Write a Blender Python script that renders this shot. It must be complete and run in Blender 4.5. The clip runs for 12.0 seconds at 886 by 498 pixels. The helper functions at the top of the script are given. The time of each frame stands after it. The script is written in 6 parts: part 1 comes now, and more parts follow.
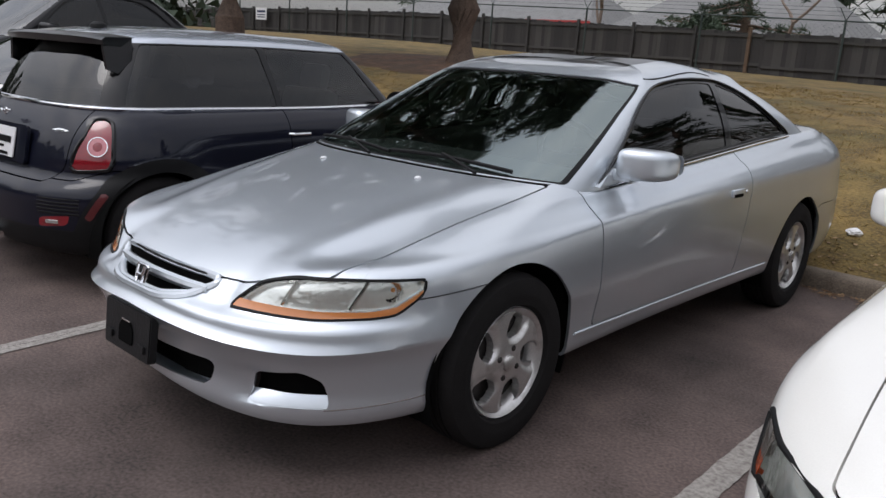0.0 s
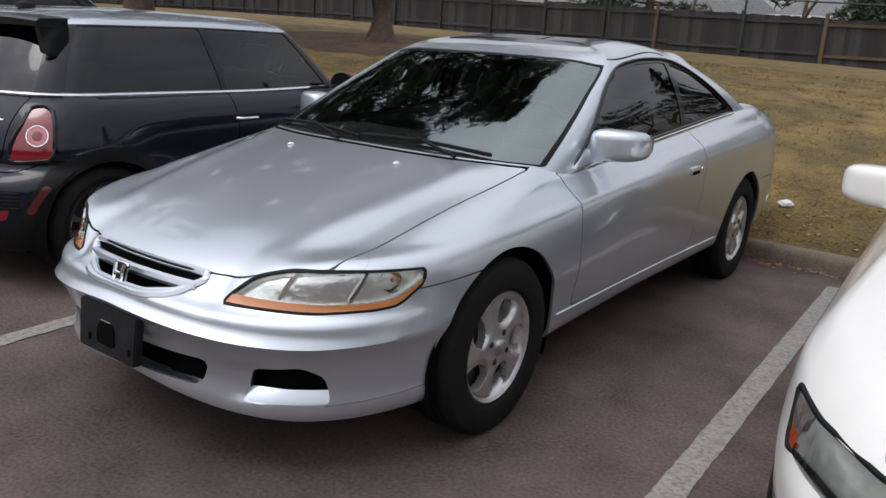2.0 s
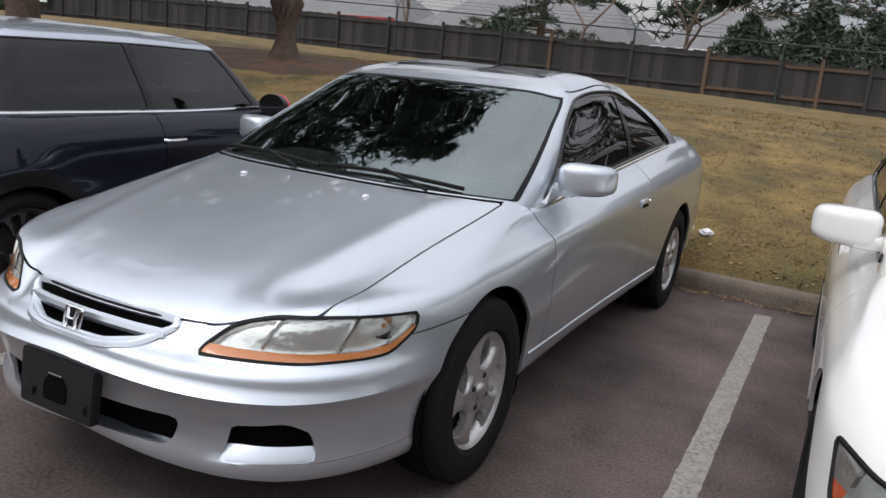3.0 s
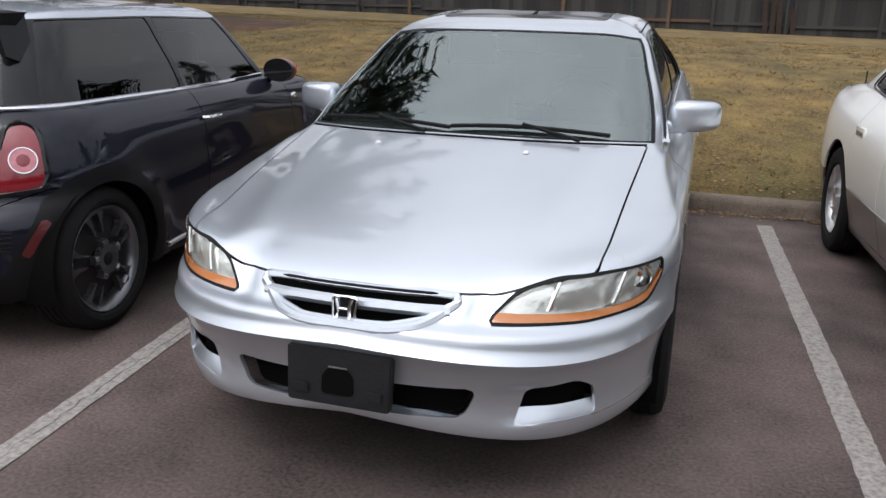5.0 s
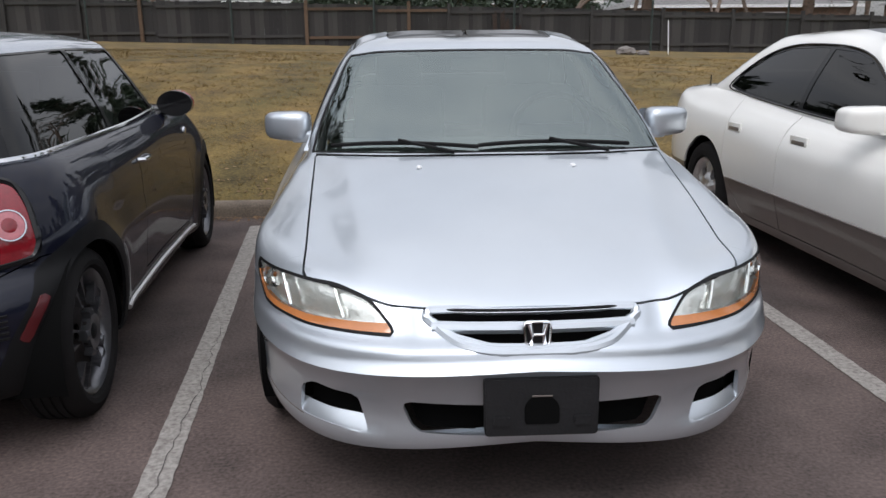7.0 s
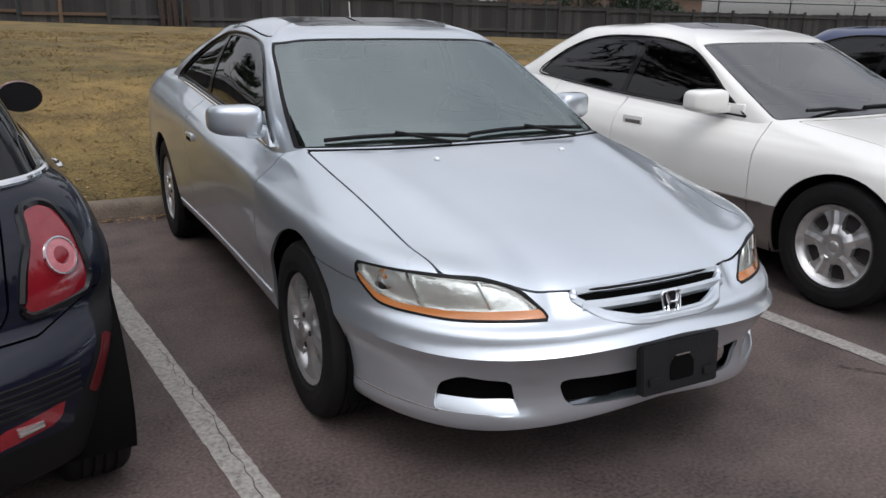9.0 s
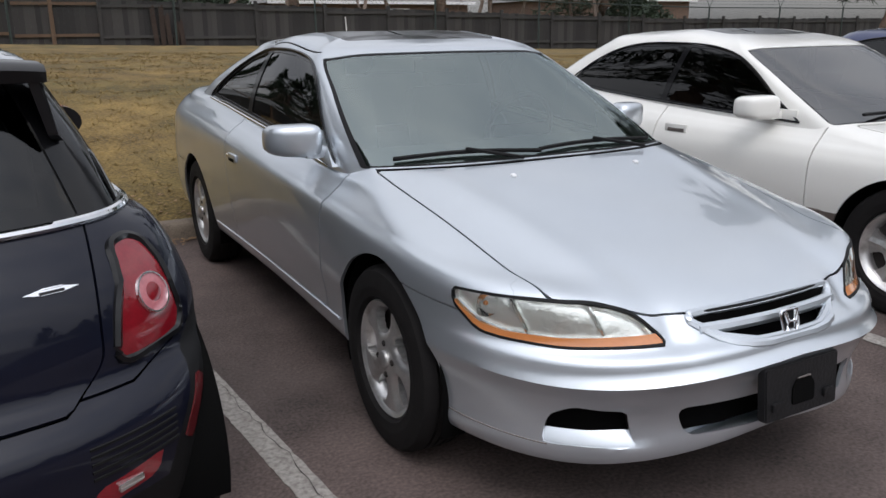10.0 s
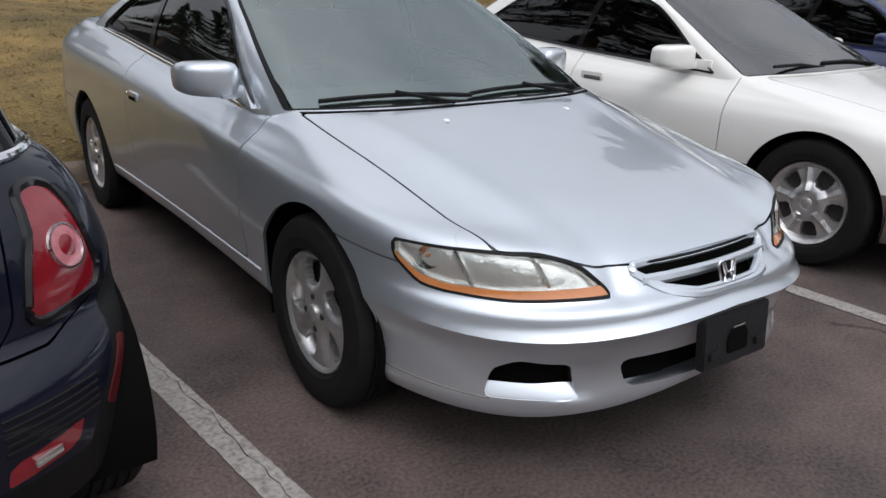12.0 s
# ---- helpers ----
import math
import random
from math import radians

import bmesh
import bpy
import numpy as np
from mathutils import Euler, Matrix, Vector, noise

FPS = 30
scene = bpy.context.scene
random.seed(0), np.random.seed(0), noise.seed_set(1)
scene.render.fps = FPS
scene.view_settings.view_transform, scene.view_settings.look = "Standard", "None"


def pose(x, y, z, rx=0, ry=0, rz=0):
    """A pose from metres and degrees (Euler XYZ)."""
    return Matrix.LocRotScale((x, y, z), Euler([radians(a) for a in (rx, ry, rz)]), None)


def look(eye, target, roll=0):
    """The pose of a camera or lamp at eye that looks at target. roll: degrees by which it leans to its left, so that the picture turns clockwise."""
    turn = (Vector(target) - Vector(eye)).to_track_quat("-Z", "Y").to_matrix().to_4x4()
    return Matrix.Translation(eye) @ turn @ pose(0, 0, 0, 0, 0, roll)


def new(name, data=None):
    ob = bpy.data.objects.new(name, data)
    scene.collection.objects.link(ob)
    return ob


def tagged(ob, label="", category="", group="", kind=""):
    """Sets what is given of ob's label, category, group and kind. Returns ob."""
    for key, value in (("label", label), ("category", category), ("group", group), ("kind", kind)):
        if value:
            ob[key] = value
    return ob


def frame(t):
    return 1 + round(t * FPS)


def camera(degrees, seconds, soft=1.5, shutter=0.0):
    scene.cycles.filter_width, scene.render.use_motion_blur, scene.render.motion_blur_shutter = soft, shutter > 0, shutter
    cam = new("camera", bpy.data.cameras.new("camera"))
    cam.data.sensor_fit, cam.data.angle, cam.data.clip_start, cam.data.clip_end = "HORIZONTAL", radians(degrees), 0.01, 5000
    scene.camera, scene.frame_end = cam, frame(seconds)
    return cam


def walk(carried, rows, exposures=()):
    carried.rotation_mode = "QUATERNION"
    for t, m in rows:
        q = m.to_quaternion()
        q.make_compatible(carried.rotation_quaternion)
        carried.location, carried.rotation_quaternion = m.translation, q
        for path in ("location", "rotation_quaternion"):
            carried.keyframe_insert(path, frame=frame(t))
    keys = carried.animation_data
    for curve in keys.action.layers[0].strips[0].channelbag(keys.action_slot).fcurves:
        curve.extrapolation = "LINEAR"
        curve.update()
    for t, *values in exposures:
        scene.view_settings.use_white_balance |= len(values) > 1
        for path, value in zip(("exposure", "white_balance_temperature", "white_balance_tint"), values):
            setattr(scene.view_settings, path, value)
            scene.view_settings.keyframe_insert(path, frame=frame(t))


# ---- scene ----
cam = camera(58.0, 12.0)
PATH = [
    (0, (2.374, -2.091, 1.338), (1.075, -0.648, 0.86), 3.8),
    (0.5, (2.37, -2.086, 1.334), (1.071, -0.647, 0.842), 3.6),
    (1, (2.373, -2.082, 1.333), (1.062, -0.655, 0.838), 4.0),
    (1.5, (2.342, -2.097, 1.334), (1.063, -0.646, 0.827), 5.2),
    (2, (2.154, -2.224, 1.342), (1.031, -0.652, 0.824), 3.6),
    (2.5, (2.001, -2.283, 1.346), (1.013, -0.617, 0.847), 5.5),
    (3, (1.823, -2.265, 1.35), (0.922, -0.538, 0.899), 5.6),
    (3.5, (1.565, -2.409, 1.342), (0.807, -0.625, 0.849), 4.0),
    (5.5, (0.583, -2.752, 1.33), (0.152, -0.883, 0.765), 2.0),
    (6, (0.315, -2.785, 1.318), (0.137, -0.852, 0.836), 4.3),
    (6.5, (-0.051, -2.877, 1.35), (-0.046, -0.949, 0.817), 1.8),
    (7, (-0.334, -2.825, 1.32), (-0.243, -0.892, 0.812), -0.5),
    (9, (-1.637, -2.536, 1.371), (-0.733, -0.841, 0.815), 0.8),
    (9.5, (-1.804, -2.359, 1.36), (-0.952, -0.612, 0.89), -1.3),
    (10, (-1.845, -2.265, 1.367), (-0.918, -0.573, 0.839), -0.6),
    (10.5, (-1.853, -2.255, 1.366), (-0.905, -0.571, 0.851), -1.5),
    (11, (-1.84, -2.251, 1.365), (-0.876, -0.585, 0.82), -1.2),
    (11.5, (-1.853, -2.222, 1.363), (-0.778, -0.634, 0.795), 0.6),
    (12, (-1.895, -2.11, 1.349), (-0.768, -0.594, 0.693), 1.8),
]
walk(cam, [(t, look(e, g, r)) for t, e, g, r in PATH], [(0.0, -0.25, 6380, 13), (2.5, -0.2, 6380, 13), (3.5, 0.05, 6380, 13), (5.5, 0.0, 6380, 13), (7.0, -0.1, 6350, 12), (9.0, -0.18, 6350, 12), (12.0, -0.2, 6350, 12)])

# ---- sky and sun: a bright overcast day ----
SUN_EL, SUN_AZ = radians(58), radians(200)
world = bpy.data.worlds.new("sky")
scene.world = world
world.use_nodes = True
wn = world.node_tree
wn.nodes.clear()
w_out = wn.nodes.new("ShaderNodeOutputWorld")
w_bg = wn.nodes.new("ShaderNodeBackground")
w_sky = wn.nodes.new("ShaderNodeTexSky")
w_sky.sky_type = "NISHITA"
w_sky.sun_disc = False
w_sky.sun_elevation, w_sky.sun_rotation = SUN_EL, SUN_AZ
w_sky.dust_density = 1.0
w_hsv = wn.nodes.new("ShaderNodeHueSaturation")
w_hsv.inputs["Saturation"].default_value = 0.12
w_coord = wn.nodes.new("ShaderNodeTexCoord")
w_map = wn.nodes.new("ShaderNodeMapping")
w_map.inputs["Scale"].default_value = (1.0, 1.0, 2.2)
w_noise = wn.nodes.new("ShaderNodeTexNoise")
w_noise.inputs["Scale"].default_value = 2.6
w_noise.inputs["Detail"].default_value = 5.0
w_ramp = wn.nodes.new("ShaderNodeValToRGB")
w_ramp.color_ramp.elements[0].position, w_ramp.color_ramp.elements[0].color = 0.3, (0.72, 0.75, 0.80, 1)
w_ramp.color_ramp.elements[1].position, w_ramp.color_ramp.elements[1].color = 0.7, (1.15, 1.13, 1.10, 1)
# an overcast sky is brightest overhead
w_sep = wn.nodes.new("ShaderNodeSeparateXYZ")
w_high = wn.nodes.new("ShaderNodeMapRange")
w_high.inputs["From Min"].default_value, w_high.inputs["From Max"].default_value = 0.0, 0.9
w_high.inputs["To Min"].default_value, w_high.inputs["To Max"].default_value = 0.35, 3.15
w_gain = wn.nodes.new("ShaderNodeVectorMath")
w_gain.operation = "SCALE"
w_mul = wn.nodes.new("ShaderNodeMix")
w_mul.data_type, w_mul.blend_type = "RGBA", "MULTIPLY"
w_mul.inputs[0].default_value = 1.0
wn.links.new(w_sky.outputs[0], w_hsv.inputs["Color"])
wn.links.new(w_coord.outputs["Generated"], w_map.inputs["Vector"])
wn.links.new(w_map.outputs[0], w_noise.inputs["Vector"])
wn.links.new(w_noise.outputs["Fac"], w_ramp.inputs[0])
wn.links.new(w_hsv.outputs[0], w_mul.inputs[6])
wn.links.new(w_ramp.outputs[0], w_mul.inputs[7])
wn.links.new(w_coord.outputs["Generated"], w_sep.inputs[0])
wn.links.new(w_sep.outputs["Z"], w_high.inputs["Value"])
wn.links.new(w_mul.outputs[2], w_gain.inputs[0])
wn.links.new(w_high.outputs[0], w_gain.inputs["Scale"])
wn.links.new(w_gain.outputs[0], w_bg.inputs["Color"])
w_bg.inputs["Strength"].default_value = 0.15
wn.links.new(w_bg.outputs[0], w_out.inputs[0])
sun = new("sun", bpy.data.lights.new("sun", "SUN"))
sun.data.energy, sun.data.angle, sun.data.color = 0.6, radians(25), (1.0, 0.96, 0.9)
sun.matrix_world = look((0, 0, 30), (-math.sin(SUN_AZ) * math.cos(SUN_EL) * 30, -math.cos(SUN_AZ) * math.cos(SUN_EL) * 30, 30 - math.sin(SUN_EL) * 30))

# ---- materials ----
def mat(name, colour, rough=0.6, metal=0.0, coat=0.0, var=0.12, scale=8.0, fine=120.0, bump=0.0, bump_scale=60.0, spec=0.5, vary=0.0, second=None, second_scale=1.5, second_lo=0.45, second_hi=0.65, coat_rough=0.04, flake=0.0):
    """A procedural surface: a base colour with variation at two scales, relief and an optional second colour in patches."""
    m = bpy.data.materials.new(name)
    m.use_nodes = True
    t = m.node_tree
    b = t.nodes["Principled BSDF"]
    L = t.links.new
    tc = t.nodes.new("ShaderNodeTexCoord")
    n1 = t.nodes.new("ShaderNodeTexNoise")
    n1.inputs["Scale"].default_value, n1.inputs["Detail"].default_value = scale, 6.0
    n2 = t.nodes.new("ShaderNodeTexNoise")
    n2.inputs["Scale"].default_value, n2.inputs["Detail"].default_value = fine, 3.0
    L(tc.outputs["Object"], n1.inputs["Vector"])
    L(tc.outputs["Object"], n2.inputs["Vector"])
    add = t.nodes.new("ShaderNodeMath")
    add.operation = "ADD"
    L(n1.outputs["Fac"], add.inputs[0])
    L(n2.outputs["Fac"], add.inputs[1])
    rng = t.nodes.new("ShaderNodeMapRange")
    rng.inputs["From Min"].default_value, rng.inputs["From Max"].default_value = 0.6, 1.4
    rng.inputs["To Min"].default_value, rng.inputs["To Max"].default_value = 1 - var, 1 + var
    L(add.outputs[0], rng.inputs["Value"])
    base = t.nodes.new("ShaderNodeRGB")
    base.outputs[0].default_value = (*colour, 1)
    last = base.outputs[0]
    if second:
        n3 = t.nodes.new("ShaderNodeTexNoise")
        n3.inputs["Scale"].default_value, n3.inputs["Detail"].default_value = second_scale, 5.0
        L(tc.outputs["Object"], n3.inputs["Vector"])
        r3 = t.nodes.new("ShaderNodeMapRange")
        r3.inputs["From Min"].default_value, r3.inputs["From Max"].default_value = second_lo, second_hi
        L(n3.outputs["Fac"], r3.inputs["Value"])
        mx = t.nodes.new("ShaderNodeMix")
        mx.data_type = "RGBA"
        L(r3.outputs[0], mx.inputs[0])
        L(last, mx.inputs[6])
        mx.inputs[7].default_value = (*second, 1)
        last = mx.outputs[2]
    if vary:
        oi = t.nodes.new("ShaderNodeObjectInfo")
        rv = t.nodes.new("ShaderNodeMapRange")
        rv.inputs["To Min"].default_value, rv.inputs["To Max"].default_value = 1 - vary, 1 + vary
        L(oi.outputs["Random"], rv.inputs["Value"])
        mm = t.nodes.new("ShaderNodeMath")
        mm.operation = "MULTIPLY"
        L(rng.outputs[0], mm.inputs[0])
        L(rv.outputs[0], mm.inputs[1])
        gain = mm.outputs[0]
    else:
        gain = rng.outputs[0]
    mul = t.nodes.new("ShaderNodeVectorMath")
    mul.operation = "SCALE"
    L(last, mul.inputs[0])
    L(gain, mul.inputs["Scale"])
    L(mul.outputs[0], b.inputs["Base Color"])
    b.inputs["Roughness"].default_value = rough
    b.inputs["Metallic"].default_value = metal
    b.inputs["Coat Weight"].default_value = coat
    b.inputs["Coat Roughness"].default_value = coat_rough
    b.inputs["Specular IOR Level"].default_value = spec
    if bump:
        n4 = t.nodes.new("ShaderNodeTexNoise")
        n4.inputs["Scale"].default_value, n4.inputs["Detail"].default_value = bump_scale, 6.0
        L(tc.outputs["Object"], n4.inputs["Vector"])
        bp = t.nodes.new("ShaderNodeBump")
        bp.inputs["Strength"].default_value, bp.inputs["Distance"].default_value = bump, 0.01
        L(n4.outputs["Fac"], bp.inputs["Height"])
        L(bp.outputs[0], b.inputs["Normal"])
    return m


def glass(name, tint, rough=0.0, gloss=0.0, sheen=(1, 1, 1)):
    """A thin tinted pane: it lets tinted light through and mirrors by Fresnel."""
    m = bpy.data.materials.new(name)
    m.use_nodes = True
    t = m.node_tree
    t.nodes.clear()
    L = t.links.new
    out = t.nodes.new("ShaderNodeOutputMaterial")
    tr = t.nodes.new("ShaderNodeBsdfTransparent")
    tr.inputs[0].default_value = (*tint, 1)
    gl = t.nodes.new("ShaderNodeBsdfGlossy")
    gl.inputs["Roughness"].default_value = rough
    gl.inputs["Color"].default_value = (*sheen, 1)
    fr = t.nodes.new("ShaderNodeFresnel")
    fr.inputs["IOR"].default_value = 1.55 + gloss
    mx = t.nodes.new("ShaderNodeMixShader")
    L(fr.outputs[0], mx.inputs[0])
    L(tr.outputs[0], mx.inputs[1])
    L(gl.outputs[0], mx.inputs[2])
    L(mx.outputs[0], out.inputs[0])
    return m


def island_mat(name, c0, c1, rough=0.9):
    m = mat(name, c0, rough)
    t = m.node_tree
    b = t.nodes["Principled BSDF"]
    g = t.nodes.new("ShaderNodeNewGeometry")
    r = t.nodes.new("ShaderNodeValToRGB")
    r.color_ramp.elements[0].color, r.color_ramp.elements[1].color = (*c0, 1), (*c1, 1)
    t.links.new(g.outputs["Random Per Island"], r.inputs[0])
    t.links.new(r.outputs[0], b.inputs["Base Color"])
    return m


M_ASPHALT = mat("asphalt", (0.106, 0.077, 0.069), 0.85, var=0.8, scale=2.6, fine=75, bump=0.5, bump_scale=300, second=(0.070, 0.053, 0.048), second_scale=0.7)
M_LINE = mat("worn_line_paint", (0.31, 0.29, 0.265), 0.8, var=0.25, scale=20, fine=150, bump=0.3, bump_scale=200, second=(0.17, 0.15, 0.14), second_scale=55, second_lo=0.42, second_hi=0.72)
M_CURB = mat("curb_concrete", (0.145, 0.115, 0.088), 0.9, var=0.5, scale=6, fine=90, bump=0.4, bump_scale=80)
M_SOIL = mat("dry_turf", (0.165, 0.108, 0.033), 0.95, var=0.85, scale=2.6, fine=42, bump=0.55, bump_scale=45, second=(0.085, 0.066, 0.020), second_scale=0.9, second_lo=0.40, second_hi=0.68)
M_FENCE = island_mat("weathered_boards", (0.022, 0.021, 0.021), (0.060, 0.056, 0.053))
M_NEWWOOD = mat("new_cedar", (0.125, 0.080, 0.050), 0.85, var=0.25, scale=4, fine=50, vary=0.15)
M_BARK = mat("pine_bark", (0.15, 0.105, 0.08), 0.95, var=0.45, scale=9, fine=40, bump=1.0, bump_scale=18)
M_NEEDLE = mat("pine_needles", (0.035, 0.055, 0.03), 0.7, var=0.5, scale=1.2, fine=30)
M_TWIG = mat("bare_twigs", (0.16, 0.12, 0.095), 0.9, var=0.3)
M_SILVER = mat("silver_metallic_paint", (0.605, 0.65, 0.695), 0.36, 0.80, 1.0, var=0.06, scale=3, fine=900, coat_rough=0.02)
M_SILVER.node_tree.nodes["Principled BSDF"].inputs["Coat IOR"].default_value = 1.75
M_NAVY = mat("dark_blue_black_paint", (0.006, 0.007, 0.015), 0.45, 0.0, 0.7, spec=0.05, var=0.1, scale=3, fine=700, coat_rough=0.03)
M_ROOFSILVER = mat("silver_roof_paint", (0.50, 0.54, 0.60), 0.25, 0.6, 1.0, var=0.05)
M_WHITE = mat("pearl_white_paint", (0.78, 0.77, 0.73), 0.35, 0.0, 1.0, var=0.04, scale=2, fine=300)
M_TAUPE = mat("taupe_lower_paint", (0.17, 0.145, 0.13), 0.4, 0.4, 0.8, var=0.08)
M_BLUE = mat("blue_paint", (0.018, 0.03, 0.10), 0.35, 0.3, 1.0, var=0.08)
M_BLACK = mat("black_trim_plastic", (0.006, 0.006, 0.0065), 0.6, spec=0.22, var=0.25, fine=300, bump=0.1, bump_scale=400)
M_BRACKET = mat("scuffed_black_plastic", (0.011, 0.011, 0.012), 0.5, spec=0.35, var=0.35, scale=18, fine=200, bump=0.2, bump_scale=90)
M_GLOSSBLACK = mat("gloss_black", (0.006, 0.006, 0.007), 0.3, var=0.1, coat=0.6, spec=0.1)
# near-black: puts the shade of gaps and cavities into the colour
M_DARK = mat("cavity_shade_black", (0.004, 0.004, 0.004), 0.95, spec=0.05)
M_RUBBER = mat("tyre_rubber", (0.011, 0.010, 0.010), 0.85, spec=0.2, var=0.3, scale=14, fine=200, bump=0.15, bump_scale=200)
M_ALLOY = mat("alloy_wheel", (0.66, 0.65, 0.64), 0.34, 0.85, var=0.15, scale=12, fine=200, second=(0.30, 0.28, 0.26), second_scale=14, second_lo=0.55, second_hi=0.8)
M_DISC = mat("brake_disc", (0.035, 0.03, 0.028), 0.6, 0.4, var=0.3)
M_CHROME = mat("chrome", (0.85, 0.86, 0.88), 0.08, 1.0, var=0.04)
M_INTERIOR = mat("grey_interior_cloth", (0.17, 0.18, 0.18), 0.9, var=0.2, fine=200)
M_AMBER = mat("amber_lens", (0.55, 0.205, 0.065), 0.18, coat=1.0, var=0.1)
M_RED = mat("red_lens", (0.21, 0.007, 0.014), 0.12, coat=1.0, var=0.15, scale=30)
M_REFLECT = mat("lamp_reflector", (0.90, 0.91, 0.90), 0.10, 0.95, var=0.05, scale=25, fine=150)
M_LAMPGREY = mat("lamp_housing", (0.90, 0.91, 0.89), 0.18, 0.65, var=0.08, scale=20, bump=0.7, bump_scale=19)
M_WHITEPLASTIC = mat("white_plastic", (0.75, 0.75, 0.76), 0.4, var=0.06)
M_GLASS = glass("windscreen_glass", (0.50, 0.57, 0.55), gloss=1.6, sheen=(0.88, 1.0, 0.985))
M_TINT = glass("tinted_side_glass", (0.06, 0.06, 0.065))
M_TINTRED = glass("dark_tinted_glass", (0.035, 0.028, 0.030))
M_LENS = glass("clear_lamp_lens", (0.96, 0.97, 0.95), gloss=-0.15)

# ---- mesh helpers ----
def link_mesh(name, verts, faces, material, parent=None, label="", smooth=True):
    me = bpy.data.meshes.new(name)
    me.from_pydata([tuple(map(float, v)) for v in verts], [], [tuple(map(int, f)) for f in faces])
    me.validate()
    if smooth:
        me.shade_smooth()
    me.materials.append(material)
    ob = new(name, me)
    if parent:
        ob.parent = parent
    if label:
        tagged(ob, label)
    return ob


def part(name, bm, material, parent=None, label="", smooth=True):
    me = bpy.data.meshes.new(name)
    bm.normal_update()
    bm.to_mesh(me)
    bm.free()
    if smooth:
        me.shade_smooth()
        me.set_sharp_from_angle(angle=radians(35))
    me.materials.append(material)
    ob = new(name, me)
    if parent:
        ob.parent = parent
    if label:
        tagged(ob, label)
    return ob


def empty(name, m=None):
    ob = new(name)
    ob.empty_display_size = 0.1
    if m is not None:
        ob.matrix_world = m
    return ob


def box(bm, c, s, bevel=0.0, m=None, seg=2):
    mm = Matrix.Translation(c) @ Matrix.Diagonal((*s, 1))
    if m is not None:
        mm = m @ mm
    r = bmesh.ops.create_cube(bm, size=1.0, matrix=mm)
    if bevel:
        es = list({e for v in r["verts"] for e in v.link_edges})
        bmesh.ops.bevel(bm, geom=es, offset=bevel, segments=seg, affect="EDGES", profile=0.6)
    return bm


def lathe(bm, prof, axis="x", n=48, centre=(0, 0, 0), close=False):
    """Turns a profile of (along, radius) round an axis."""
    rings = []
    for a, r in prof:
        ring = []
        for i in range(n):
            th = 2 * math.pi * i / n
            p = {"x": (a, r * math.cos(th), r * math.sin(th)), "y": (r * math.cos(th), a, r * math.sin(th)), "z": (r * math.cos(th), r * math.sin(th), a)}[axis]
            ring.append(bm.verts.new([p[k] + centre[k] for k in range(3)]))
        rings.append(ring)
    pairs = list(zip(rings, rings[1:]))
    if close:
        pairs.append((rings[-1], rings[0]))
    for a, b in pairs:
        for i in range(n):
            bm.faces.new((a[i], a[(i + 1) % n], b[(i + 1) % n], b[i]))
    return bm


def tube(bm, pts, r, n=8, taper=None):
    """A round bar along a line of points."""
    pts = [Vector(p) for p in pts]
    rings = []
    for i, p in enumerate(pts):
        d = (pts[min(i + 1, len(pts) - 1)] - pts[max(i - 1, 0)])
        if d.length < 1e-7:
            d = Vector((0, 0, 1))
        q = d.to_track_quat("Z", "X")
        rr = r if taper is None else taper[i]
        rings.append([bm.verts.new(p + q @ Vector((rr * math.cos(2 * math.pi * k / n), rr * math.sin(2 * math.pi * k / n), 0))) for k in range(n)])
    for a, b in zip(rings, rings[1:]):
        for k in range(n):
            bm.faces.new((a[k], a[(k + 1) % n], b[(k + 1) % n], b[k]))
    bm.faces.new(rings[0][::-1])
    bm.faces.new(rings[-1])
    return bm


def prism(bm, outline, depth, m=None, bevel=0.0):
    """An outline of (x, z) pairs, extruded along +y by depth."""
    vs = [bm.verts.new((x, 0, z)) for x, z in outline]
    f = bm.faces.new(vs)
    r = bmesh.ops.extrude_face_region(bm, geom=[f])
    nv = [g for g in r["geom"] if isinstance(g, bmesh.types.BMVert)]
    bmesh.ops.translate(bm, verts=nv, vec=(0, depth, 0))
    allv = vs + nv
    if bevel:
        es = list({e for v in allv for e in v.link_edges if abs(e.verts[0].co.y - e.verts[1].co.y) < 1e-6})
        bmesh.ops.bevel(bm, geom=es, offset=bevel, segments=2, affect="EDGES")
        allv = list({v for v in bm.verts if v.is_valid})
    bmesh.ops.recalc_face_normals(bm, faces=bm.faces[:])
    if m is not None:
        bmesh.ops.transform(bm, matrix=m, verts=allv)
    return bm


def curve(ctrl, n):
    """A smooth line through control points (arrays), n pieces between each two."""
    c = np.array(ctrl, float)
    t = np.r_[0, np.cumsum(np.maximum(np.linalg.norm(np.diff(c, axis=0), axis=1), 1e-6) ** 0.7)]
    g = np.gradient(c, t, axis=0) if len(c) > 2 else np.repeat((c[1:] - c[:1]) / t[1], 2, 0)
    out = []
    for i in range(len(c) - 1):
        h = t[i + 1] - t[i]
        s = np.linspace(0, 1, n, endpoint=False)[:, None]
        out.append((2 * s**3 - 3 * s**2 + 1) * c[i] + (s**3 - 2 * s**2 + s) * h * g[i] + (-2 * s**3 + 3 * s**2) * c[i + 1] + (s**3 - s**2) * h * g[i + 1])
    return np.vstack([*out, c[-1:]])


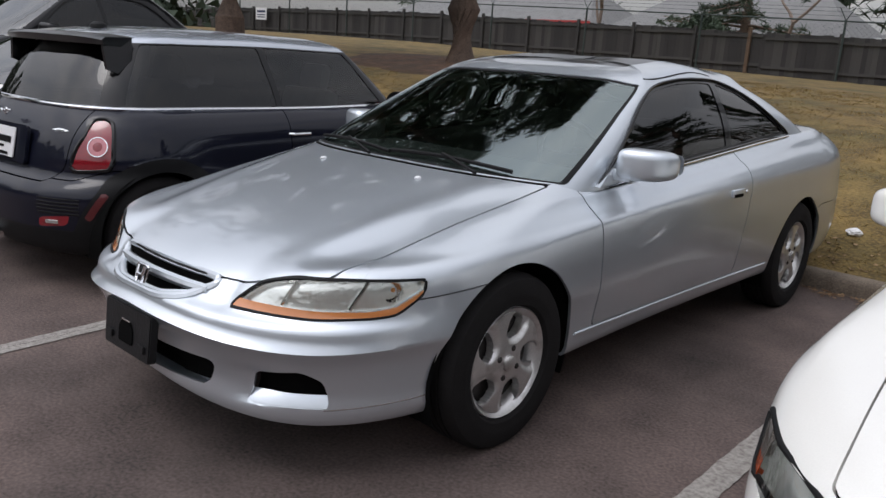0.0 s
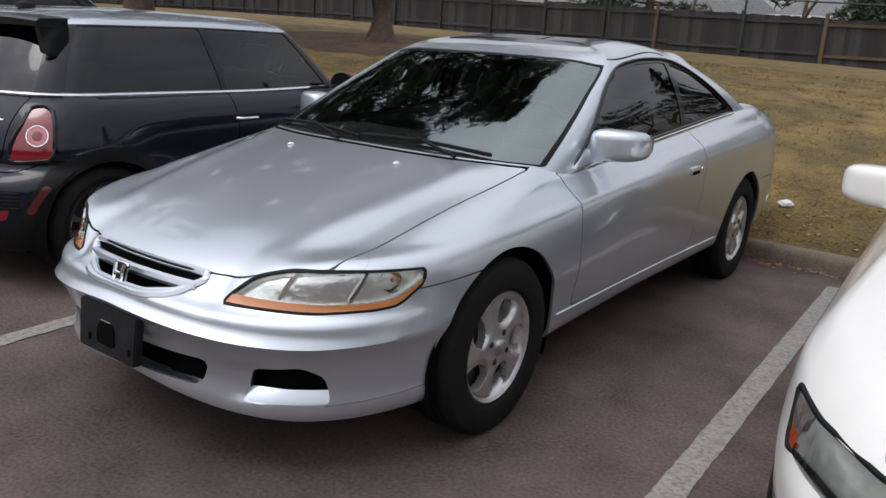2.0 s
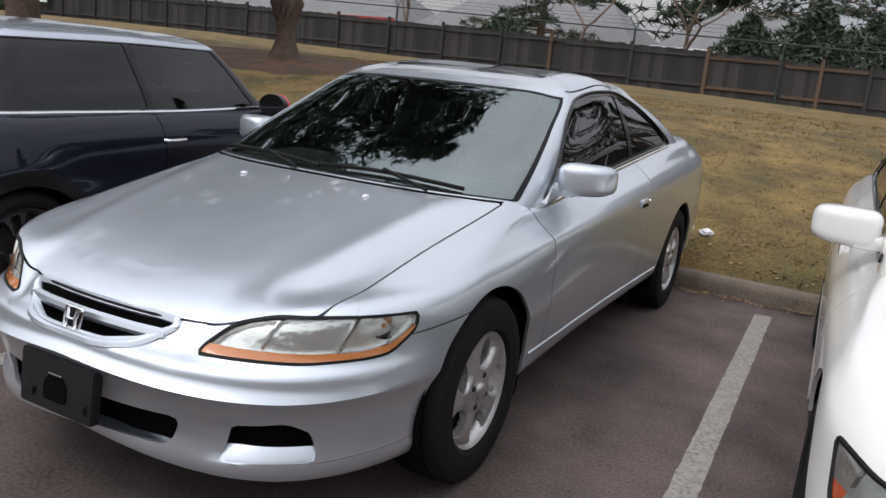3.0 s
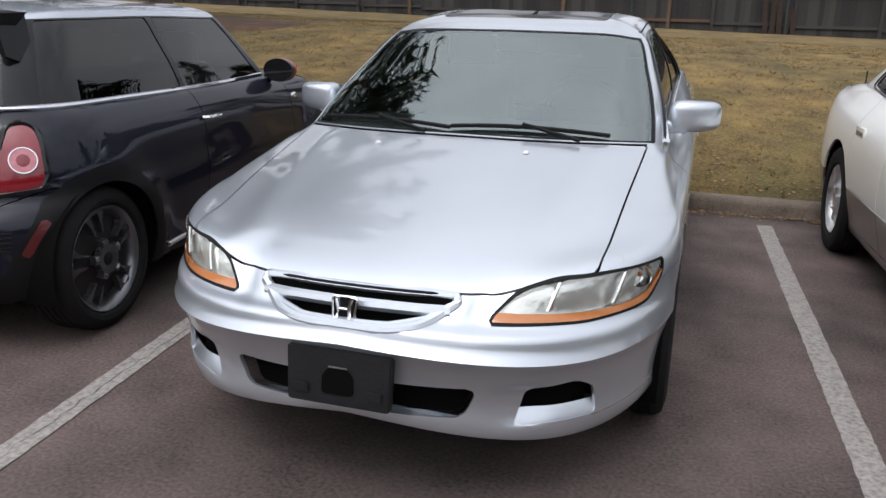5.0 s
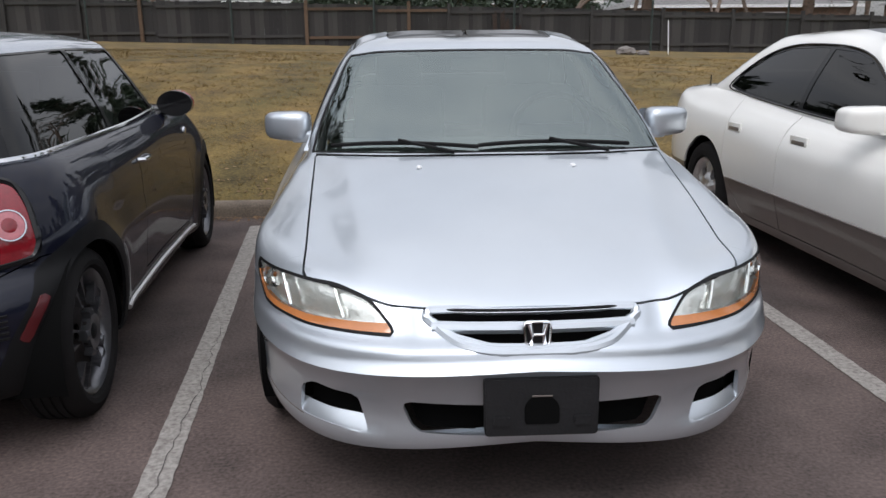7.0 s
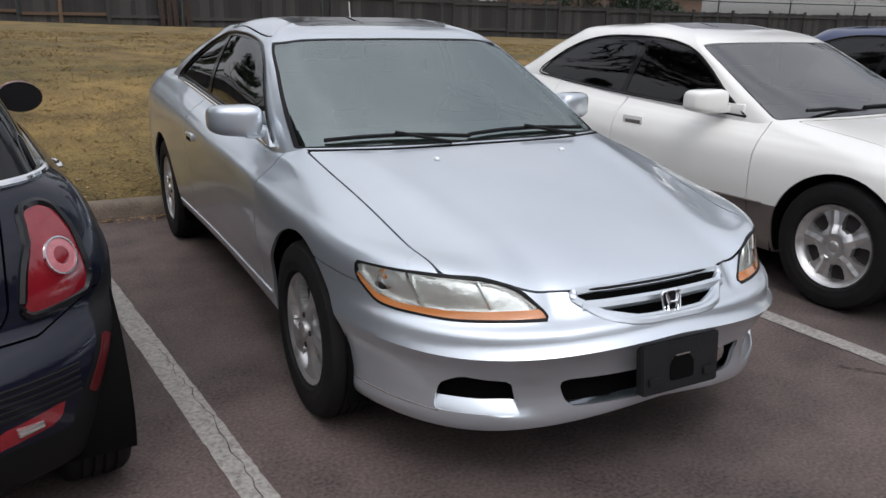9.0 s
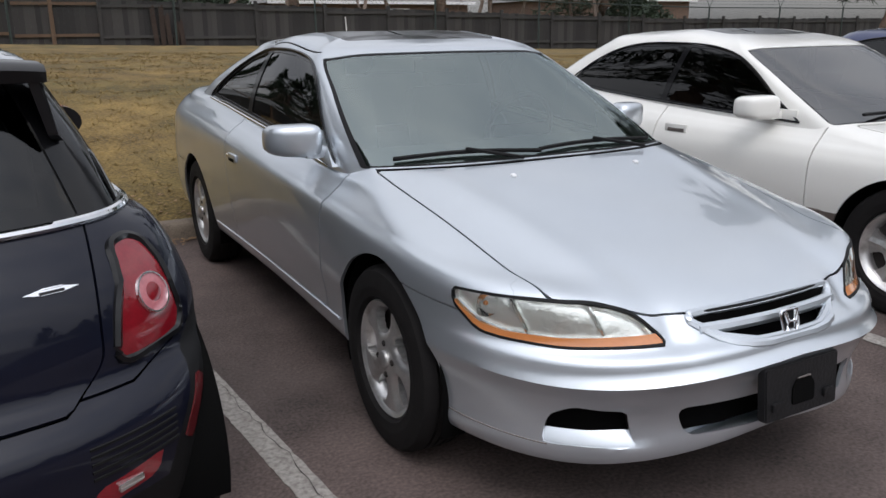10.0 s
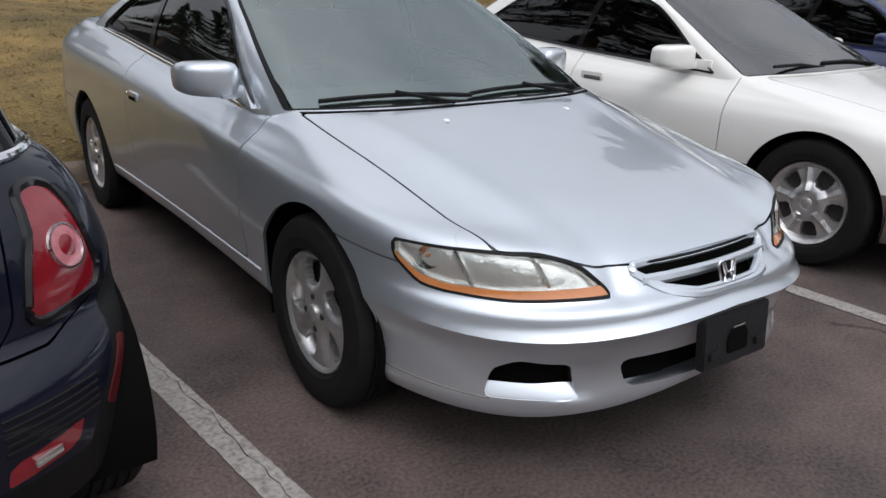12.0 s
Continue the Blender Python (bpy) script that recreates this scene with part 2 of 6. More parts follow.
def rounded(poly, r=0.02, n=4):
    """A closed outline with its corners rounded."""
    P = [Vector((*p, 0)) for p in poly]
    out = []
    for i, p in enumerate(P):
        a, b = P[i - 1], P[(i + 1) % len(P)]
        k = min(r, (a - p).length * 0.45, (b - p).length * 0.45)
        s, e = p + (a - p).normalized() * k, p + (b - p).normalized() * k
        for j in range(n + 1):
            u = j / n
            q = s * (1 - u) ** 2 + p * 2 * u * (1 - u) + e * u**2
            out.append((q.x, q.y))
    return out


def inside(P, poly):
    """Signed distance of the points P (n, 2) to a closed outline; negative within."""
    poly = np.array(poly, float)
    d = np.full(len(P), 1e9)
    wind = np.zeros(len(P), bool)
    for i in range(len(poly)):
        a, b = poly[i - 1], poly[i]
        e = b - a
        w = P - a
        k = np.clip((w @ e) / max(e @ e, 1e-12), 0, 1)
        d = np.minimum(d, np.linalg.norm(w - k[:, None] * e, axis=1))
        c = (a[1] > P[:, 1]) != (b[1] > P[:, 1])
        with np.errstate(divide="ignore", invalid="ignore"):
            xx = a[0] + (P[:, 1] - a[1]) * e[0] / (e[1] if abs(e[1]) > 1e-12 else 1e-12)
        wind ^= c & (P[:, 0] < xx)
    return np.where(wind, -d, d)


# ---- car shells: rings from sill to roof, each running from nose to tail ----
NF, NS, NR = 56, 90, 30


def pchip(x, xs, ys):
    xs, ys = np.array(xs, float), np.array(ys, float)
    h, dl = np.diff(xs), np.diff(ys) / np.diff(xs)
    m = np.zeros(len(xs))
    m[0], m[-1] = dl[0], dl[-1]
    for i in range(1, len(xs) - 1):
        if dl[i - 1] * dl[i] > 0:
            w1, w2 = 2 * h[i] + h[i - 1], h[i] + 2 * h[i - 1]
            m[i] = (w1 + w2) / (w1 / dl[i - 1] + w2 / dl[i])
    i = np.clip(np.searchsorted(xs, x) - 1, 0, len(xs) - 2)
    s = (x - xs[i]) / h[i]
    return (2 * s**3 - 3 * s**2 + 1) * ys[i] + (s**3 - 2 * s**2 + s) * h[i] * m[i] + (-2 * s**3 + 3 * s**2) * ys[i + 1] + (s**3 - s**2) * h[i] * m[i + 1]


def ring(yf, y1, nf, w, y2, yr, nr, z):
    """Half a ring: nose at yf, side from y1 to y2 with widths w, tail at yr. z: pairs of u (0 nose, 1 to 2 side, 3 tail) and height."""
    u = np.r_[np.linspace(0, 1, NF, endpoint=False), np.linspace(1, 2, NS, endpoint=False), np.linspace(2, 3, NR + 1)]
    x, y = np.zeros_like(u), np.zeros_like(u)
    f, s, r = u < 1, (u >= 1) & (u <= 2), u > 2
    th = u[f] * math.pi / 2
    x[f], y[f] = w[0] * np.sin(th) ** (2 / nf), y1 - (y1 - yf) * np.cos(th) ** (2 / nf)
    y[s] = y1 + (y2 - y1) * (u[s] - 1)
    x[s] = pchip(u[s], np.linspace(1, 2, len(w)), w)
    th = (3 - u[r]) * math.pi / 2
    x[r], y[r] = w[-1] * np.sin(th) ** (2 / nr), y2 + (yr - y2) * np.maximum(np.cos(th), 0) ** (2 / nr)
    x[0] = x[-1] = 0
    zs = sorted(z)
    return np.c_[x, y, pchip(u, [a for a, _ in zs], [b for _, b in zs])], u


def loft(rings, steps, creases=()):
    """A sheet through the rings. Returns vertices (x, y, z, u, v) and quads."""
    R = [r for r, _ in rings]
    u = rings[0][1]
    rows = []
    cuts = [0, *creases, len(R) - 1]
    for a, b in zip(cuts, cuts[1:]):
        P = np.array(R[a:b + 1])
        seg = np.linalg.norm(np.diff(P, axis=0), axis=2) + 1e-4
        T = np.concatenate([np.zeros((1, P.shape[1])), np.cumsum(seg ** 0.8, 0)], 0)
        D = np.diff(P, axis=0) / np.diff(T, axis=0)[..., None]
        G = np.zeros_like(P)
        G[0], G[-1] = D[0], D[-1]
        for i in range(1, len(P) - 1):
            h0, h1 = (T[i] - T[i - 1])[:, None], (T[i + 1] - T[i])[:, None]
            G[i] = (D[i - 1] * h1 + D[i] * h0) / (h0 + h1)
        for i in range(len(P) - 1):
            h = (T[i + 1] - T[i])[:, None]
            n = steps[a + i]
            for k in range(n + (1 if (b == len(R) - 1 and i == len(P) - 2) else 0)):
                s = k / n
                q = (2 * s**3 - 3 * s**2 + 1) * P[i] + (s**3 - 2 * s**2 + s) * h * G[i] + (-2 * s**3 + 3 * s**2) * P[i + 1] + (s**3 - s**2) * h * G[i + 1]
                rows.append(np.c_[q, u, np.full(len(u), a + i + s)])
    V = np.array(rows)
    nv, nu = V.shape[:2]
    idx = np.arange(nv * nu).reshape(nv, nu)
    F = np.stack([idx[:-1, :-1], idx[:-1, 1:], idx[1:, 1:], idx[1:, :-1]], -1).reshape(-1, 4)
    V = V.reshape(-1, 5)
    V[:, 0] = np.maximum(V[:, 0], 0)
    return V, [tuple(f) for f in F]


def cut(sheet, f):
    """Parts a sheet along f = 0: (where f > 0, where f < 0)."""
    V, F = sheet
    if not len(F):
        return (V, []), (V, [])
    f = np.where(np.abs(f) < 1e-7, 1e-7, f)
    pos, neg, extra, made = [], [], [], {}
    n = len(V)

    def mid(a, b):
        k = (a, b) if a < b else (b, a)
        if k not in made:
            s = f[k[0]] / (f[k[0]] - f[k[1]])
            made[k] = n + len(extra)
            extra.append(V[k[0]] * (1 - s) + V[k[1]] * s)
        return made[k]
    sg = f > 0
    for face in F:
        q = sg[list(face)]
        if q.all():
            pos.append(face)
        elif not q.any():
            neg.append(face)
        else:
            A, B = [], []
            for a, b in zip(face, face[1:] + face[:1]):
                (A if sg[a] else B).append(a)
                if sg[a] != sg[b]:
                    k = mid(a, b)
                    A.append(k)
                    B.append(k)
            if len(A) > 2:
                pos.append(tuple(A))
            if len(B) > 2:
                neg.append(tuple(B))
    W = np.vstack([V, extra]) if extra else V
    return tidy((W, pos)), tidy((W, neg))


def tidy(sheet):
    V, F = sheet
    if not F:
        return V[:0], []
    used = np.unique(np.concatenate([np.array(f) for f in F]))
    back = np.full(len(V), -1)
    back[used] = np.arange(len(used))
    return V[used], [tuple(back[list(f)]) for f in F]


def band(sheet, f, half=0.0024):
    """Parts a sheet along f = 0 (f in metres) and leaves a narrow gap between the two parts."""
    return cut(sheet, f - half)[0], cut(sheet, f + half)[1]


def panel(name, sheet, material, parent, side=0, label="", edge=0.012, offset=0.0, gap=0.0):
    """A panel of the shell. side: 1 as it is, -1 mirrored, 0 both halves as one piece. Edges are turned inwards."""
    V, F = sheet
    bm = bmesh.new()
    for sgn in ((1, -1) if side == 0 else (side,)):
        vs = [bm.verts.new((sgn * v[0], v[1], v[2])) for v in V]
        for f in F:
            try:
                bm.faces.new([vs[i] for i in (f if sgn > 0 else f[::-1])])
            except ValueError:
                pass
    if side == 0:
        mids = [v for v in bm.verts if abs(v.co.x) < 1e-4]
        bmesh.ops.remove_doubles(bm, verts=mids, dist=0.0004)
    bmesh.ops.remove_doubles(bm, verts=bm.verts[:], dist=0.00005)
    bm.normal_update()
    if offset:
        for v, n in [(v, v.normal.copy()) for v in bm.verts]:
            v.co += n * offset
    if edge:
        rim = [e for e in bm.edges if e.is_boundary and not (side == 0 and abs(e.verts[0].co.x) < 1e-4 and abs(e.verts[1].co.x) < 1e-4)]
        nrm = {v: v.normal.copy() for e in rim for v in e.verts}
        low = {v: bm.verts.new(v.co - n * edge) for v, n in nrm.items()}
        for e in rim:
            a, b = e.verts
            lp = e.link_loops[0]
            a, b = (lp.vert, lp.link_loop_next.vert)
            bm.faces.new((b, a, low[a], low[b]))
    me_ob = part(name, bm, material, parent, label)
    return me_ob

# ---- ground ----
CURB_Y = 3.27


def turf_height(x, y):
    """The bank: it rises behind the curb and levels out towards the fence."""
    z = pchip(np.array([min(max(y, 3.4), 90.0)]), [3.4, 4.0, 6, 8, 10, 13, 18, 25, 40, 90], [0.105, 0.27, 0.62, 0.86, 0.97, 1.02, 1.05, 1.07, 1.1, 1.1])[0]
    if y > 4:
        z *= 1 - 0.024 * max(-25.0, min(25.0, x)) * min(1, (y - 4) / 6)
    if y > 3.6:
        z += 0.03 * noise.noise(Vector((x * 0.35, y * 0.35, 0))) * min(1, (y - 3.6)) + 0.012 * noise.noise(Vector((x * 2, y * 2, 3)))
    return z


def build_ground():
    # one sheet out to the horizon: asphalt, then the bank of turf
    xs = np.r_[-900, -200, -70, np.linspace(-40, 40, 81), 70, 200, 900]
    ys = np.r_[-900, -200, -60, -25, np.linspace(-12, 3.3, 12)]
    V = [(x, y, -0.0) for y in ys for x in xs]
    n = len(xs)
    F = [(j * n + i, j * n + i + 1, (j + 1) * n + i + 1, (j + 1) * n + i) for j in range(len(ys) - 1) for i in range(n - 1)]
    g = link_mesh("ground", V, F, M_ASPHALT)
    tagged(g, "worn brown-grey asphalt of the parking lot", "ground", kind="structure")
    ys = np.r_[np.linspace(3.4, 6, 27), np.linspace(6.25, 26, 60), 32, 45, 90, 200, 900]
    xs = np.r_[-900, -200, -70, np.linspace(-40, -8, 50), np.linspace(-7.8, 8, 110), np.linspace(8.5, 40, 40), 70, 200, 900]
    n = len(xs)
    V = [(x, y, turf_height(x, y)) for y in ys for x in xs]
    F = [(j * n + i, j * n + i + 1, (j + 1) * n + i + 1, (j + 1) * n + i) for j in range(len(ys) - 1) for i in range(n - 1)]
    t = link_mesh("lawn_ground", V, F, M_SOIL)
    tagged(t, "dormant yellow-brown lawn on a low bank", "lawn", kind="structure")


def curb_piece(x0, x1):
    bm = bmesh.new()
    prof = [(0, -0.05), (0.004, 0.070), (0.014, 0.095), (0.032, 0.110), (0.055, 0.115), (0.125, 0.115), (0.145, 0.10), (0.15, -0.05)]
    rings = []
    for k in range(9):
        x = x0 + 0.004 + (x1 - x0 - 0.008) * k / 8
        rings.append([bm.verts.new((x, CURB_Y + a + 0.004 * noise.noise(Vector((x * 3, a * 9, 0))), b + (0.006 * noise.noise(Vector((x * 2.5, b * 9, 5))) if b > 0 else 0))) for a, b in prof])
    for a, b in zip(rings, rings[1:]):
        for i in range(len(prof) - 1):
            bm.faces.new((a[i], b[i], b[i + 1], a[i + 1]))
    bm.faces.new(rings[0])
    bm.faces.new(rings[-1][::-1])
    bmesh.ops.recalc_face_normals(bm, faces=bm.faces[:])
    return bm


def build_curb():
    c = tagged(empty("curb"), "dirty tan concrete curb at the end of the stalls", "curb", kind="structure")
    for k in range(-6, 7):
        part("curb_stone", curb_piece(k * 3.05 + 0.7, (k + 1) * 3.05 + 0.7), M_CURB, c)


def stall_line(x0, y0, x1, y1, w=0.1):
    """A worn painted line with ragged edges."""
    a, b = Vector((x0, y0, 0)), Vector((x1, y1, 0))
    d = (b - a).normalized()
    s = Vector((-d.y, d.x, 0))
    n = int((b - a).length / 0.03)
    V, F = [], []
    for i in range(n + 1):
        p = a + (b - a) * i / n
        for k, e in ((-1, 0), (1, 7)):
            q = p + s * k * (w / 2 + 0.003 * noise.noise(Vector((i * 0.31, e, x0))) + 0.0022 * random.uniform(-1, 1))
            V.append((q.x, q.y, 0.004))
    for i in range(n):
        F.append((2 * i, 2 * i + 2, 2 * i + 3, 2 * i + 1))
    ob = link_mesh("stall_line", V, [f[::-1] for f in F], M_LINE)
    tagged(ob, "worn off-white painted stall line on the asphalt", "parking line", group="stall lines", kind="structure")


build_ground()
build_curb()
stall_line(-0.985, -2.2, -1.43, 2.97)
stall_line(1.53, -2.2, 1.395, 2.97)
stall_line(-4.2, -2.2, -4.5, 2.97)
stall_line(4.35, -2.2, 4.2, 2.97)


def crack(pts, w=0.006, seed=1):
    """A thin jagged crack: its shadow is a dark strip laid on the surface."""
    rng = random.Random(seed)
    V, F = [], []
    line = curve([(*p, 0) for p in pts], 14)
    for i, p in enumerate(line):
        d = line[min(i + 1, len(line) - 1)] - line[max(i - 1, 0)]
        n = np.array((-d[1], d[0], 0)) / (np.linalg.norm(d) + 1e-6)
        c = p + n * rng.gauss(0, 0.006)
        k = w * rng.uniform(0.25, 1.0)
        V += [tuple(c + n * k)[:2] + (0.0065,), tuple(c - n * k)[:2] + (0.0065,)]
    for i in range(len(line) - 1):
        F.append((2 * i, 2 * i + 1, 2 * i + 3, 2 * i + 2))
    ob = link_mesh("asphalt_crack", V, F, M_CRACKSHADE, smooth=False)
    tagged(ob, "thin dark crack in the asphalt", "crack", group="asphalt cracks", kind="structure")


M_CRACKSHADE = mat("crack_shadow", (0.03, 0.026, 0.024), 0.95)
crack([(-0.99, -2.1), (-1.06, -1.3), (-1.12, -0.55), (-1.16, 0.1), (-1.22, 0.8)], 0.0018, 1)
crack([(1.25, -0.6), (1.36, -0.75), (1.45, -0.95)], 0.006, 2)


# ---- wheels ----
def wheel(name, radius, width, rim_r, face, style, label=""):
    """A wheel lying with its outer face towards +x, at the origin: tyre, rim with openings, brake disc, nuts, cap."""
    w = empty(name)
    bm = bmesh.new()
    h = width / 2
    prof = [(-h * 0.7, rim_r + 0.003), (-h * 0.95, rim_r + 0.02), (-h, rim_r + (radius - rim_r) * 0.45), (-h * 0.9, radius - 0.018), (-h * 0.72, radius - 0.004)]
    for g in (-0.45, -0.15, 0.15, 0.45):
        prof += [(h * (g - 0.05), radius), (h * (g - 0.04), radius - 0.007), (h * (g + 0.04), radius - 0.007), (h * (g + 0.05), radius)]
    prof += [(h * 0.72, radius - 0.004), (h * 0.9, radius - 0.018), (h, rim_r + (radius - rim_r) * 0.45), (h * 0.985, rim_r + (radius - rim_r) * 0.40), (h * 0.95, rim_r + 0.02), (h * 0.7, rim_r + 0.003)]
    lathe(bm, prof, "x", 64, close=True)
    part("tyre", bm, M_RUBBER, w, "worn black tyre")
    bm = bmesh.new()
    lathe(bm, [(h * 0.55, rim_r - 0.022), (h * 0.70, rim_r - 0.012), (h * 0.78, rim_r - 0.004), (h * 0.84, rim_r + 0.004), (h * 0.78, rim_r + 0.009), (h * 0.5, rim_r - 0.006), (-h * 0.8, rim_r - 0.01), (-h * 0.8, rim_r - 0.03), (h * 0.3, rim_r - 0.03)], "x", 64, close=True)
    rim = part("rim", bm, M_ALLOY if style != "dark" else M_RIMDARK, w)
    bm = bmesh.new()
    # brake disc, wide and dark: shade of the openings is put into its colour
    lathe(bm, [(h * 0.28, 0.03), (h * 0.28, rim_r * 0.86), (h * 0.2, rim_r * 0.86), (h * 0.2, 0.03)], "x", 40, close=True)
    part("brake_disc", bm, M_DISC, w)
    bm = bmesh.new()
    # near-black disc that stands for the shade inside the wheel
    lathe(bm, [(h * 0.16, 0.01), (h * 0.18, rim_r - 0.024)], "x", 40)
    part("wheel_back", bm, M_DARK, w)
    # spokes: a dished disc with openings between the arms
    bm = bmesh.new()
    na, nr = 200, 30
    r0, r1 = 0.012, rim_r - 0.012

    def window(r, th):
        a = ((th - 0.35 * (r / rim_r - 0.7)) % (2 * math.pi / 5)) - math.pi / 5
        q = (r - 0.69 * rim_r) / (0.245 * rim_r)
        half = 0.225 * rim_r * (0.45 + 0.75 * r / rim_r)
        return abs(q) ** 2.6 + abs(a * r / half) ** 2.2

    def open_at(r, th):
        k = 5
        a = (th % (2 * math.pi / k)) - math.pi / k
        if style == "fan":        # five broad paddles, swept windows
            return window(r, th) < 1
        if style == "star":       # five arms, large windows
            q = (r - 0.68 * rim_r) / (0.22 * rim_r)
            half = 0.31 * rim_r * (0.2 + 0.9 * (r / rim_r))
            return (abs(q) ** 3 + abs(a * r / half / 0.80) ** 3) < 1
        q = (r - 0.62 * rim_r) / (0.34 * rim_r)
        half = 0.40 * rim_r * (0.15 + 0.95 * (r / rim_r))
        b = abs(abs(a) - math.pi / k) * r
        slot = b < 0.022 and 0.42 * rim_r < r < 0.92 * rim_r
        return (abs(q) ** 4 + abs(a * r / half / 0.80) ** 4) < 1 or slot

    def face_x(r, th):
        a = (th % (2 * math.pi / 5)) - math.pi / 5
        k = r / rim_r
        if style == "fan":
            rim_drop = max(0.0, min(1.0, (2.6 - window(r, th - 0.10)) / 1.7))
            return h * face - 0.006 * k * k - 0.015 * rim_drop * rim_drop + 0.004 * max(0, 1 - (k / 0.4) ** 2)
        ridge = 0.010 * (1 - min(1, abs(abs(a) - math.pi / 5) * r / (0.11 * rim_r))) if k > 0.3 else 0.0
        return h * face - 0.014 * k * k + 0.018 * max(0, 1 - ((k - 0.28) / 0.25) ** 2) + ridge
    grid = [[(r0 + (r1 - r0) * j / nr, 2 * math.pi * i / na) for i in range(na)] for j in range(nr + 1)]
    vs = [[bm.verts.new((face_x(r, th), r * math.sin(th), r * math.cos(th))) for r, th in row] for row in grid]
    for j in range(nr):
        for i in range(na):
            r = r0 + (r1 - r0) * (j + 0.5) / nr
            if not open_at(r, 2 * math.pi * (i + 0.5) / na):
                bm.faces.new((vs[j][i], vs[j + 1][i], vs[j + 1][(i + 1) % na], vs[j][(i + 1) % na]))
    bmesh.ops.delete(bm, geom=[v for v in bm.verts if not v.link_faces], context="VERTS")
    bmesh.ops.smooth_vert(bm, verts=[v for v in bm.verts if v.is_boundary], factor=0.5, use_axis_x=False, use_axis_y=True, use_axis_z=True)
    bmesh.ops.smooth_vert(bm, verts=[v for v in bm.verts if v.is_boundary], factor=0.5, use_axis_x=False, use_axis_y=True, use_axis_z=True)
    bm.normal_update()
    bm.faces.ensure_lookup_table()
    if bm.faces[0].normal.x < 0:
        bmesh.ops.reverse_faces(bm, faces=bm.faces[:])
    rimedges = [e for e in bm.edges if e.is_boundary]
    r = bmesh.ops.extrude_edge_only(bm, edges=rimedges)
    bmesh.ops.translate(bm, verts=[g for g in r["geom"] if isinstance(g, bmesh.types.BMVert)], vec=(-0.03, 0, 0))
    bmesh.ops.recalc_face_normals(bm, faces=bm.faces[:])
    part("spokes", bm, M_ALLOY if style != "dark" else M_RIMDARK, rim)
    nuts = 4 if style == "fan" else 5
    for i in range(nuts):
        th = 2 * math.pi * (i + 0.5) / nuts
        bm = bmesh.new()
        lathe(bm, [(h * face - 0.008, 0.0001), (h * face + 0.007, 0.0001), (h * face + 0.007, 0.007), (h * face + 0.004, 0.011), (h * face - 0.008, 0.011)], "x", 8, (0, 0.054 * math.sin(th), 0.054 * math.cos(th)))
        part("wheel_nut", bm, M_DISC, rim)
    bm = bmesh.new()
    lathe(bm, [(h * face - 0.005, 0.03), (h * face + 0.012, 0.029), (h * face + 0.017, 0.022), (h * face + 0.018, 0.0001)], "x", 24)
    part("centre_cap", bm, M_ALLOY if style != "dark" else M_BLACK, rim)
    return w


M_RIMDARK = mat("dark_grey_alloy", (0.17, 0.17, 0.18), 0.3, 0.85, var=0.15)


def put_wheels(car, proto, places, width):
    """Four wheels of a car, as its parts: the prototype's meshes at each hub."""
    for x, y, z, turn in places:
        hub = new("wheel")
        hub.parent = car
        hub.matrix_local = pose(x, y, z, turn, 0, 0 if x > 0 else 180)
        for o in proto.children:
            c = o.copy()
            scene.collection.objects.link(c)
            c.parent = hub
            for o2 in o.children:
                # nuts, cap and spokes go under the wheel as well
                c2 = o2.copy()
                scene.collection.objects.link(c2)
                c2.parent = hub
    for o in (*proto.children_recursive, proto):
        bpy.data.objects.remove(o)


def mirror_tube(name, pts, r, material, car, side, n=6, label=""):
    bm = bmesh.new()
    tube(bm, [(side * p[0], p[1], p[2]) for p in pts], r, n)
    return part(name, bm, material, car, label)


def drop_on(sheet, key, pts, near=26):
    """Places on a sheet whose two columns in key have the given values, by a local plane through the nearest vertices."""
    V = sheet[0]
    out = []
    for p in pts:
        dx = V[:, list(key)] - np.array(p)
        d = np.hypot(dx[:, 0], dx[:, 1])
        i = np.argpartition(d, near)[:near]
        w = np.exp(-(d[i] / (np.median(d[i]) + 1e-5)) ** 2)
        A = np.c_[np.ones(len(i)), dx[i]] * w[:, None]
        c = np.linalg.lstsq(A, V[i, :3] * w[:, None], rcond=None)[0]
        out.append(tuple(c[0]))
    return out


def seat(bm, x, y, z, w=0.5):
    box(bm, (x, y, z), (w, 0.5, 0.16), 0.05)
    m = Matrix.Translation((x, y + 0.27, z + 0.32)) @ Matrix.Rotation(radians(-14), 4, "X")
    box(bm, (0, 0, 0), (w, 0.14, 0.62), 0.05, m)
    m = Matrix.Translation((x, y + 0.37, z + 0.70)) @ Matrix.Rotation(radians(-10), 4, "X")
    box(bm, (0, 0, 0), (w * 0.5, 0.09, 0.17), 0.035, m)


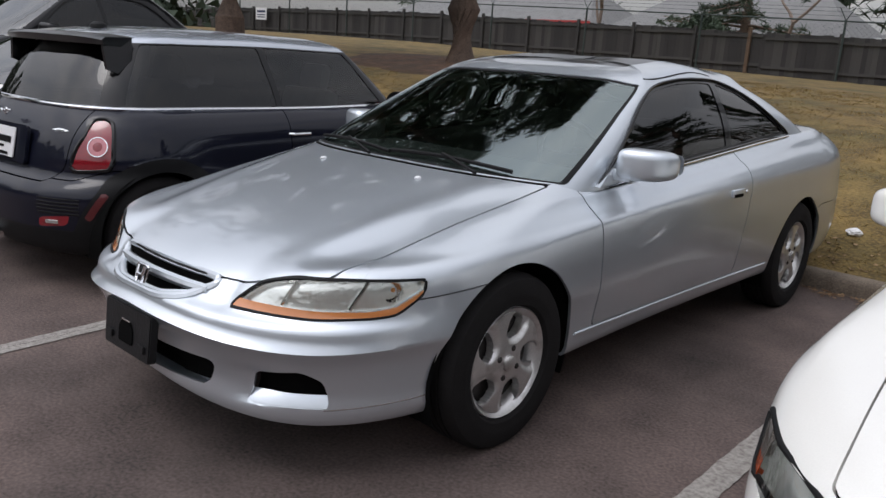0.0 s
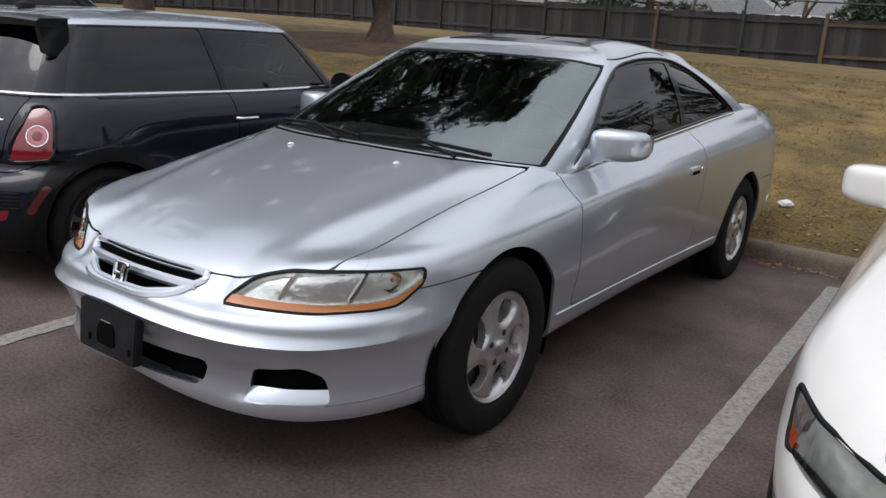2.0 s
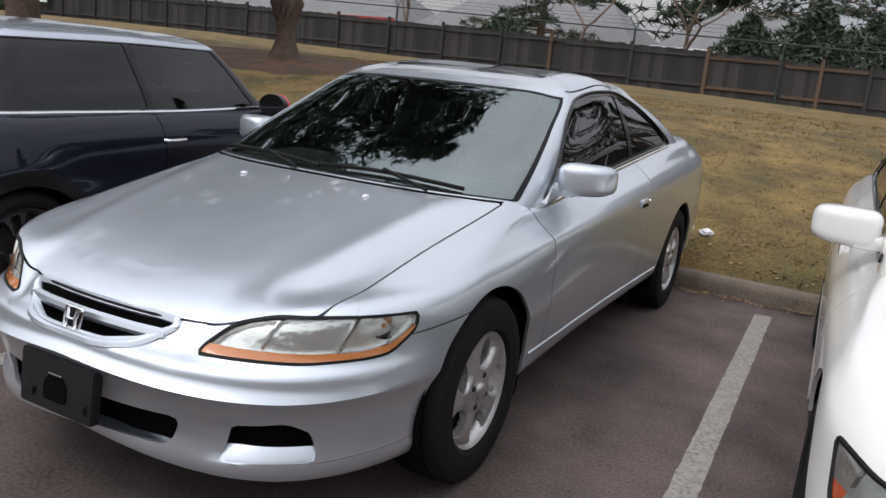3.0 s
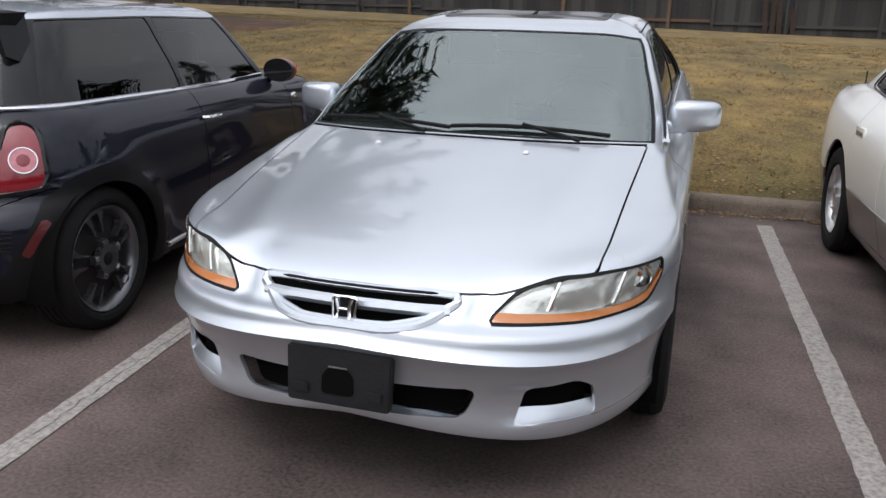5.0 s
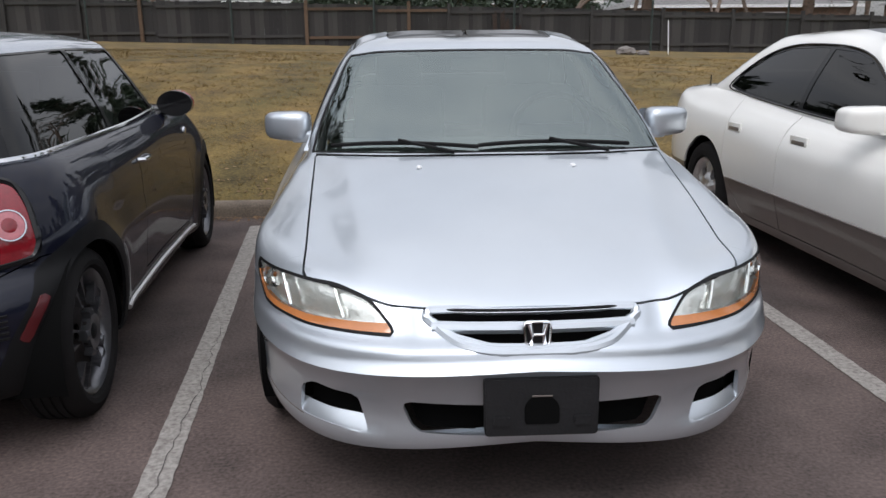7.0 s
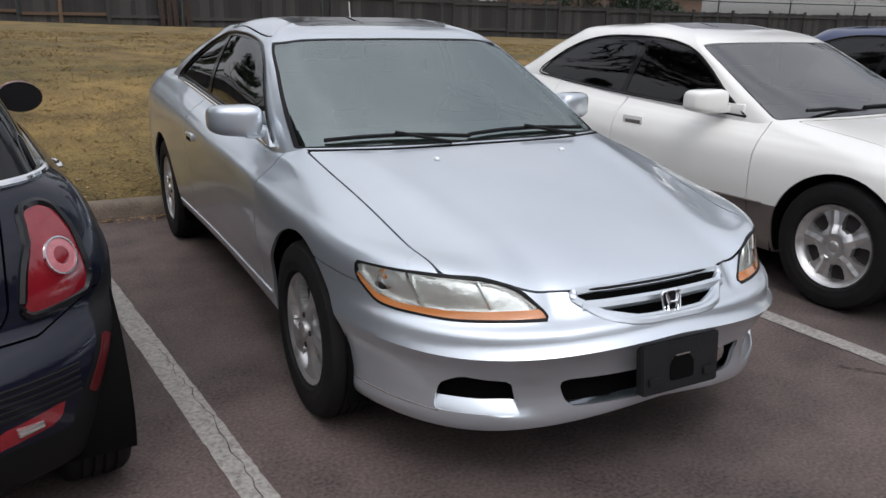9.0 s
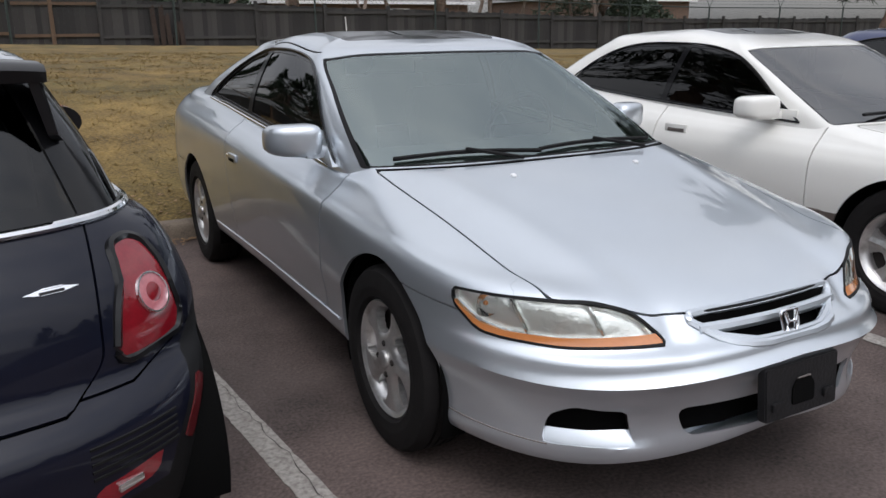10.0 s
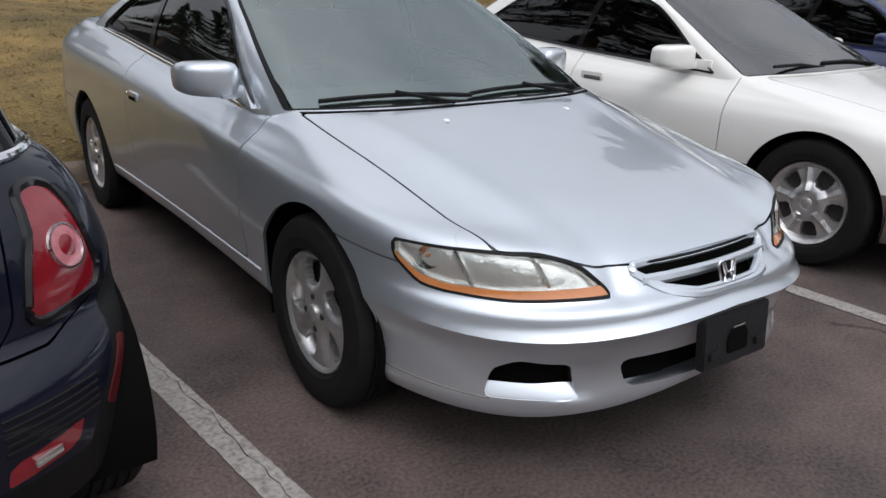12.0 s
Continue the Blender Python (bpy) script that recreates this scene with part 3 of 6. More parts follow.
def mirror_shell(c, s, sd, sweep=0.07):
    """A rounded mirror shell: a blunt ellipsoid, swept back towards its tip and flat at its rear."""
    bm = bmesh.new()
    nu, nv = 28, 18
    pw = lambda a, e: math.copysign(abs(a) ** e, a)
    rows = []
    for j in range(nv + 1):
        b = -math.pi / 2 + math.pi * j / nv
        row = []
        for i in range(nu):
            a = 2 * math.pi * i / nu
            x, y, z = pw(math.cos(b), 0.45) * pw(math.cos(a), 0.45), pw(math.cos(b), 0.45) * pw(math.sin(a), 0.6), pw(math.sin(b), 0.5)
            k = (x + 1) / 2
            z *= 1 - 0.10 * k - (0.10 * k if z < 0 else 0)
            p = (c[0] + s[0] * x, c[1] + s[1] * min(y, 0.72) + sweep * k * k, c[2] + s[2] * z)
            row.append(bm.verts.new((sd * p[0], p[1], p[2])))
        rows.append(row)
    for a, b in zip(rows, rows[1:]):
        for i in range(nu):
            bm.faces.new((a[i], a[(i + 1) % nu], b[(i + 1) % nu], b[i]))
    bmesh.ops.remove_doubles(bm, verts=bm.verts[:], dist=0.0005)
    bmesh.ops.recalc_face_normals(bm, faces=bm.faces[:])
    return bm


# ---- the silver coupe ----
def coupe_build():
    car = tagged(empty("coupe_car"), "silver two-door coupe parked in a stall", "car")
    Z = lambda *z: list(zip((0, 0.5, 1, 1.5, 2, 2.5, 3), z))

    def R(yf, nf, w, yr, nr, z, y1=-0.05, y2=2.75):
        return ring(yf, y1, nf, w, y2, yr, nr, z)
    body = [
        R(-0.80, 2.4, (0.76, 0.76, 0.76), 3.63, 3.4, Z(0.270, 0.207, 0.235, 0.25, 0.255, 0.25, 0.26)),
        R(-0.893, 2.4, (0.815, 0.792, 0.810), 3.70, 3.4, Z(0.273, 0.210, 0.238, 0.254, 0.258, 0.26, 0.27)),
        R(-0.897, 2.4, (0.830, 0.806, 0.826), 3.74, 3.6, Z(0.292, 0.245, 0.262, 0.277, 0.28, 0.30, 0.31)),
        R(-0.892, 2.4, (0.832, 0.816, 0.836), 3.77, 3.8, Z(0.355, 0.315, 0.312, 0.315, 0.32, 0.37, 0.38)),
        R(-0.924, 2.4, (0.842, 0.834, 0.848), 3.785, 4.0, Z(0.455, 0.415, 0.432, 0.40, 0.41, 0.45, 0.46)),
        R(-0.952, 2.4, (0.858, 0.848, 0.858), 3.77, 3.8, Z(0.500, 0.458, 0.492, 0.50, 0.52, 0.55, 0.56)),
        R(-0.928, 2.4, (0.857, 0.854, 0.859), 3.76, 3.8, Z(0.520, 0.486, 0.520, 0.55, 0.57, 0.58, 0.58)),
        R(-0.918, 2.4, (0.853, 0.860, 0.861), 3.75, 3.8, [(0, 0.546), (0.5, 0.520), (0.75, 0.527), (1, 0.550), (1.5, 0.60), (2, 0.62), (3, 0.62)]),
        R(-0.870, 2.4, (0.852, 0.866, 0.860), 3.73, 3.7, [(0, 0.567), (0.5, 0.544), (0.75, 0.556), (1, 0.605), (1.5, 0.69), (2, 0.71), (3, 0.73)]),
        R(-0.805, 2.5, (0.838, 0.866, 0.853), 3.69, 3.5, [(0, 0.622), (0.22, 0.618), (0.34, 0.650), (0.5, 0.672), (0.7, 0.676), (1, 0.70), (1.2, 0.750), (1.5, 0.795), (2, 0.84), (2.5, 0.89), (3, 0.91)]),
        R(-0.64, 2.4, (0.805, 0.846, 0.824), 3.60, 2.8, [(0, 0.695), (0.4, 0.705), (0.7, 0.725), (1, 0.755), (1.2, 0.788), (1.5, 0.838), (2, 0.91), (2.5, 0.985), (3, 1.01)], 0.05),
        R(-0.33, 2.4, (0.772, 0.810, 0.794), 3.45, 2.7, [(0, 0.785), (0.4, 0.785), (0.7, 0.79), (1, 0.808), (1.2, 0.825), (1.5, 0.875), (2, 0.952), (2.5, 1.02), (3, 1.035)], 0.22),
        R(-0.02, 2.6, (0.755, 0.772, 0.778), 3.30, 3.2, [(0, 0.855), (0.4, 0.85), (0.7, 0.842), (1, 0.845), (1.2, 0.855), (1.5, 0.902), (2, 0.982), (2.5, 1.03), (3, 1.037)], 0.40),
        R(0.20, 2.7, (0.742, 0.735, 0.742), 3.0, 3, [(0, 0.897), (0.4, 0.894), (0.7, 0.886), (1, 0.852), (1.2, 0.88), (1.5, 0.934), (2, 1.012), (2.5, 1.03), (3, 1.035)], 0.56, 2.66),
    ]
    top = [
        body[-1],
        R(0.44, 2.7, (0.720, 0.708, 0.715), 2.78, 3, [(0, 1.01), (0.4, 1.005), (0.7, 0.99), (1, 0.965), (1.5, 1.06), (2, 1.09), (2.5, 1.105), (3, 1.11)], 0.70, 2.52),
        R(0.76, 2.8, (0.664, 0.655, 0.655), 2.56, 3, [(0, 1.15), (0.4, 1.145), (0.7, 1.13), (1, 1.12), (1.5, 1.195), (2, 1.185), (2.5, 1.2), (3, 1.205)], 0.94, 2.30),
        R(1.07, 3.0, (0.588, 0.592, 0.585), 2.33, 3, [(0, 1.285), (0.4, 1.280), (0.7, 1.266), (1, 1.262), (1.5, 1.302), (2, 1.272), (2.5, 1.285), (3, 1.292)], 1.18, 2.05),
        R(1.12, 3.0, (0.548, 0.556, 0.55), 2.29, 3, [(0, 1.302), (0.4, 1.298), (0.7, 1.290), (1, 1.292), (1.5, 1.333), (2, 1.305), (2.5, 1.31), (3, 1.31)], 1.22, 2.02),
        R(1.25, 2.6, (0.42, 0.42, 0.42), 2.18, 3, [(0, 1.325), (0.7, 1.325), (1, 1.335), (1.5, 1.362), (2, 1.34), (3, 1.33)], 1.32, 1.95),
        R(1.5, 2.2, (0.01, 0.01, 0.01), 1.95, 2, [(0, 1.35), (1, 1.352), (1.5, 1.372), (2, 1.355), (3, 1.35)], 1.52, 1.9),
    ]
    lower = loft(body, [1, 3, 5, 7, 5, 3, 3, 4, 6, 7, 6, 6, 6], creases=(5,))
    upper = loft(top, [8, 9, 10, 4, 5, 8], creases=())

    # hood: a raised middle with two soft crests
    V = lower[0]
    k = np.clip((V[:, 4] - 9.0) / 0.8, 0, 1) * np.clip((13.0 - V[:, 4]) / 0.6, 0, 1) * (V[:, 1] < 0.6)
    crest = 0.40 + 0.14 * np.clip((V[:, 1] + 0.8) / 1.0, 0, 1)
    V[:, 2] += k * 0.008 * np.exp(-((V[:, 0] - crest) / 0.06) ** 2) - k * 0.003 * np.exp(-((V[:, 0] - crest - 0.12) / 0.06) ** 2)
    # a trough on each side of the grille, and a scoop that leads into the fog lamp recess
    front = V[:, 1] < -0.5
    step = lambda a, lo, hi: np.clip((a - lo) / (hi - lo), 0, 1) ** 2 * (3 - 2 * np.clip((a - lo) / (hi - lo), 0, 1))
    V[:, 1] += front * 0.016 * np.exp(-((V[:, 0] - 0.345) / 0.026) ** 2) * step(V[:, 2], 0.525, 0.560) * step(-V[:, 2], -0.635, -0.605)
    V[:, 1] += front * 0.013 * step(V[:, 0], 0.375, 0.460) * step(-V[:, 0], -0.56, -0.49) * step(V[:, 2], 0.262, 0.280) * step(-V[:, 2], -0.395, -0.372)

    s_of = lambda V: V[:, 0] + np.maximum(0, V[:, 1] + 0.55)
    # wheel arches
    for y0, r in ((0.0, 0.366), (2.67, 0.362)):
        V = lower[0]
        f = np.where(V[:, 0] > 0.55, np.hypot(V[:, 1] - y0, V[:, 2] - 0.305) - r, 1.0)
        lower, _ = cut(lower, f)
    # head lamps
    lamp_line = rounded([(0.366, 0.553), (0.376, 0.575), (0.435, 0.640), (0.53, 0.668), (0.66, 0.674), (0.955, 0.674), (0.945, 0.625), (0.83, 0.562), (0.62, 0.545)], 0.03)
    V = lower[0]
    lower, lamp = cut(lower, np.where(V[:, 1] < -0.1, inside(np.c_[s_of(V), V[:, 2]], lamp_line), 1.0))
    # grille mouth, lower intake, fog recess
    grille_line = rounded([(-0.278, 0.613), (0.278, 0.613), (0.286, 0.598), (0.22, 0.553), (0.12, 0.538), (-0.12, 0.538), (-0.22, 0.553), (-0.286, 0.598)], 0.05, 8)
    V = lower[0]
    lower, mouth = cut(lower, np.where(V[:, 1] < -0.6, inside(V[:, [0, 2]], grille_line), 1.0))
    intake_line = rounded([(-0.362, 0.384), (0.362, 0.384), (0.325, 0.294), (-0.325, 0.294)], 0.03)
    V = lower[0]
    lower, intake = cut(lower, np.where(V[:, 1] < -0.6, inside(V[:, [0, 2]], intake_line), 1.0))
    fog_line = rounded([(0.450, 0.268), (0.478, 0.374), (0.605, 0.390), (0.645, 0.36), (0.656, 0.268)], 0.015)
    V = lower[0]
    lower, fog = cut(lower, np.where(V[:, 1] < -0.4, inside(V[:, [0, 2]], fog_line), 1.0))
    # hood
    V = lower[0]
    xh = 0.632 + (V[:, 1] + 0.588) * 0.058
    rest, hood = band(lower, np.where((V[:, 1] < 0.7), np.maximum(np.maximum(V[:, 0] - xh, (9.0 - V[:, 4]) * 0.1), (V[:, 4] - 12.92) * 0.1), 1.0), 0.0032)
    V = rest[0]
    rest, cowl = cut(rest, np.where((V[:, 1] < 0.7), np.maximum(V[:, 0] - 0.684, (12.8 - V[:, 4]) * 0.1), 1.0))
    # bumper cover
    V = rest[0]
    seam = np.where(s_of(V) > 0.7, 0.612 + (s_of(V) - 0.95) * 0.06, 0.75)
    rest, bumper = band(rest, np.where((V[:, 1] < -0.06), np.maximum(V[:, 2] - seam, V[:, 1] + 0.10), 1.0))
    # rear bumper and boot
    V = rest[0]
    rest, rear_bumper = band(rest, np.maximum(V[:, 2] - 0.60, 2.9 - V[:, 1]))
    V = rest[0]
    rest, boot = band(rest, np.maximum(np.maximum(V[:, 0] - 0.62, 3.0 - V[:, 1]), 0.6 - V[:, 2]))
    # rear lamps
    V = rest[0]
    rest, tail = band(rest, np.maximum(np.maximum(3.40 - V[:, 1], V[:, 2] - 0.90), 0.72 - V[:, 2]))
    # doors and flanks
    V = rest[0]
    rest, door = band(rest, np.maximum(np.maximum(0.47 + 0.05 * np.clip((0.85 - V[:, 2]) / 0.4, 0, 1) - V[:, 1], V[:, 1] - 1.83), 0.335 - V[:, 2]), 0.0036)
    V = rest[0]
    fender, quarter = cut(rest, 1.0 - V[:, 1])
    V = quarter[0]
    quarter, sill = cut(quarter, np.maximum(V[:, 2] - 0.333, V[:, 1] - 2.3))
    V = fender[0]
    fender, sill2 = cut(fender, np.maximum(V[:, 2] - 0.333, 0.36 - V[:, 1]))

    panel("hood", hood, M_SILVER, car)
    panel("cowl_panel", cowl, M_BLACK, car, label="black plastic cowl at the windscreen base")
    bump = panel("front_bumper", bumper, M_SILVER, car)
    panel("rear_bumper", rear_bumper, M_SILVER, car)
    panel("boot_lid", boot, M_SILVER, car)
    doors = {}
    for sd in (1, -1):
        panel("fender", fender, M_SILVER, car, sd)
        panel("rear_quarter", quarter, M_SILVER, car, sd)
        doors[sd] = panel("door", door, M_SILVER, car, sd)
        panel("sill", sill, M_SILVER, car, sd)
        panel("sill_front", sill2, M_SILVER, car, sd)
        panel("tail_lamp", tail, M_RED, car, sd, label="red tail lamp")
    # recesses: grille and intake shade is put into near-black sheets; fog blanks are black
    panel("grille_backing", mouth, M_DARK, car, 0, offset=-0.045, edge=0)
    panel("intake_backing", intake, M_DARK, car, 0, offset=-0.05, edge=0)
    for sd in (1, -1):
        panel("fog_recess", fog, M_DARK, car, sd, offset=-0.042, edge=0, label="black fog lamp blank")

    # greenhouse
    V = upper[0]
    upper, screen = cut(upper, np.where(V[:, 4] < 3.0, np.maximum((V[:, 3] - 0.80) * 0.6, np.maximum((0.03 - V[:, 4]), V[:, 4] - 2.92) * 0.3), 1.0))
    V = upper[0]
    upper, back = cut(upper, np.where(V[:, 4] < 3.0, np.maximum((2.28 - V[:, 3]) * 0.6, np.maximum((0.06 - V[:, 4]), V[:, 4] - 2.92) * 0.3), 1.0))
    win_line = [(0.60, 0.872), (0.75, 0.975), (0.90, 1.085), (1.04, 1.185), (1.18, 1.245), (1.40, 1.280), (1.62, 1.290), (1.82, 1.283), (2.02, 1.248), (2.22, 1.178), (2.38, 1.098), (2.53, 1.018), (2.2, 0.995), (1.8, 0.963), (1.2, 0.918)]
    V = upper[0]
    upper, side_glass = cut(upper, np.where((V[:, 4] < 3.3) & (V[:, 0] > 0.4), inside(V[:, 1:3], win_line), 1.0))
    # black frame round the panes
    V = screen[0]
    black, screen_in = cut(screen, np.maximum((V[:, 3] - 0.752) * 0.6, np.maximum(0.10 - V[:, 4], V[:, 4] - 2.84) * 0.3))
    panel("screen_border", black, M_BLACK, car, 0, offset=-0.004)
    panel("windscreen", screen_in, M_GLASS, car, 0, offset=-0.004, edge=0)
    panel("rear_window", back, M_TINT, car, 0, offset=-0.003)
    V = side_glass[0]
    frame_strip, pane = cut(side_glass, -np.minimum(-inside(V[:, 1:3], win_line) - 0.016, np.abs(V[:, 1] - 1.80 + (V[:, 2] - 1.0) * 0.12) - 0.030))
    V = pane[0]
    rear_pane, door_pane = cut(pane, V[:, 1] - 1.80)
    for sd in (1, -1):
        panel("window_frame", frame_strip, M_GLOSSBLACK, car, sd, offset=-0.002)
        panel("window_pane", door_pane, M_TINT, doors[sd], sd, offset=-0.006, edge=0, label="tinted door window")
        panel("quarter_window", rear_pane, M_TINT, car, sd, offset=-0.006, edge=0, label="tinted quarter window")
    V = upper[0]
    roof, sunroof = band(upper, np.where(V[:, 4] > 3.2, inside(V[:, :2], rounded([(-0.41, 1.27), (0.41, 1.27), (0.41, 1.80), (-0.41, 1.80)], 0.06)), 1.0))
    roof_ob = panel("roof", roof, M_SILVER, car)
    panel("sunroof", sunroof, M_GLOSSBLACK, car, 0, offset=-0.004, label="dark glass sunroof")
    for sd in (1, -1):
        pts = drop_on(upper, (3, 4), [(u, 3.45) for u in np.linspace(0.9, 1.72, 40)])
        mirror_tube("roof_moulding", pts, 0.006, M_BLACK, car, sd)
        pts = drop_on(side_glass, (1, 2), [p for p in win_line] + [win_line[0]])
        pts = curve(pts, 5)
        mirror_tube("window_moulding", [(p[0] + 0.004, p[1], p[2]) for p in pts], 0.007, M_GLOSSBLACK, car, sd)
        belt = curve([win_line[11], win_line[12], win_line[13], win_line[14], (0.66, 0.872)], 8)
        pts = drop_on((np.vstack([side_glass[0], upper[0], lower[0]]), []), (1, 2), [(a, b - 0.012) for a, b in belt])
        mirror_tube("belt_moulding", [(p[0] + 0.005, p[1], p[2]) for p in pts], 0.006, M_CHROME, car, sd, label="bright moulding below the windows")
    # inner body
    bm = bmesh.new()
    box(bm, (0, 1.5, 0.26), (1.20, 3.9, 0.10), 0.02)
    box(bm, (0, 1.35, 0.50), (1.50, 1.75, 0.55), 0.05)
    box(bm, (0, 0.0, 0.42), (1.10, 1.1, 0.30), 0.05)
    box(bm, (0, 2.9, 0.55), (1.10, 1.2, 0.5), 0.05)
    part("inner_body", bm, M_DARK, car)
    bm = bmesh.new()
    box(bm, (0, 0.62, 0.83), (1.36, 0.5, 0.12), 0.05)
    box(bm, (0, 0.80, 0.80), (1.34, 0.2, 0.16), 0.05)
    part("dashboard", bm, M_INTERIOR, car)
    for x in (-0.36, 0.36):
        bm = bmesh.new()
        seat(bm, x, 1.36, 0.45)
        part("front_seat", bm, M_INTERIOR, car)
    bm = bmesh.new()
    box(bm, (0, 2.15, 0.62), (1.2, 0.5, 0.2), 0.05)
    box(bm, (0, 2.42, 0.86), (1.2, 0.16, 0.5), 0.05)
    part("rear_seat", bm, M_INTERIOR, car)
    bm = bmesh.new()
    pts = [(0.36 + 0.18 * math.cos(a), 0.98 - 0.06 * math.sin(a), 0.90 + 0.17 * math.sin(a)) for a in np.linspace(0, 2 * math.pi, 30)]
    tube(bm, pts, 0.015, 8)
    box(bm, (0.36, 0.97, 0.90), (0.32, 0.03, 0.06), 0.01)
    part("steering_wheel", bm, M_BLACK, car)
    # arch liners
    for y0 in (0.0, 2.67):
        for sd in (1, -1):
            bm = bmesh.new()
            n = 28
            rows = [[bm.verts.new((sd * x, y0 + 0.376 * math.cos(a), 0.305 + 0.376 * math.sin(a))) for x in (0.83, 0.5)] for a in np.linspace(-0.35, math.pi + 0.35, n)]
            for a, b in zip(rows, rows[1:]):
                bm.faces.new((a[0], b[0], b[1], a[1]))
            for v in bm.verts:
                if abs(abs(v.co.x) - 0.83) < 1e-5:
                    v.co.x = sd * 0.815
            part("arch_liner", bm, M_DARK, car)

    # grille: surround, bars, badge
    # second near-black sheet in the mouth, its shade put into the colour
    gr = part("grille", prism(bmesh.new(), [(x, z) for x, z in grille_line], 0.004, pose(0, -0.80, 0)), M_DARK, car)
    on_nose = lambda pts: drop_on((np.vstack([mouth[0], bumper[0][bumper[0][:, 1] < -0.6]]), []), (0, 2), pts)

    def nose_bar(name, pts, r, material, parent, squash=1.0, label="", out=0.0):
        half = on_nose([(abs(a), b) for a, b in pts])
        bm = bmesh.new()
        tube(bm, [(math.copysign(q[0], p[0]) if p[0] else 0.0, q[1] - out, q[2]) for p, q in zip(pts, half)], r, 8)
        return part(name, bm, material, parent, label)
    xs = np.linspace(-0.285, 0.285, 31)
    nose_bar("grille_bar", [(x, 0.578 + 0.003 * (1 - (x / 0.28) ** 2)) for x in xs * 0.95], 0.0175, M_SILVER, gr, out=-0.008)
    low = lambda x: float(np.interp(abs(x), (0, 0.12, 0.22, 0.286), (0.546, 0.547, 0.562, 0.600)))
    nose_bar("grille_band", [(x, low(x)) for x in xs * 0.94], 0.0125, M_SILVER, gr, out=-0.005)
    ring_pts = grille_line + grille_line[:1]
    nose_bar("grille_surround", ring_pts, 0.0145, M_SILVER, gr, out=-0.006)
    nose_bar("hood_edge", [(x, 0.6175) for x in xs * 1.02], 0.0045, M_BLACK, car)
    # badge: a rounded outline with two uprights and a crossbar
    badge = empty("badge")
    badge.parent = car
    badge.matrix_local = pose(0.0, -0.898, 0.580, -14) @ Matrix.Scale(0.88, 4)
    bm = bmesh.new()
    o = rounded([(-0.040, 0.037), (0.040, 0.037), (0.034, -0.034), (-0.034, -0.034)], 0.014)
    tube(bm, [(x, 0, z) for x, z in o + o[:2]], 0.0045, 8)
    part("badge_rim", bm, M_CHROME, badge)
    bm = bmesh.new()
    prism(bm, [(x * 0.98, z * 0.98) for x, z in o], 0.006)
    part("badge_plate", bm, M_GLOSSBLACK, badge)
    bm = bmesh.new()
    for sg in (1, -1):
        tube(bm, [(sg * 0.024, -0.004, 0.031), (sg * 0.017, -0.006, 0.0), (sg * 0.020, -0.004, -0.029)], 0.006, 8, [0.0085, 0.0065, 0.0085])
    tube(bm, [(-0.013, -0.006, 0), (0.013, -0.006, 0)], 0.005, 8)
    part("badge_mark", bm, M_CHROME, badge)
    # number plate bracket without a plate
    br = empty("plate_bracket")
    br.parent = car
    br.matrix_local = pose(0.005, -0.957, 0.404, -5)
    bm = bmesh.new()
    prism(bm, rounded([(-0.15, 0.078), (0.15, 0.078), (0.147, -0.078), (-0.147, -0.078)], 0.012), 0.030, bevel=0.004)
    plate = part("plate_back", bm, M_BRACKET, br, "black plastic number plate bracket")
    # near-black slab on the bracket: the hole's shade as colour
    bm = bmesh.new()
    prism(bm, rounded([(-0.045, 0.0), (-0.025, 0.024), (0.025, 0.024), (0.045, 0.0), (0.045, -0.05), (-0.045, -0.05)], 0.01), 0.004, pose(0, -0.0045, 0.006))
    part("bracket_hole", bm, M_DARK, br)
    for x in (-0.105, 0.105):
        bm = bmesh.new()
        prism(bm, rounded([(-0.022, 0.013), (0.022, 0.013), (0.022, -0.013), (-0.022, -0.013)], 0.006), 0.008, pose(x, -0.009, -0.035), 0.002)
        part("bracket_lug", bm, M_BRACKET, br)
    # grey bar for the pale upper edge of the hole
    bm = bmesh.new()
    tube(bm, [(-0.026, -0.004, 0.031), (0.026, -0.004, 0.031)], 0.0025, 6)
    part("bracket_clip", bm, M_TAUPE, br)
    # fog shelves: a slope from the lip back under the blank
    whole = np.vstack([bumper[0], fog[0]])
    whole = whole[(whole[:, 1] < -0.45) & (whole[:, 4] > 1.5)]
    xs_f = np.linspace(0.452, 0.656, 14)
    lip = drop_on((whole, []), (0, 2), [(x, 0.262) for x in xs_f])
    deep = drop_on((whole, []), (0, 2), [(x, 0.306) for x in xs_f])
    for sd in (1, -1):
        V2, F2 = [], []
        for p, q in zip(lip, deep):
            V2 += [(sd * p[0], p[1] + 0.001, p[2]), (sd * p[0] * 0.998, p[1] + 0.005, p[2] + 0.014), (sd * q[0] * 0.985, q[1] + 0.020, q[2])]
        for i in range(len(lip) - 1):
            for j in (0, 1):
                q = (3 * i + j, 3 * i + 3 + j, 3 * i + 4 + j, 3 * i + 1 + j)
                F2.append(q if sd > 0 else q[::-1])
        link_mesh("fog_shelf", V2, F2, M_SILVER, car)
    # lower lip seam at the corners
    corner = bumper[0][(bumper[0][:, 0] > 0.5) & (bumper[0][:, 4] > 1.5) & (bumper[0][:, 4] < 3.6)]
    seam_pts = drop_on((corner, []), (1, 2), [(y, 0.264 + 0.10 * (y + 0.66) ** 1.0 * 0.9) for y in np.linspace(-0.66, -0.36, 14)])
    for sd in (1, -1):
        mirror_tube("lip_seam", [(p[0], p[1], p[2]) for p in seam_pts], 0.0022, M_TAUPE, car, sd, 5)
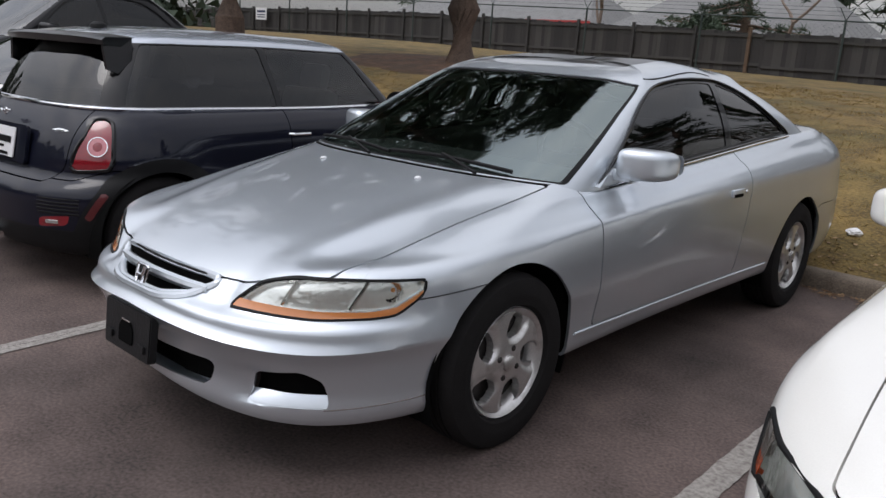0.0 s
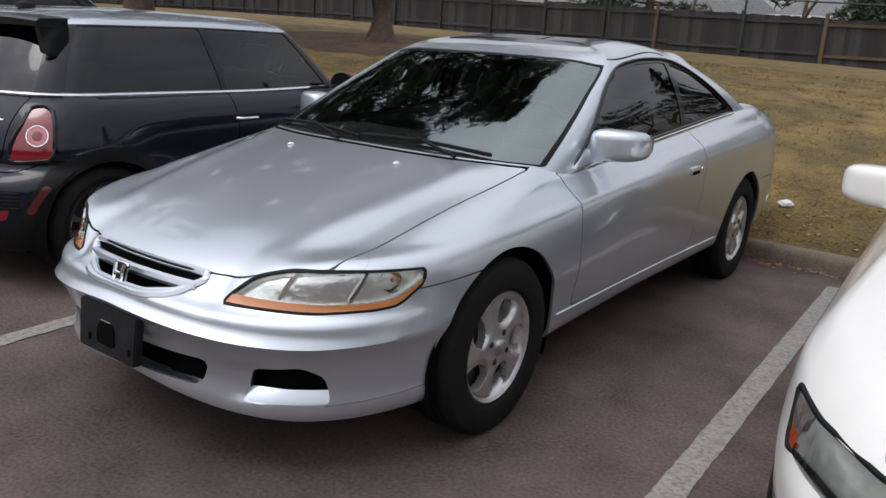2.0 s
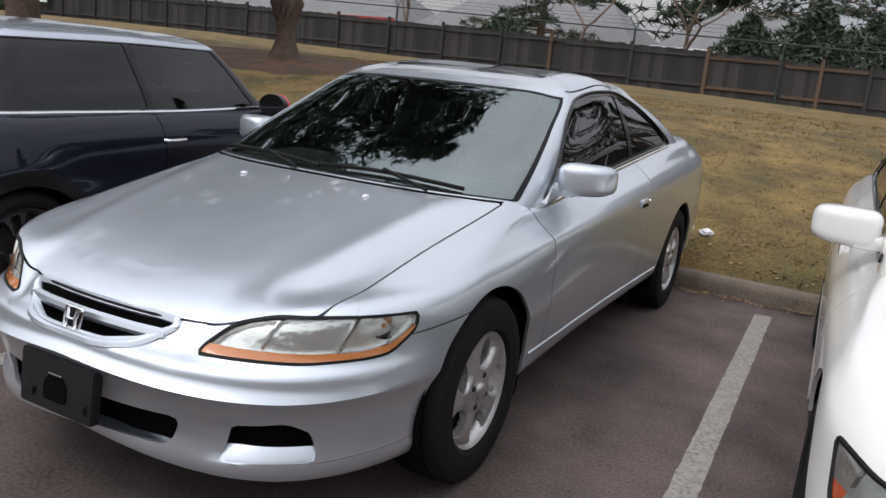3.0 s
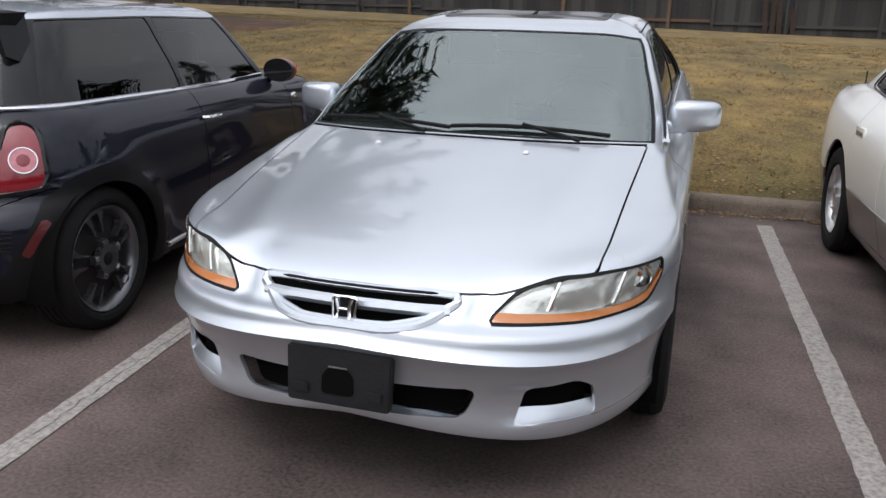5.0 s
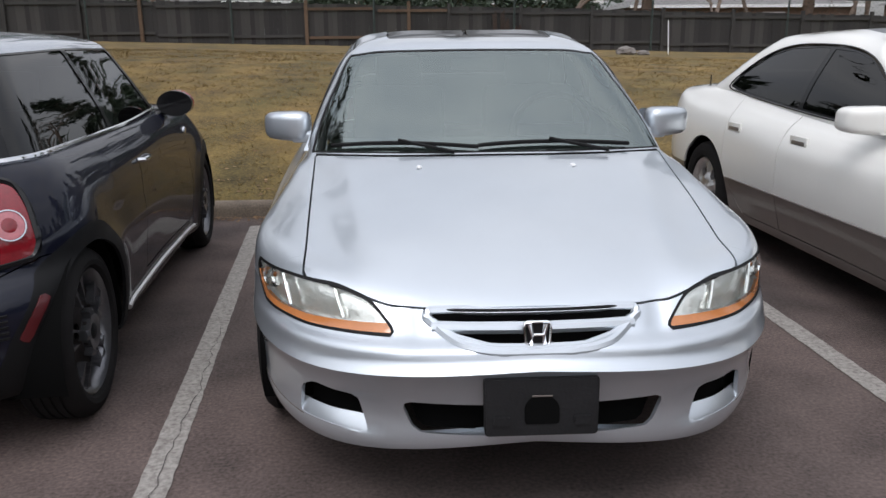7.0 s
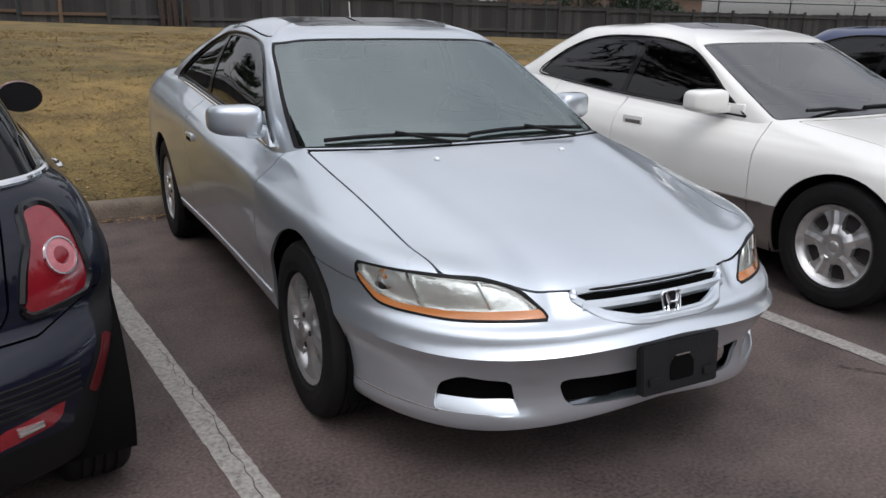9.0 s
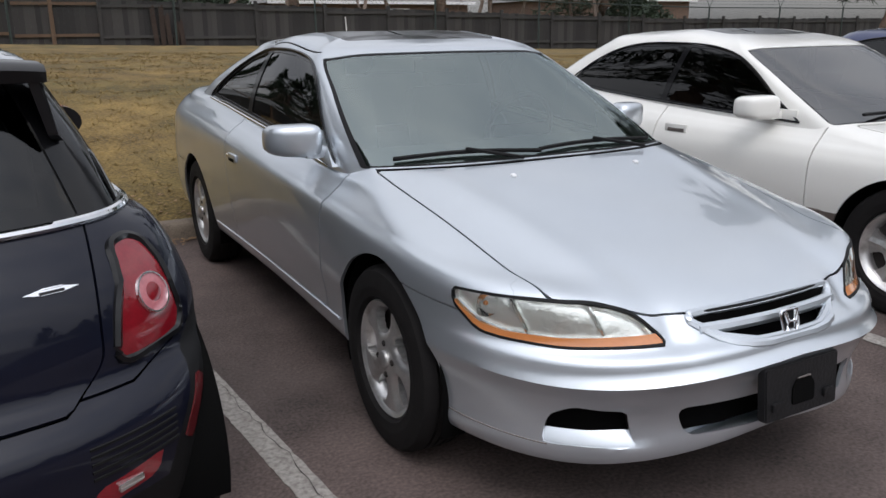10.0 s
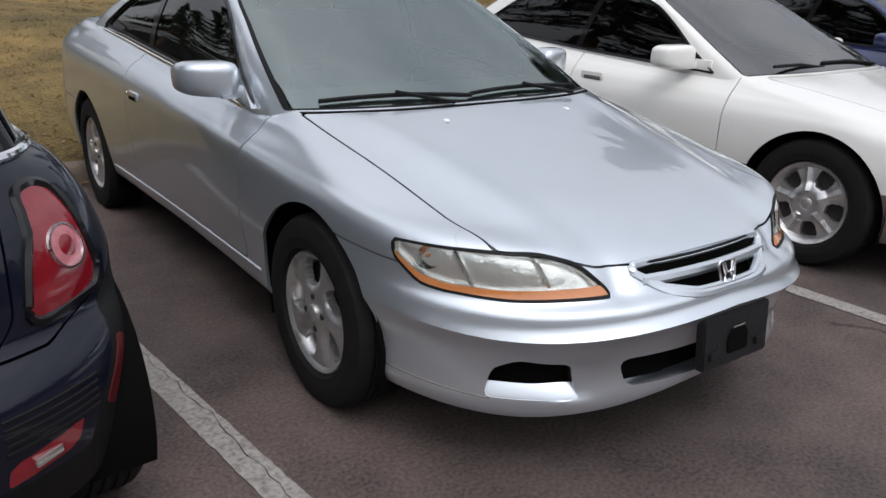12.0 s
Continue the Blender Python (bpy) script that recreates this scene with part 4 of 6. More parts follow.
    # head lamps: clear lens over a bowl with reflectors, amber strip along the base
    for sd in (1, -1):
        hl = empty("headlamp")
        hl.parent = car
        V = lamp[0]
        gasket, inner_lamp = cut(lamp, inside(np.c_[s_of(V), V[:, 2]], lamp_line) + 0.0075)
        panel("lamp_gasket", gasket, M_BLACK, hl, sd, offset=0.0015)
        V = inner_lamp[0]
        base_z = np.interp(s_of(V), (0.36, 0.62, 0.72, 0.83, 0.945), (0.584, 0.573, 0.577, 0.590, 0.640))
        clear, amber = cut(inner_lamp, V[:, 2] - base_z)
        panel("lens", clear, M_LENS, hl, sd, offset=-0.002, edge=0, label="clear lamp lens")
        panel("turn_signal", amber, M_AMBER, hl, sd, offset=-0.001, label="amber strip along the lamp")
        panel("lamp_bowl", clear, M_LAMPGREY, hl, sd, offset=-0.026, edge=-0.020)
        for (sx, sz, r) in ((0.800, 0.628, 0.036),):
            d = np.hypot(s_of(clear[0]) - sx, clear[0][:, 2] - sz)
            p = clear[0][d.argmin(), :3]
            bm = bmesh.new()
            prof = [(0.0, 0.010)] + [(0.020 * q, 0.010 + (r - 0.010) * math.sqrt(q)) for q in (0.1, 0.3, 0.6, 1.0)]
            lathe(bm, prof, "y", 24)
            nd = Vector((0.35 + 0.5 * max(0, sx - 0.6) * 3, -1, 0)).normalized()
            rot = nd.to_track_quat("-Y", "Z").to_matrix().to_4x4()
            bmesh.ops.transform(bm, matrix=Matrix.Translation(Vector((p[0], p[1], p[2])) - nd * (0.026 if sx < 0.7 else 0.034)) @ rot @ Matrix.Scale(-1, 4, (0, 1, 0)), verts=bm.verts[:])
            if sd < 0:
                bmesh.ops.scale(bm, vec=(-1, 1, 1), verts=bm.verts[:])
            part("reflector", bm, M_REFLECT, hl)
            bm = bmesh.new()
            q = Vector((p[0], p[1], p[2])) - nd * (0.018 if sx < 0.7 else 0.028)
            bmesh.ops.create_uvsphere(bm, u_segments=10, v_segments=8, radius=0.0075, matrix=Matrix.Translation((sd * q.x, q.y, q.z)))
            part("bulb", bm, M_CHROME if sx < 0.7 else M_AMBER, hl)
        for sx in (0.525, 0.685):
            pts = drop_on((np.c_[s_of(clear[0]), clear[0][:, 2], clear[0][:, :3]][:, [2, 3, 4, 0, 1]], []), (3, 4), [(sx - 0.012, 0.578), (sx, 0.615), (sx + 0.014, 0.662)])
            mirror_tube("lamp_rib", [(p[0], p[1] + 0.018, p[2]) for p in pts], 0.006, M_REFLECT, hl, sd)
    # mirrors
    for sd in (1, -1):
        mr = empty("door_mirror")
        mr.parent = car
        bm = mirror_shell((0.850, 0.742, 0.955), (0.103, 0.068, 0.068), sd)
        part("mirror_shell", bm, M_SILVER, mr)
        bm = bmesh.new()
        prism(bm, rounded([(0.790, 0.905), (0.955, 0.910), (0.955, 0.995), (0.790, 1.002)], 0.03), 0.003, pose(-0.022, 0.80, 0, 0, 0, 8))
        if sd < 0:
            bmesh.ops.scale(bm, vec=(-1, 1, 1), verts=bm.verts[:])
            bmesh.ops.reverse_faces(bm, faces=bm.faces[:])
        part("mirror_glass", bm, M_CHROME, mr)
        bm = bmesh.new()
        V3 = [(0.738, 0.58, 0.868), (0.722, 0.80, 0.885), (0.70, 0.80, 0.985), (0.705, 0.74, 0.955)]
        box(bm, (0.775, 0.725, 0.912), (0.10, 0.07, 0.05), 0.015)
        a = [bm.verts.new((x + 0.024, y, z)) for x, y, z in V3]
        b = [bm.verts.new((x - 0.02, y, z)) for x, y, z in V3]
        bm.faces.new(a)
        bm.faces.new(b[::-1])
        for i in range(4):
            bm.faces.new((a[i], b[i], b[(i + 1) % 4], a[(i + 1) % 4]))
        bmesh.ops.recalc_face_normals(bm, faces=bm.faces[:])
        if sd < 0:
            bmesh.ops.scale(bm, vec=(-1, 1, 1), verts=bm.verts[:])
            bmesh.ops.reverse_faces(bm, faces=bm.faces[:])
        part("mirror_foot", bm, M_SILVER, mr)
        # door handle: a flap in a shallow cup
        p = drop_on(door, (1, 2), [(1.655, 0.775)])[0]
        bm = bmesh.new()
        box(bm, (0, 0, 0), (0.018, 0.135, 0.038), 0.008, Matrix.Translation((sd * (p[0] + 0.004), p[1], p[2])))
        hd = part("handle", bm, M_SILVER, doors[sd])
        # dark strip on the flap: the shade of the gap as colour
        bm = bmesh.new()
        box(bm, (0, 0, 0), (0.006, 0.10, 0.018), 0.002, Matrix.Translation((sd * (p[0] + 0.011), p[1] - 0.008, p[2] - 0.010)))
        part("handle_gap", bm, M_DARK, hd)
        bm = bmesh.new()
        lathe(bm, [(0, 0.009), (0.006, 0.009), (0.007, 0.0001)], "x", 14, (0, 0, 0))
        bmesh.ops.transform(bm, matrix=Matrix.Translation((sd * (p[0] + 0.002), p[1] + 0.10, p[2])) @ Matrix.Rotation(0 if sd > 0 else math.pi, 4, "Z"), verts=bm.verts[:])
        part("door_lock", bm, M_CHROME, doors[sd])
        # sill moulding
        pts = drop_on((np.vstack([sill[0], sill2[0], door[0]]), []), (1, 2), [(y, 0.328) for y in np.linspace(0.40, 2.26, 40)])
        mirror_tube("sill_moulding", [(q[0] + 0.002, q[1], q[2]) for q in pts], 0.0055, M_SILVER, car, sd)
        # washer nozzle
        p = drop_on(hood, (0, 1), [(0.282, 0.064)])[0]
        bm = bmesh.new()
        bmesh.ops.create_uvsphere(bm, u_segments=10, v_segments=8, radius=1.0, matrix=Matrix.Translation((sd * p[0], p[1], p[2] + 0.002)) @ Matrix.Diagonal((0.011, 0.016, 0.008, 1)))
        part("washer_nozzle", bm, M_WHITEPLASTIC, car)
    # wipers
    for x0, x1 in ((0.55, -0.05), (-0.05, -0.62)):
        wi = empty("wiper")
        wi.parent = car
        on = lambda pts: drop_on((np.c_[np.vstack([screen[0], cowl[0]])[:, :3] * 1.0, np.vstack([screen[0], cowl[0]])[:, 3:]], []), (0, 1), [(abs(a), b) for a, b in pts])
        pl = [(x0 + (x1 - x0) * k, 0.585 - 0.36 * (1 - (abs(x0 + (x1 - x0) * k) / 0.742) ** 2.7) ** 0.37 + 0.03 * math.sin(k * math.pi * 0.9)) for k in np.linspace(0, 1, 14)]
        q = on(pl)
        line = [(pl[i][0], q[i][1], q[i][2] + 0.012) for i in range(len(pl))]
        bm = bmesh.new()
        tube(bm, line, 0.008, 6)
        part("wiper_blade", bm, M_BLACK, wi)
        bm = bmesh.new()
        mid = line[7]
        tube(bm, [(x1 * 0.2 + x0 * 0.8 + 0.02, 0.20, 0.905), (mid[0], mid[1] - 0.006, mid[2] + 0.012)], 0.007, 6)
        part("wiper_arm", bm, M_BLACK, wi)
    bm = bmesh.new()
    box(bm, (0, 1.17, 1.205), (0.21, 0.025, 0.06), 0.012)
    part("rear_view_mirror", bm, M_BLACK, car)
    return car


coupe = coupe_build()
put_wheels(coupe, wheel("coupe_wheel", 0.317, 0.205, 0.193, 0.80, "fan"), [(0.745, 0.0, 0.312, 20), (-0.745, 0.0, 0.312, 50), (0.745, 2.67, 0.312, 0), (-0.745, 2.67, 0.312, 33)], 0.2)


# ---- the dark hatchback, tail towards the lane ----
def hatchback():
    car = tagged(empty("hatchback_car"), "dark blue-black hatchback with silver roof, parked nose-in", "car")
    car.matrix_world = pose(-2.278, -0.089, 0, 0, 0, 4.2)

    def R(yf, nf, w, yr, z, y1=0.12, y2=2.3, nr=2.6):
        return ring(yf, y1, nf, w, y2, yr, nr, z)
    Z = lambda *z: list(zip((0, 0.5, 1, 1.5, 2, 2.5, 3), z))
    body = [
        R(-0.42, 2.8, (0.74, 0.74, 0.74), 2.95, Z(0.19, 0.19, 0.18, 0.17, 0.18, 0.2, 0.2)),
        R(-0.49, 2.8, (0.79, 0.77, 0.79), 3.02, Z(0.22, 0.22, 0.20, 0.18, 0.20, 0.22, 0.22)),
        R(-0.525, 2.8, (0.815, 0.785, 0.815), 3.06, Z(0.30, 0.30, 0.28, 0.26, 0.28, 0.3, 0.3)),
        R(-0.545, 2.8, (0.832, 0.80, 0.83), 3.08, Z(0.42, 0.42, 0.40, 0.38, 0.4, 0.42, 0.42)),
        R(-0.54, 2.8, (0.838, 0.815, 0.835), 3.08, Z(0.52, 0.53, 0.52, 0.50, 0.52, 0.54, 0.54)),
        R(-0.50, 2.8, (0.835, 0.82, 0.83), 3.05, Z(0.565, 0.575, 0.58, 0.58, 0.6, 0.62, 0.62)),
        R(-0.455, 2.8, (0.822, 0.815, 0.82), 3.0, Z(0.60, 0.61, 0.64, 0.66, 0.68, 0.72, 0.72)),
        R(-0.430, 3.0, (0.822, 0.812, 0.80), 2.9, Z(0.68, 0.69, 0.74, 0.76, 0.77, 0.80, 0.82)),
        R(-0.395, 3.0, (0.798, 0.792, 0.76), 2.7, Z(0.80, 0.81, 0.84, 0.85, 0.86, 0.88, 0.9)),
        R(-0.335, 2.9, (0.748, 0.745, 0.705), 2.4, Z(0.90, 0.905, 0.915, 0.92, 0.93, 0.95, 0.955), 0.12, 2.1),
        R(-0.300, 2.8, (0.695, 0.705, 0.67), 2.05, Z(0.945, 0.947, 0.948, 0.945, 0.955, 0.97, 0.97), 0.12, 1.82),
    ]
    top = [
        body[-1],
        R(-0.25, 2.8, (0.655, 0.665, 0.63), 1.93, Z(1.05, 1.055, 1.06, 1.06, 1.065, 1.08, 1.08), 0.16, 1.72),
        R(-0.17, 2.9, (0.60, 0.605, 0.58), 1.78, Z(1.17, 1.18, 1.18, 1.185, 1.185, 1.2, 1.2), 0.22, 1.62),
        R(-0.09, 3.0, (0.545, 0.55, 0.53), 1.64, Z(1.265, 1.275, 1.285, 1.295, 1.29, 1.295, 1.295), 0.28, 1.52),
        R(-0.05, 3.0, (0.525, 0.53, 0.51), 1.60, Z(1.30, 1.30, 1.31, 1.32, 1.312, 1.315, 1.315), 0.3, 1.5),
        R(0.06, 2.8, (0.42, 0.42, 0.42), 1.50, Z(1.335, 1.335, 1.343, 1.352, 1.345, 1.345, 1.345), 0.32, 1.42),
        R(0.4, 2.2, (0.01, 0.01, 0.01), 1.2, Z(1.365, 1.365, 1.37, 1.376, 1.37, 1.365, 1.365), 0.42, 1.15),
    ]
    lower = loft(body, [1, 3, 4, 4, 4, 4, 5, 6, 5, 4])
    upper = loft(top, [7, 8, 7, 3, 5, 8])
    # swollen wheel arches
    V = lower[0]
    for y0 in (0.0, 2.467):
        d = np.hypot(V[:, 1] - y0, V[:, 2] - 0.30)
        V[:, 0] += np.where(V[:, 0] > 0.5, 0.022 * np.exp(-((d - 0.36) / 0.10) ** 2), 0)
    arches = []
    for y0 in (0.0, 2.467):
        V = lower[0]
        lower, _ = cut(lower, np.where(V[:, 0] > 0.5, np.hypot(V[:, 1] - y0, V[:, 2] - 0.305) - 0.335, 1.0))
        V = lower[0]
        lower, a = cut(lower, np.where(V[:, 0] > 0.5, np.hypot(V[:, 1] - y0, V[:, 2] - 0.305) - 0.405, 1.0))
        arches.append(a)
    V = arches[0][0]
    rd, th = np.hypot(V[:, 1], V[:, 2] - 0.305), np.degrees(np.arctan2(V[:, 2] - 0.305, -V[:, 1]))
    _, marker = cut(arches[0], np.maximum(np.abs(rd - 0.375) - 0.014, (np.abs(th - 27) - 12) * 0.006))
    # tail lamps
    s_of = lambda V: V[:, 0] + np.maximum(0, V[:, 1] + 0.30)
    lamp_line = rounded([(0.566, 0.632), (0.785, 0.655), (0.812, 0.70), (0.808, 0.82), (0.788, 0.882), (0.735, 0.900), (0.640, 0.892), (0.588, 0.77)], 0.045)
    V = lower[0]
    lower, lamp = cut(lower, np.where(V[:, 1] < 0.1, inside(np.c_[s_of(V), V[:, 2]], lamp_line), 1.0))
    fog_line = rounded([(0.46, 0.352), (0.62, 0.372), (0.64, 0.425), (0.475, 0.402)], 0.012)
    V = lower[0]
    lower, fog = cut(lower, np.where(V[:, 1] < -0.2, inside(V[:, [0, 2]], fog_line), 1.0))
    V = lower[0]
    side_cut = 0.557 - 0.02 * np.clip((0.945 - V[:, 2]) / 0.35, 0, 1) - 0.12 * np.clip((0.68 - V[:, 2]) / 0.12, 0, 1) ** 2
    rest, hatch = band(lower, np.where(V[:, 1] < 0.0, np.maximum(V[:, 0] - side_cut, (0.575 - V[:, 2])), 1.0), 0.003)
    V = rest[0]
    rest, bumper = band(rest, np.where(V[:, 1] < 0.0, V[:, 2] - 0.592 - 0.06 * np.clip((V[:, 0] - 0.6) / 0.15, 0, 1), 1.0))
    V = rest[0]
    rest, door = band(rest, np.maximum(np.maximum(0.865 - V[:, 1] + (V[:, 2] < 0.5) * 0.0, V[:, 1] - 1.98), 0.30 - V[:, 2]), 0.003)
    V = bumper[0]
    bumper, skirt = cut(bumper, V[:, 2] - 0.345)
    V = rest[0]
    nose, rest = cut(rest, V[:, 1] - 2.0)
    hat = panel("tailgate", hatch, M_NAVY, car)
    panel("rear_bumper", bumper, M_NAVY, car)
    panel("lower_skirt", skirt, M_BLACK, car, label="black plastic lower bumper")
    panel("front_body", nose, M_NAVY, car)
    for sd in (1, -1):
        panel("rear_quarter", rest, M_NAVY, car, sd)
        dr = panel("door", door, M_NAVY, car, sd)
        for a in arches:
            panel("arch_trim", a, M_BLACK, car, sd, label="black plastic wheel arch trim")
        tl = empty("tail_lamp")
        tl.parent = car
        panel("lens", lamp, M_RED, tl, sd, offset=0.002, label="red tail lamp lens")
        pts = drop_on((np.c_[lamp[0][:, :3], s_of(lamp[0]), lamp[0][:, 2]], []), (3, 4), lamp_line + lamp_line[:1])
        mirror_tube("lamp_gasket", pts, 0.012, M_GLOSSBLACK, tl, sd)
        c, c1, c2 = (Vector(q) for q in drop_on((np.c_[lamp[0][:, :3], s_of(lamp[0]), lamp[0][:, 2]], []), (3, 4), [(0.702, 0.765), (0.727, 0.765), (0.702, 0.79)]))
        nrm = (c1 - c).cross(c2 - c).normalized()
        rot = Matrix.Translation(Vector(c) + nrm * 0.004) @ nrm.to_track_quat("X", "Z").to_matrix().to_4x4()
        for nm, prof, mt in (("lamp_ring", [(-0.004, 0.052), (0.003, 0.051), (0.003, 0.047), (-0.004, 0.046)], M_CHROME), ("reverse_lamp", [(0.000, 0.046), (0.002, 0.032), (0.002, 0.024)], M_PINK), ("stop_lamp", [(0.002, 0.024), (0.004, 0.014), (0.004, 0.0001)], M_RED)):
            bm = bmesh.new()
            lathe(bm, prof, "x", 28)
            bmesh.ops.transform(bm, matrix=rot, verts=bm.verts[:])
            if sd < 0:
                bmesh.ops.scale(bm, vec=(-1, 1, 1), verts=bm.verts[:])
                bmesh.ops.reverse_faces(bm, faces=bm.faces[:])
            part(nm, bm, mt, tl)
        panel("rear_fog_lamp", fog, M_RED, car, sd, label="small red rear reflector lamp")
        p = drop_on((fog[0], []), (0, 2), [(0.55, 0.387)], 20)[0]
        bm = bmesh.new()
        box(bm, (0, 0, 0), (0.07, 0.012, 0.02), 0.005, Matrix.Translation((sd * p[0], p[1] - 0.002, p[2])) @ Matrix.Rotation(sd * radians(30), 4, "Z"))
        part("fog_bulb", bm, M_REFLECT, car)
        for k in range(5):
            pts = drop_on((bumper[0][bumper[0][:, 1] < -0.2], []), (0, 2), [(x, 0.432 + 0.018 * k) for x in np.linspace(0.47, 0.68, 8)])
            mirror_tube("bumper_slat", pts, 0.005, M_BLACK, car, sd)
        panel("side_marker", marker, M_DIMRED, car, sd, offset=0.003)
        p = drop_on(door, (1, 2), [(0.93, 0.805)])[0]
        bm = bmesh.new()
        tube(bm, [(sd * (p[0] + a), p[1] + b, p[2]) for a, b in ((0.0, -0.075), (0.026, -0.06), (0.030, 0.0), (0.026, 0.06), (0.0, 0.075))], 0.010, 8)
        part("handle", bm, M_CHROME, dr, "chrome door handle")
        pts = drop_on((np.vstack([rest[0], door[0], nose[0]]), []), (1, 2), [(y, 0.245) for y in np.linspace(0.45, 2.0, 20)])
        mirror_tube("sill_trim", [(q[0] + 0.004, q[1], q[2]) for q in pts], 0.012, M_ALLOY, car, sd)
        # mirror on a stalk, with a red cap rim
        mr = empty("door_mirror")
        mr.parent = car
        bm = bmesh.new()
        bmesh.ops.create_uvsphere(bm, u_segments=20, v_segments=12, radius=1, matrix=Matrix.Translation((sd * 0.80, 1.86, 0.985)) @ Matrix.Diagonal((0.098, 0.065, 0.072, 1)))
        bmesh.ops.bisect_plane(bm, geom=bm.verts[:] + bm.edges[:] + bm.faces[:], plane_co=(0, 1.83, 0), plane_no=(0, -1, 0), clear_outer=True)
        part("mirror_cap", bm, M_REDCAP, mr, "red mirror cap")
        bm = bmesh.new()
        lathe(bm, [(0.0, 0.0001), (0.0, 1.0), (0.25, 1.02), (0.5, 1.0)], "y", 24)
        bmesh.ops.transform(bm, matrix=Matrix.Translation((sd * 0.80, 1.800, 0.985)) @ Matrix.Diagonal((0.096, 0.09, 0.070, 1)), verts=bm.verts[:])
        part("mirror_housing", bm, M_GLOSSBLACK, mr)
        bm = bmesh.new()
        tube(bm, [(sd * 0.66, 1.86, 0.93), (sd * 0.72, 1.85, 0.935), (sd * 0.77, 1.85, 0.95)], 0.022, 8)
        part("mirror_stalk", bm, M_GLOSSBLACK, mr)
        # side repeater
        p = drop_on((np.vstack([nose[0], door[0]]), []), (1, 2), [(2.06, 0.81)])[0]
        bm = bmesh.new()
        bmesh.ops.create_uvsphere(bm, u_segments=12, v_segments=8, radius=1, matrix=Matrix.Translation((sd * p[0], p[1], p[2])) @ Matrix.Diagonal((0.012, 0.045, 0.022, 1)))
        part("side_repeater", bm, M_CHROME, car)
    # glass all round, gloss black pillars
    V = upper[0]
    roof, glass_band = cut(upper, V[:, 4] - 3.02)
    V = glass_band[0]
    pillars, panes = cut(glass_band, -np.minimum.reduce([np.minimum(V[:, 4] - 0.08, 2.93 - V[:, 4]) * 0.12, np.abs(V[:, 3] - 0.62) - 0.10, np.abs(V[:, 1] - 0.86 + 0.14 * (V[:, 2] - 1.0)) * 3 - 0.06, np.abs(V[:, 3] - 2.06) - 0.07]))
    panel("pillar_trim", pillars, M_GLOSSBLACK, car)
    V = panes[0]
    sides, tail_glass = cut(panes, V[:, 3] - 0.62)
    panel("rear_window", tail_glass, M_TINT, hat, 0, offset=-0.004, edge=0, label="dark rear window")
    V = sides[0]
    screen, sides = cut(sides, V[:, 3] - 2.06)
    panel("windscreen", screen, M_TINT, car, 0, offset=-0.004, edge=0)
    V = sides[0]
    door_pane, quarter_pane = cut(sides, V[:, 1] - 0.86)
    for sd in (1, -1):
        panel("door_window", door_pane, M_SMOKE, car, sd, offset=-0.004, edge=0, label="dark door window")
        panel("quarter_window", quarter_pane, M_TINT, car, sd, offset=-0.004, edge=0, label="dark quarter window")
        # bright line right round the belt
        b = body[-1][0]
        u = body[-1][1]
        keep = (u < 2.02)
        pts = [(q[0] + 0.006 * (1 if q[0] > 0.3 else 0), q[1] - (0.006 if k < NF * 0.7 else 0), q[2]) for k, q in enumerate(b[keep])][::2]
        bm = bmesh.new()
        tube(bm, [(sd * p[0], p[1], p[2]) for p in pts], 0.0115, 8)
        part("belt_trim", bm, M_CHROME, car, "chrome line below the windows")
    panel("roof", roof, M_ROOFSILVER, car, label="silver roof")
    # roof spoiler over the rear window
    bm = bmesh.new()
    n = 20
    rows = []
    for k in range(n + 1):
        x = -0.53 + 1.06 * k / n
        e = 1 - abs(x / 0.53) ** 4
        rows.append([bm.verts.new(p) for p in ((x, 0.02, 1.306 + 0.012 * e), (x, -0.135 - 0.02 * e, 1.300 + 0.012 * e), (x, -0.155 - 0.02 * e, 1.285 + 0.012 * e), (x, -0.145 - 0.02 * e, 1.262), (x, -0.05, 1.255))])
    for a, b in zip(rows, rows[1:]):
        for i in range(5):
            bm.faces.new((a[i], b[i], b[(i + 1) % 5], a[(i + 1) % 5]))
    bm.faces.new(rows[0])
    bm.faces.new(rows[-1][::-1])
    bmesh.ops.recalc_face_normals(bm, faces=bm.faces[:])
    sp = part("roof_spoiler", bm, M_GLOSSBLACK, hat, "black roof spoiler")
    for sd in (1, -1):
        bm = bmesh.new()
        vs = [(0.515, 0.02, 1.30), (0.515, -0.14, 1.292), (0.515, -0.14, 1.25), (0.540, -0.135, 1.14), (0.556, -0.085, 1.12), (0.548, 0.0, 1.19)]
        a = [bm.verts.new((sd * x, y, z)) for x, y, z in vs]
        b = [bm.verts.new((sd * (x - 0.022), y, z)) for x, y, z in vs]
        bm.faces.new(a)
        bm.faces.new(b[::-1])
        for i in range(6):
            bm.faces.new((a[i], b[i], b[(i + 1) % 6], a[(i + 1) % 6]))
        bmesh.ops.recalc_face_normals(bm, faces=bm.faces[:])
        part("spoiler_side", bm, M_GLOSSBLACK, hat)
    bm = bmesh.new()
    lathe(bm, [(0.0, 0.05), (0.02, 0.045), (0.035, 0.02), (0.037, 0.0001)], "z", 16, (0.0, 0.12, 1.345))
    part("roof_aerial", bm, M_BLACK, car)
    # tailgate: plate in its recess, badges
    plate = empty("number_plate")
    plate.parent = car
    plate.matrix_local = pose(0.0, -0.452, 0.735, -10)
    bm = bmesh.new()
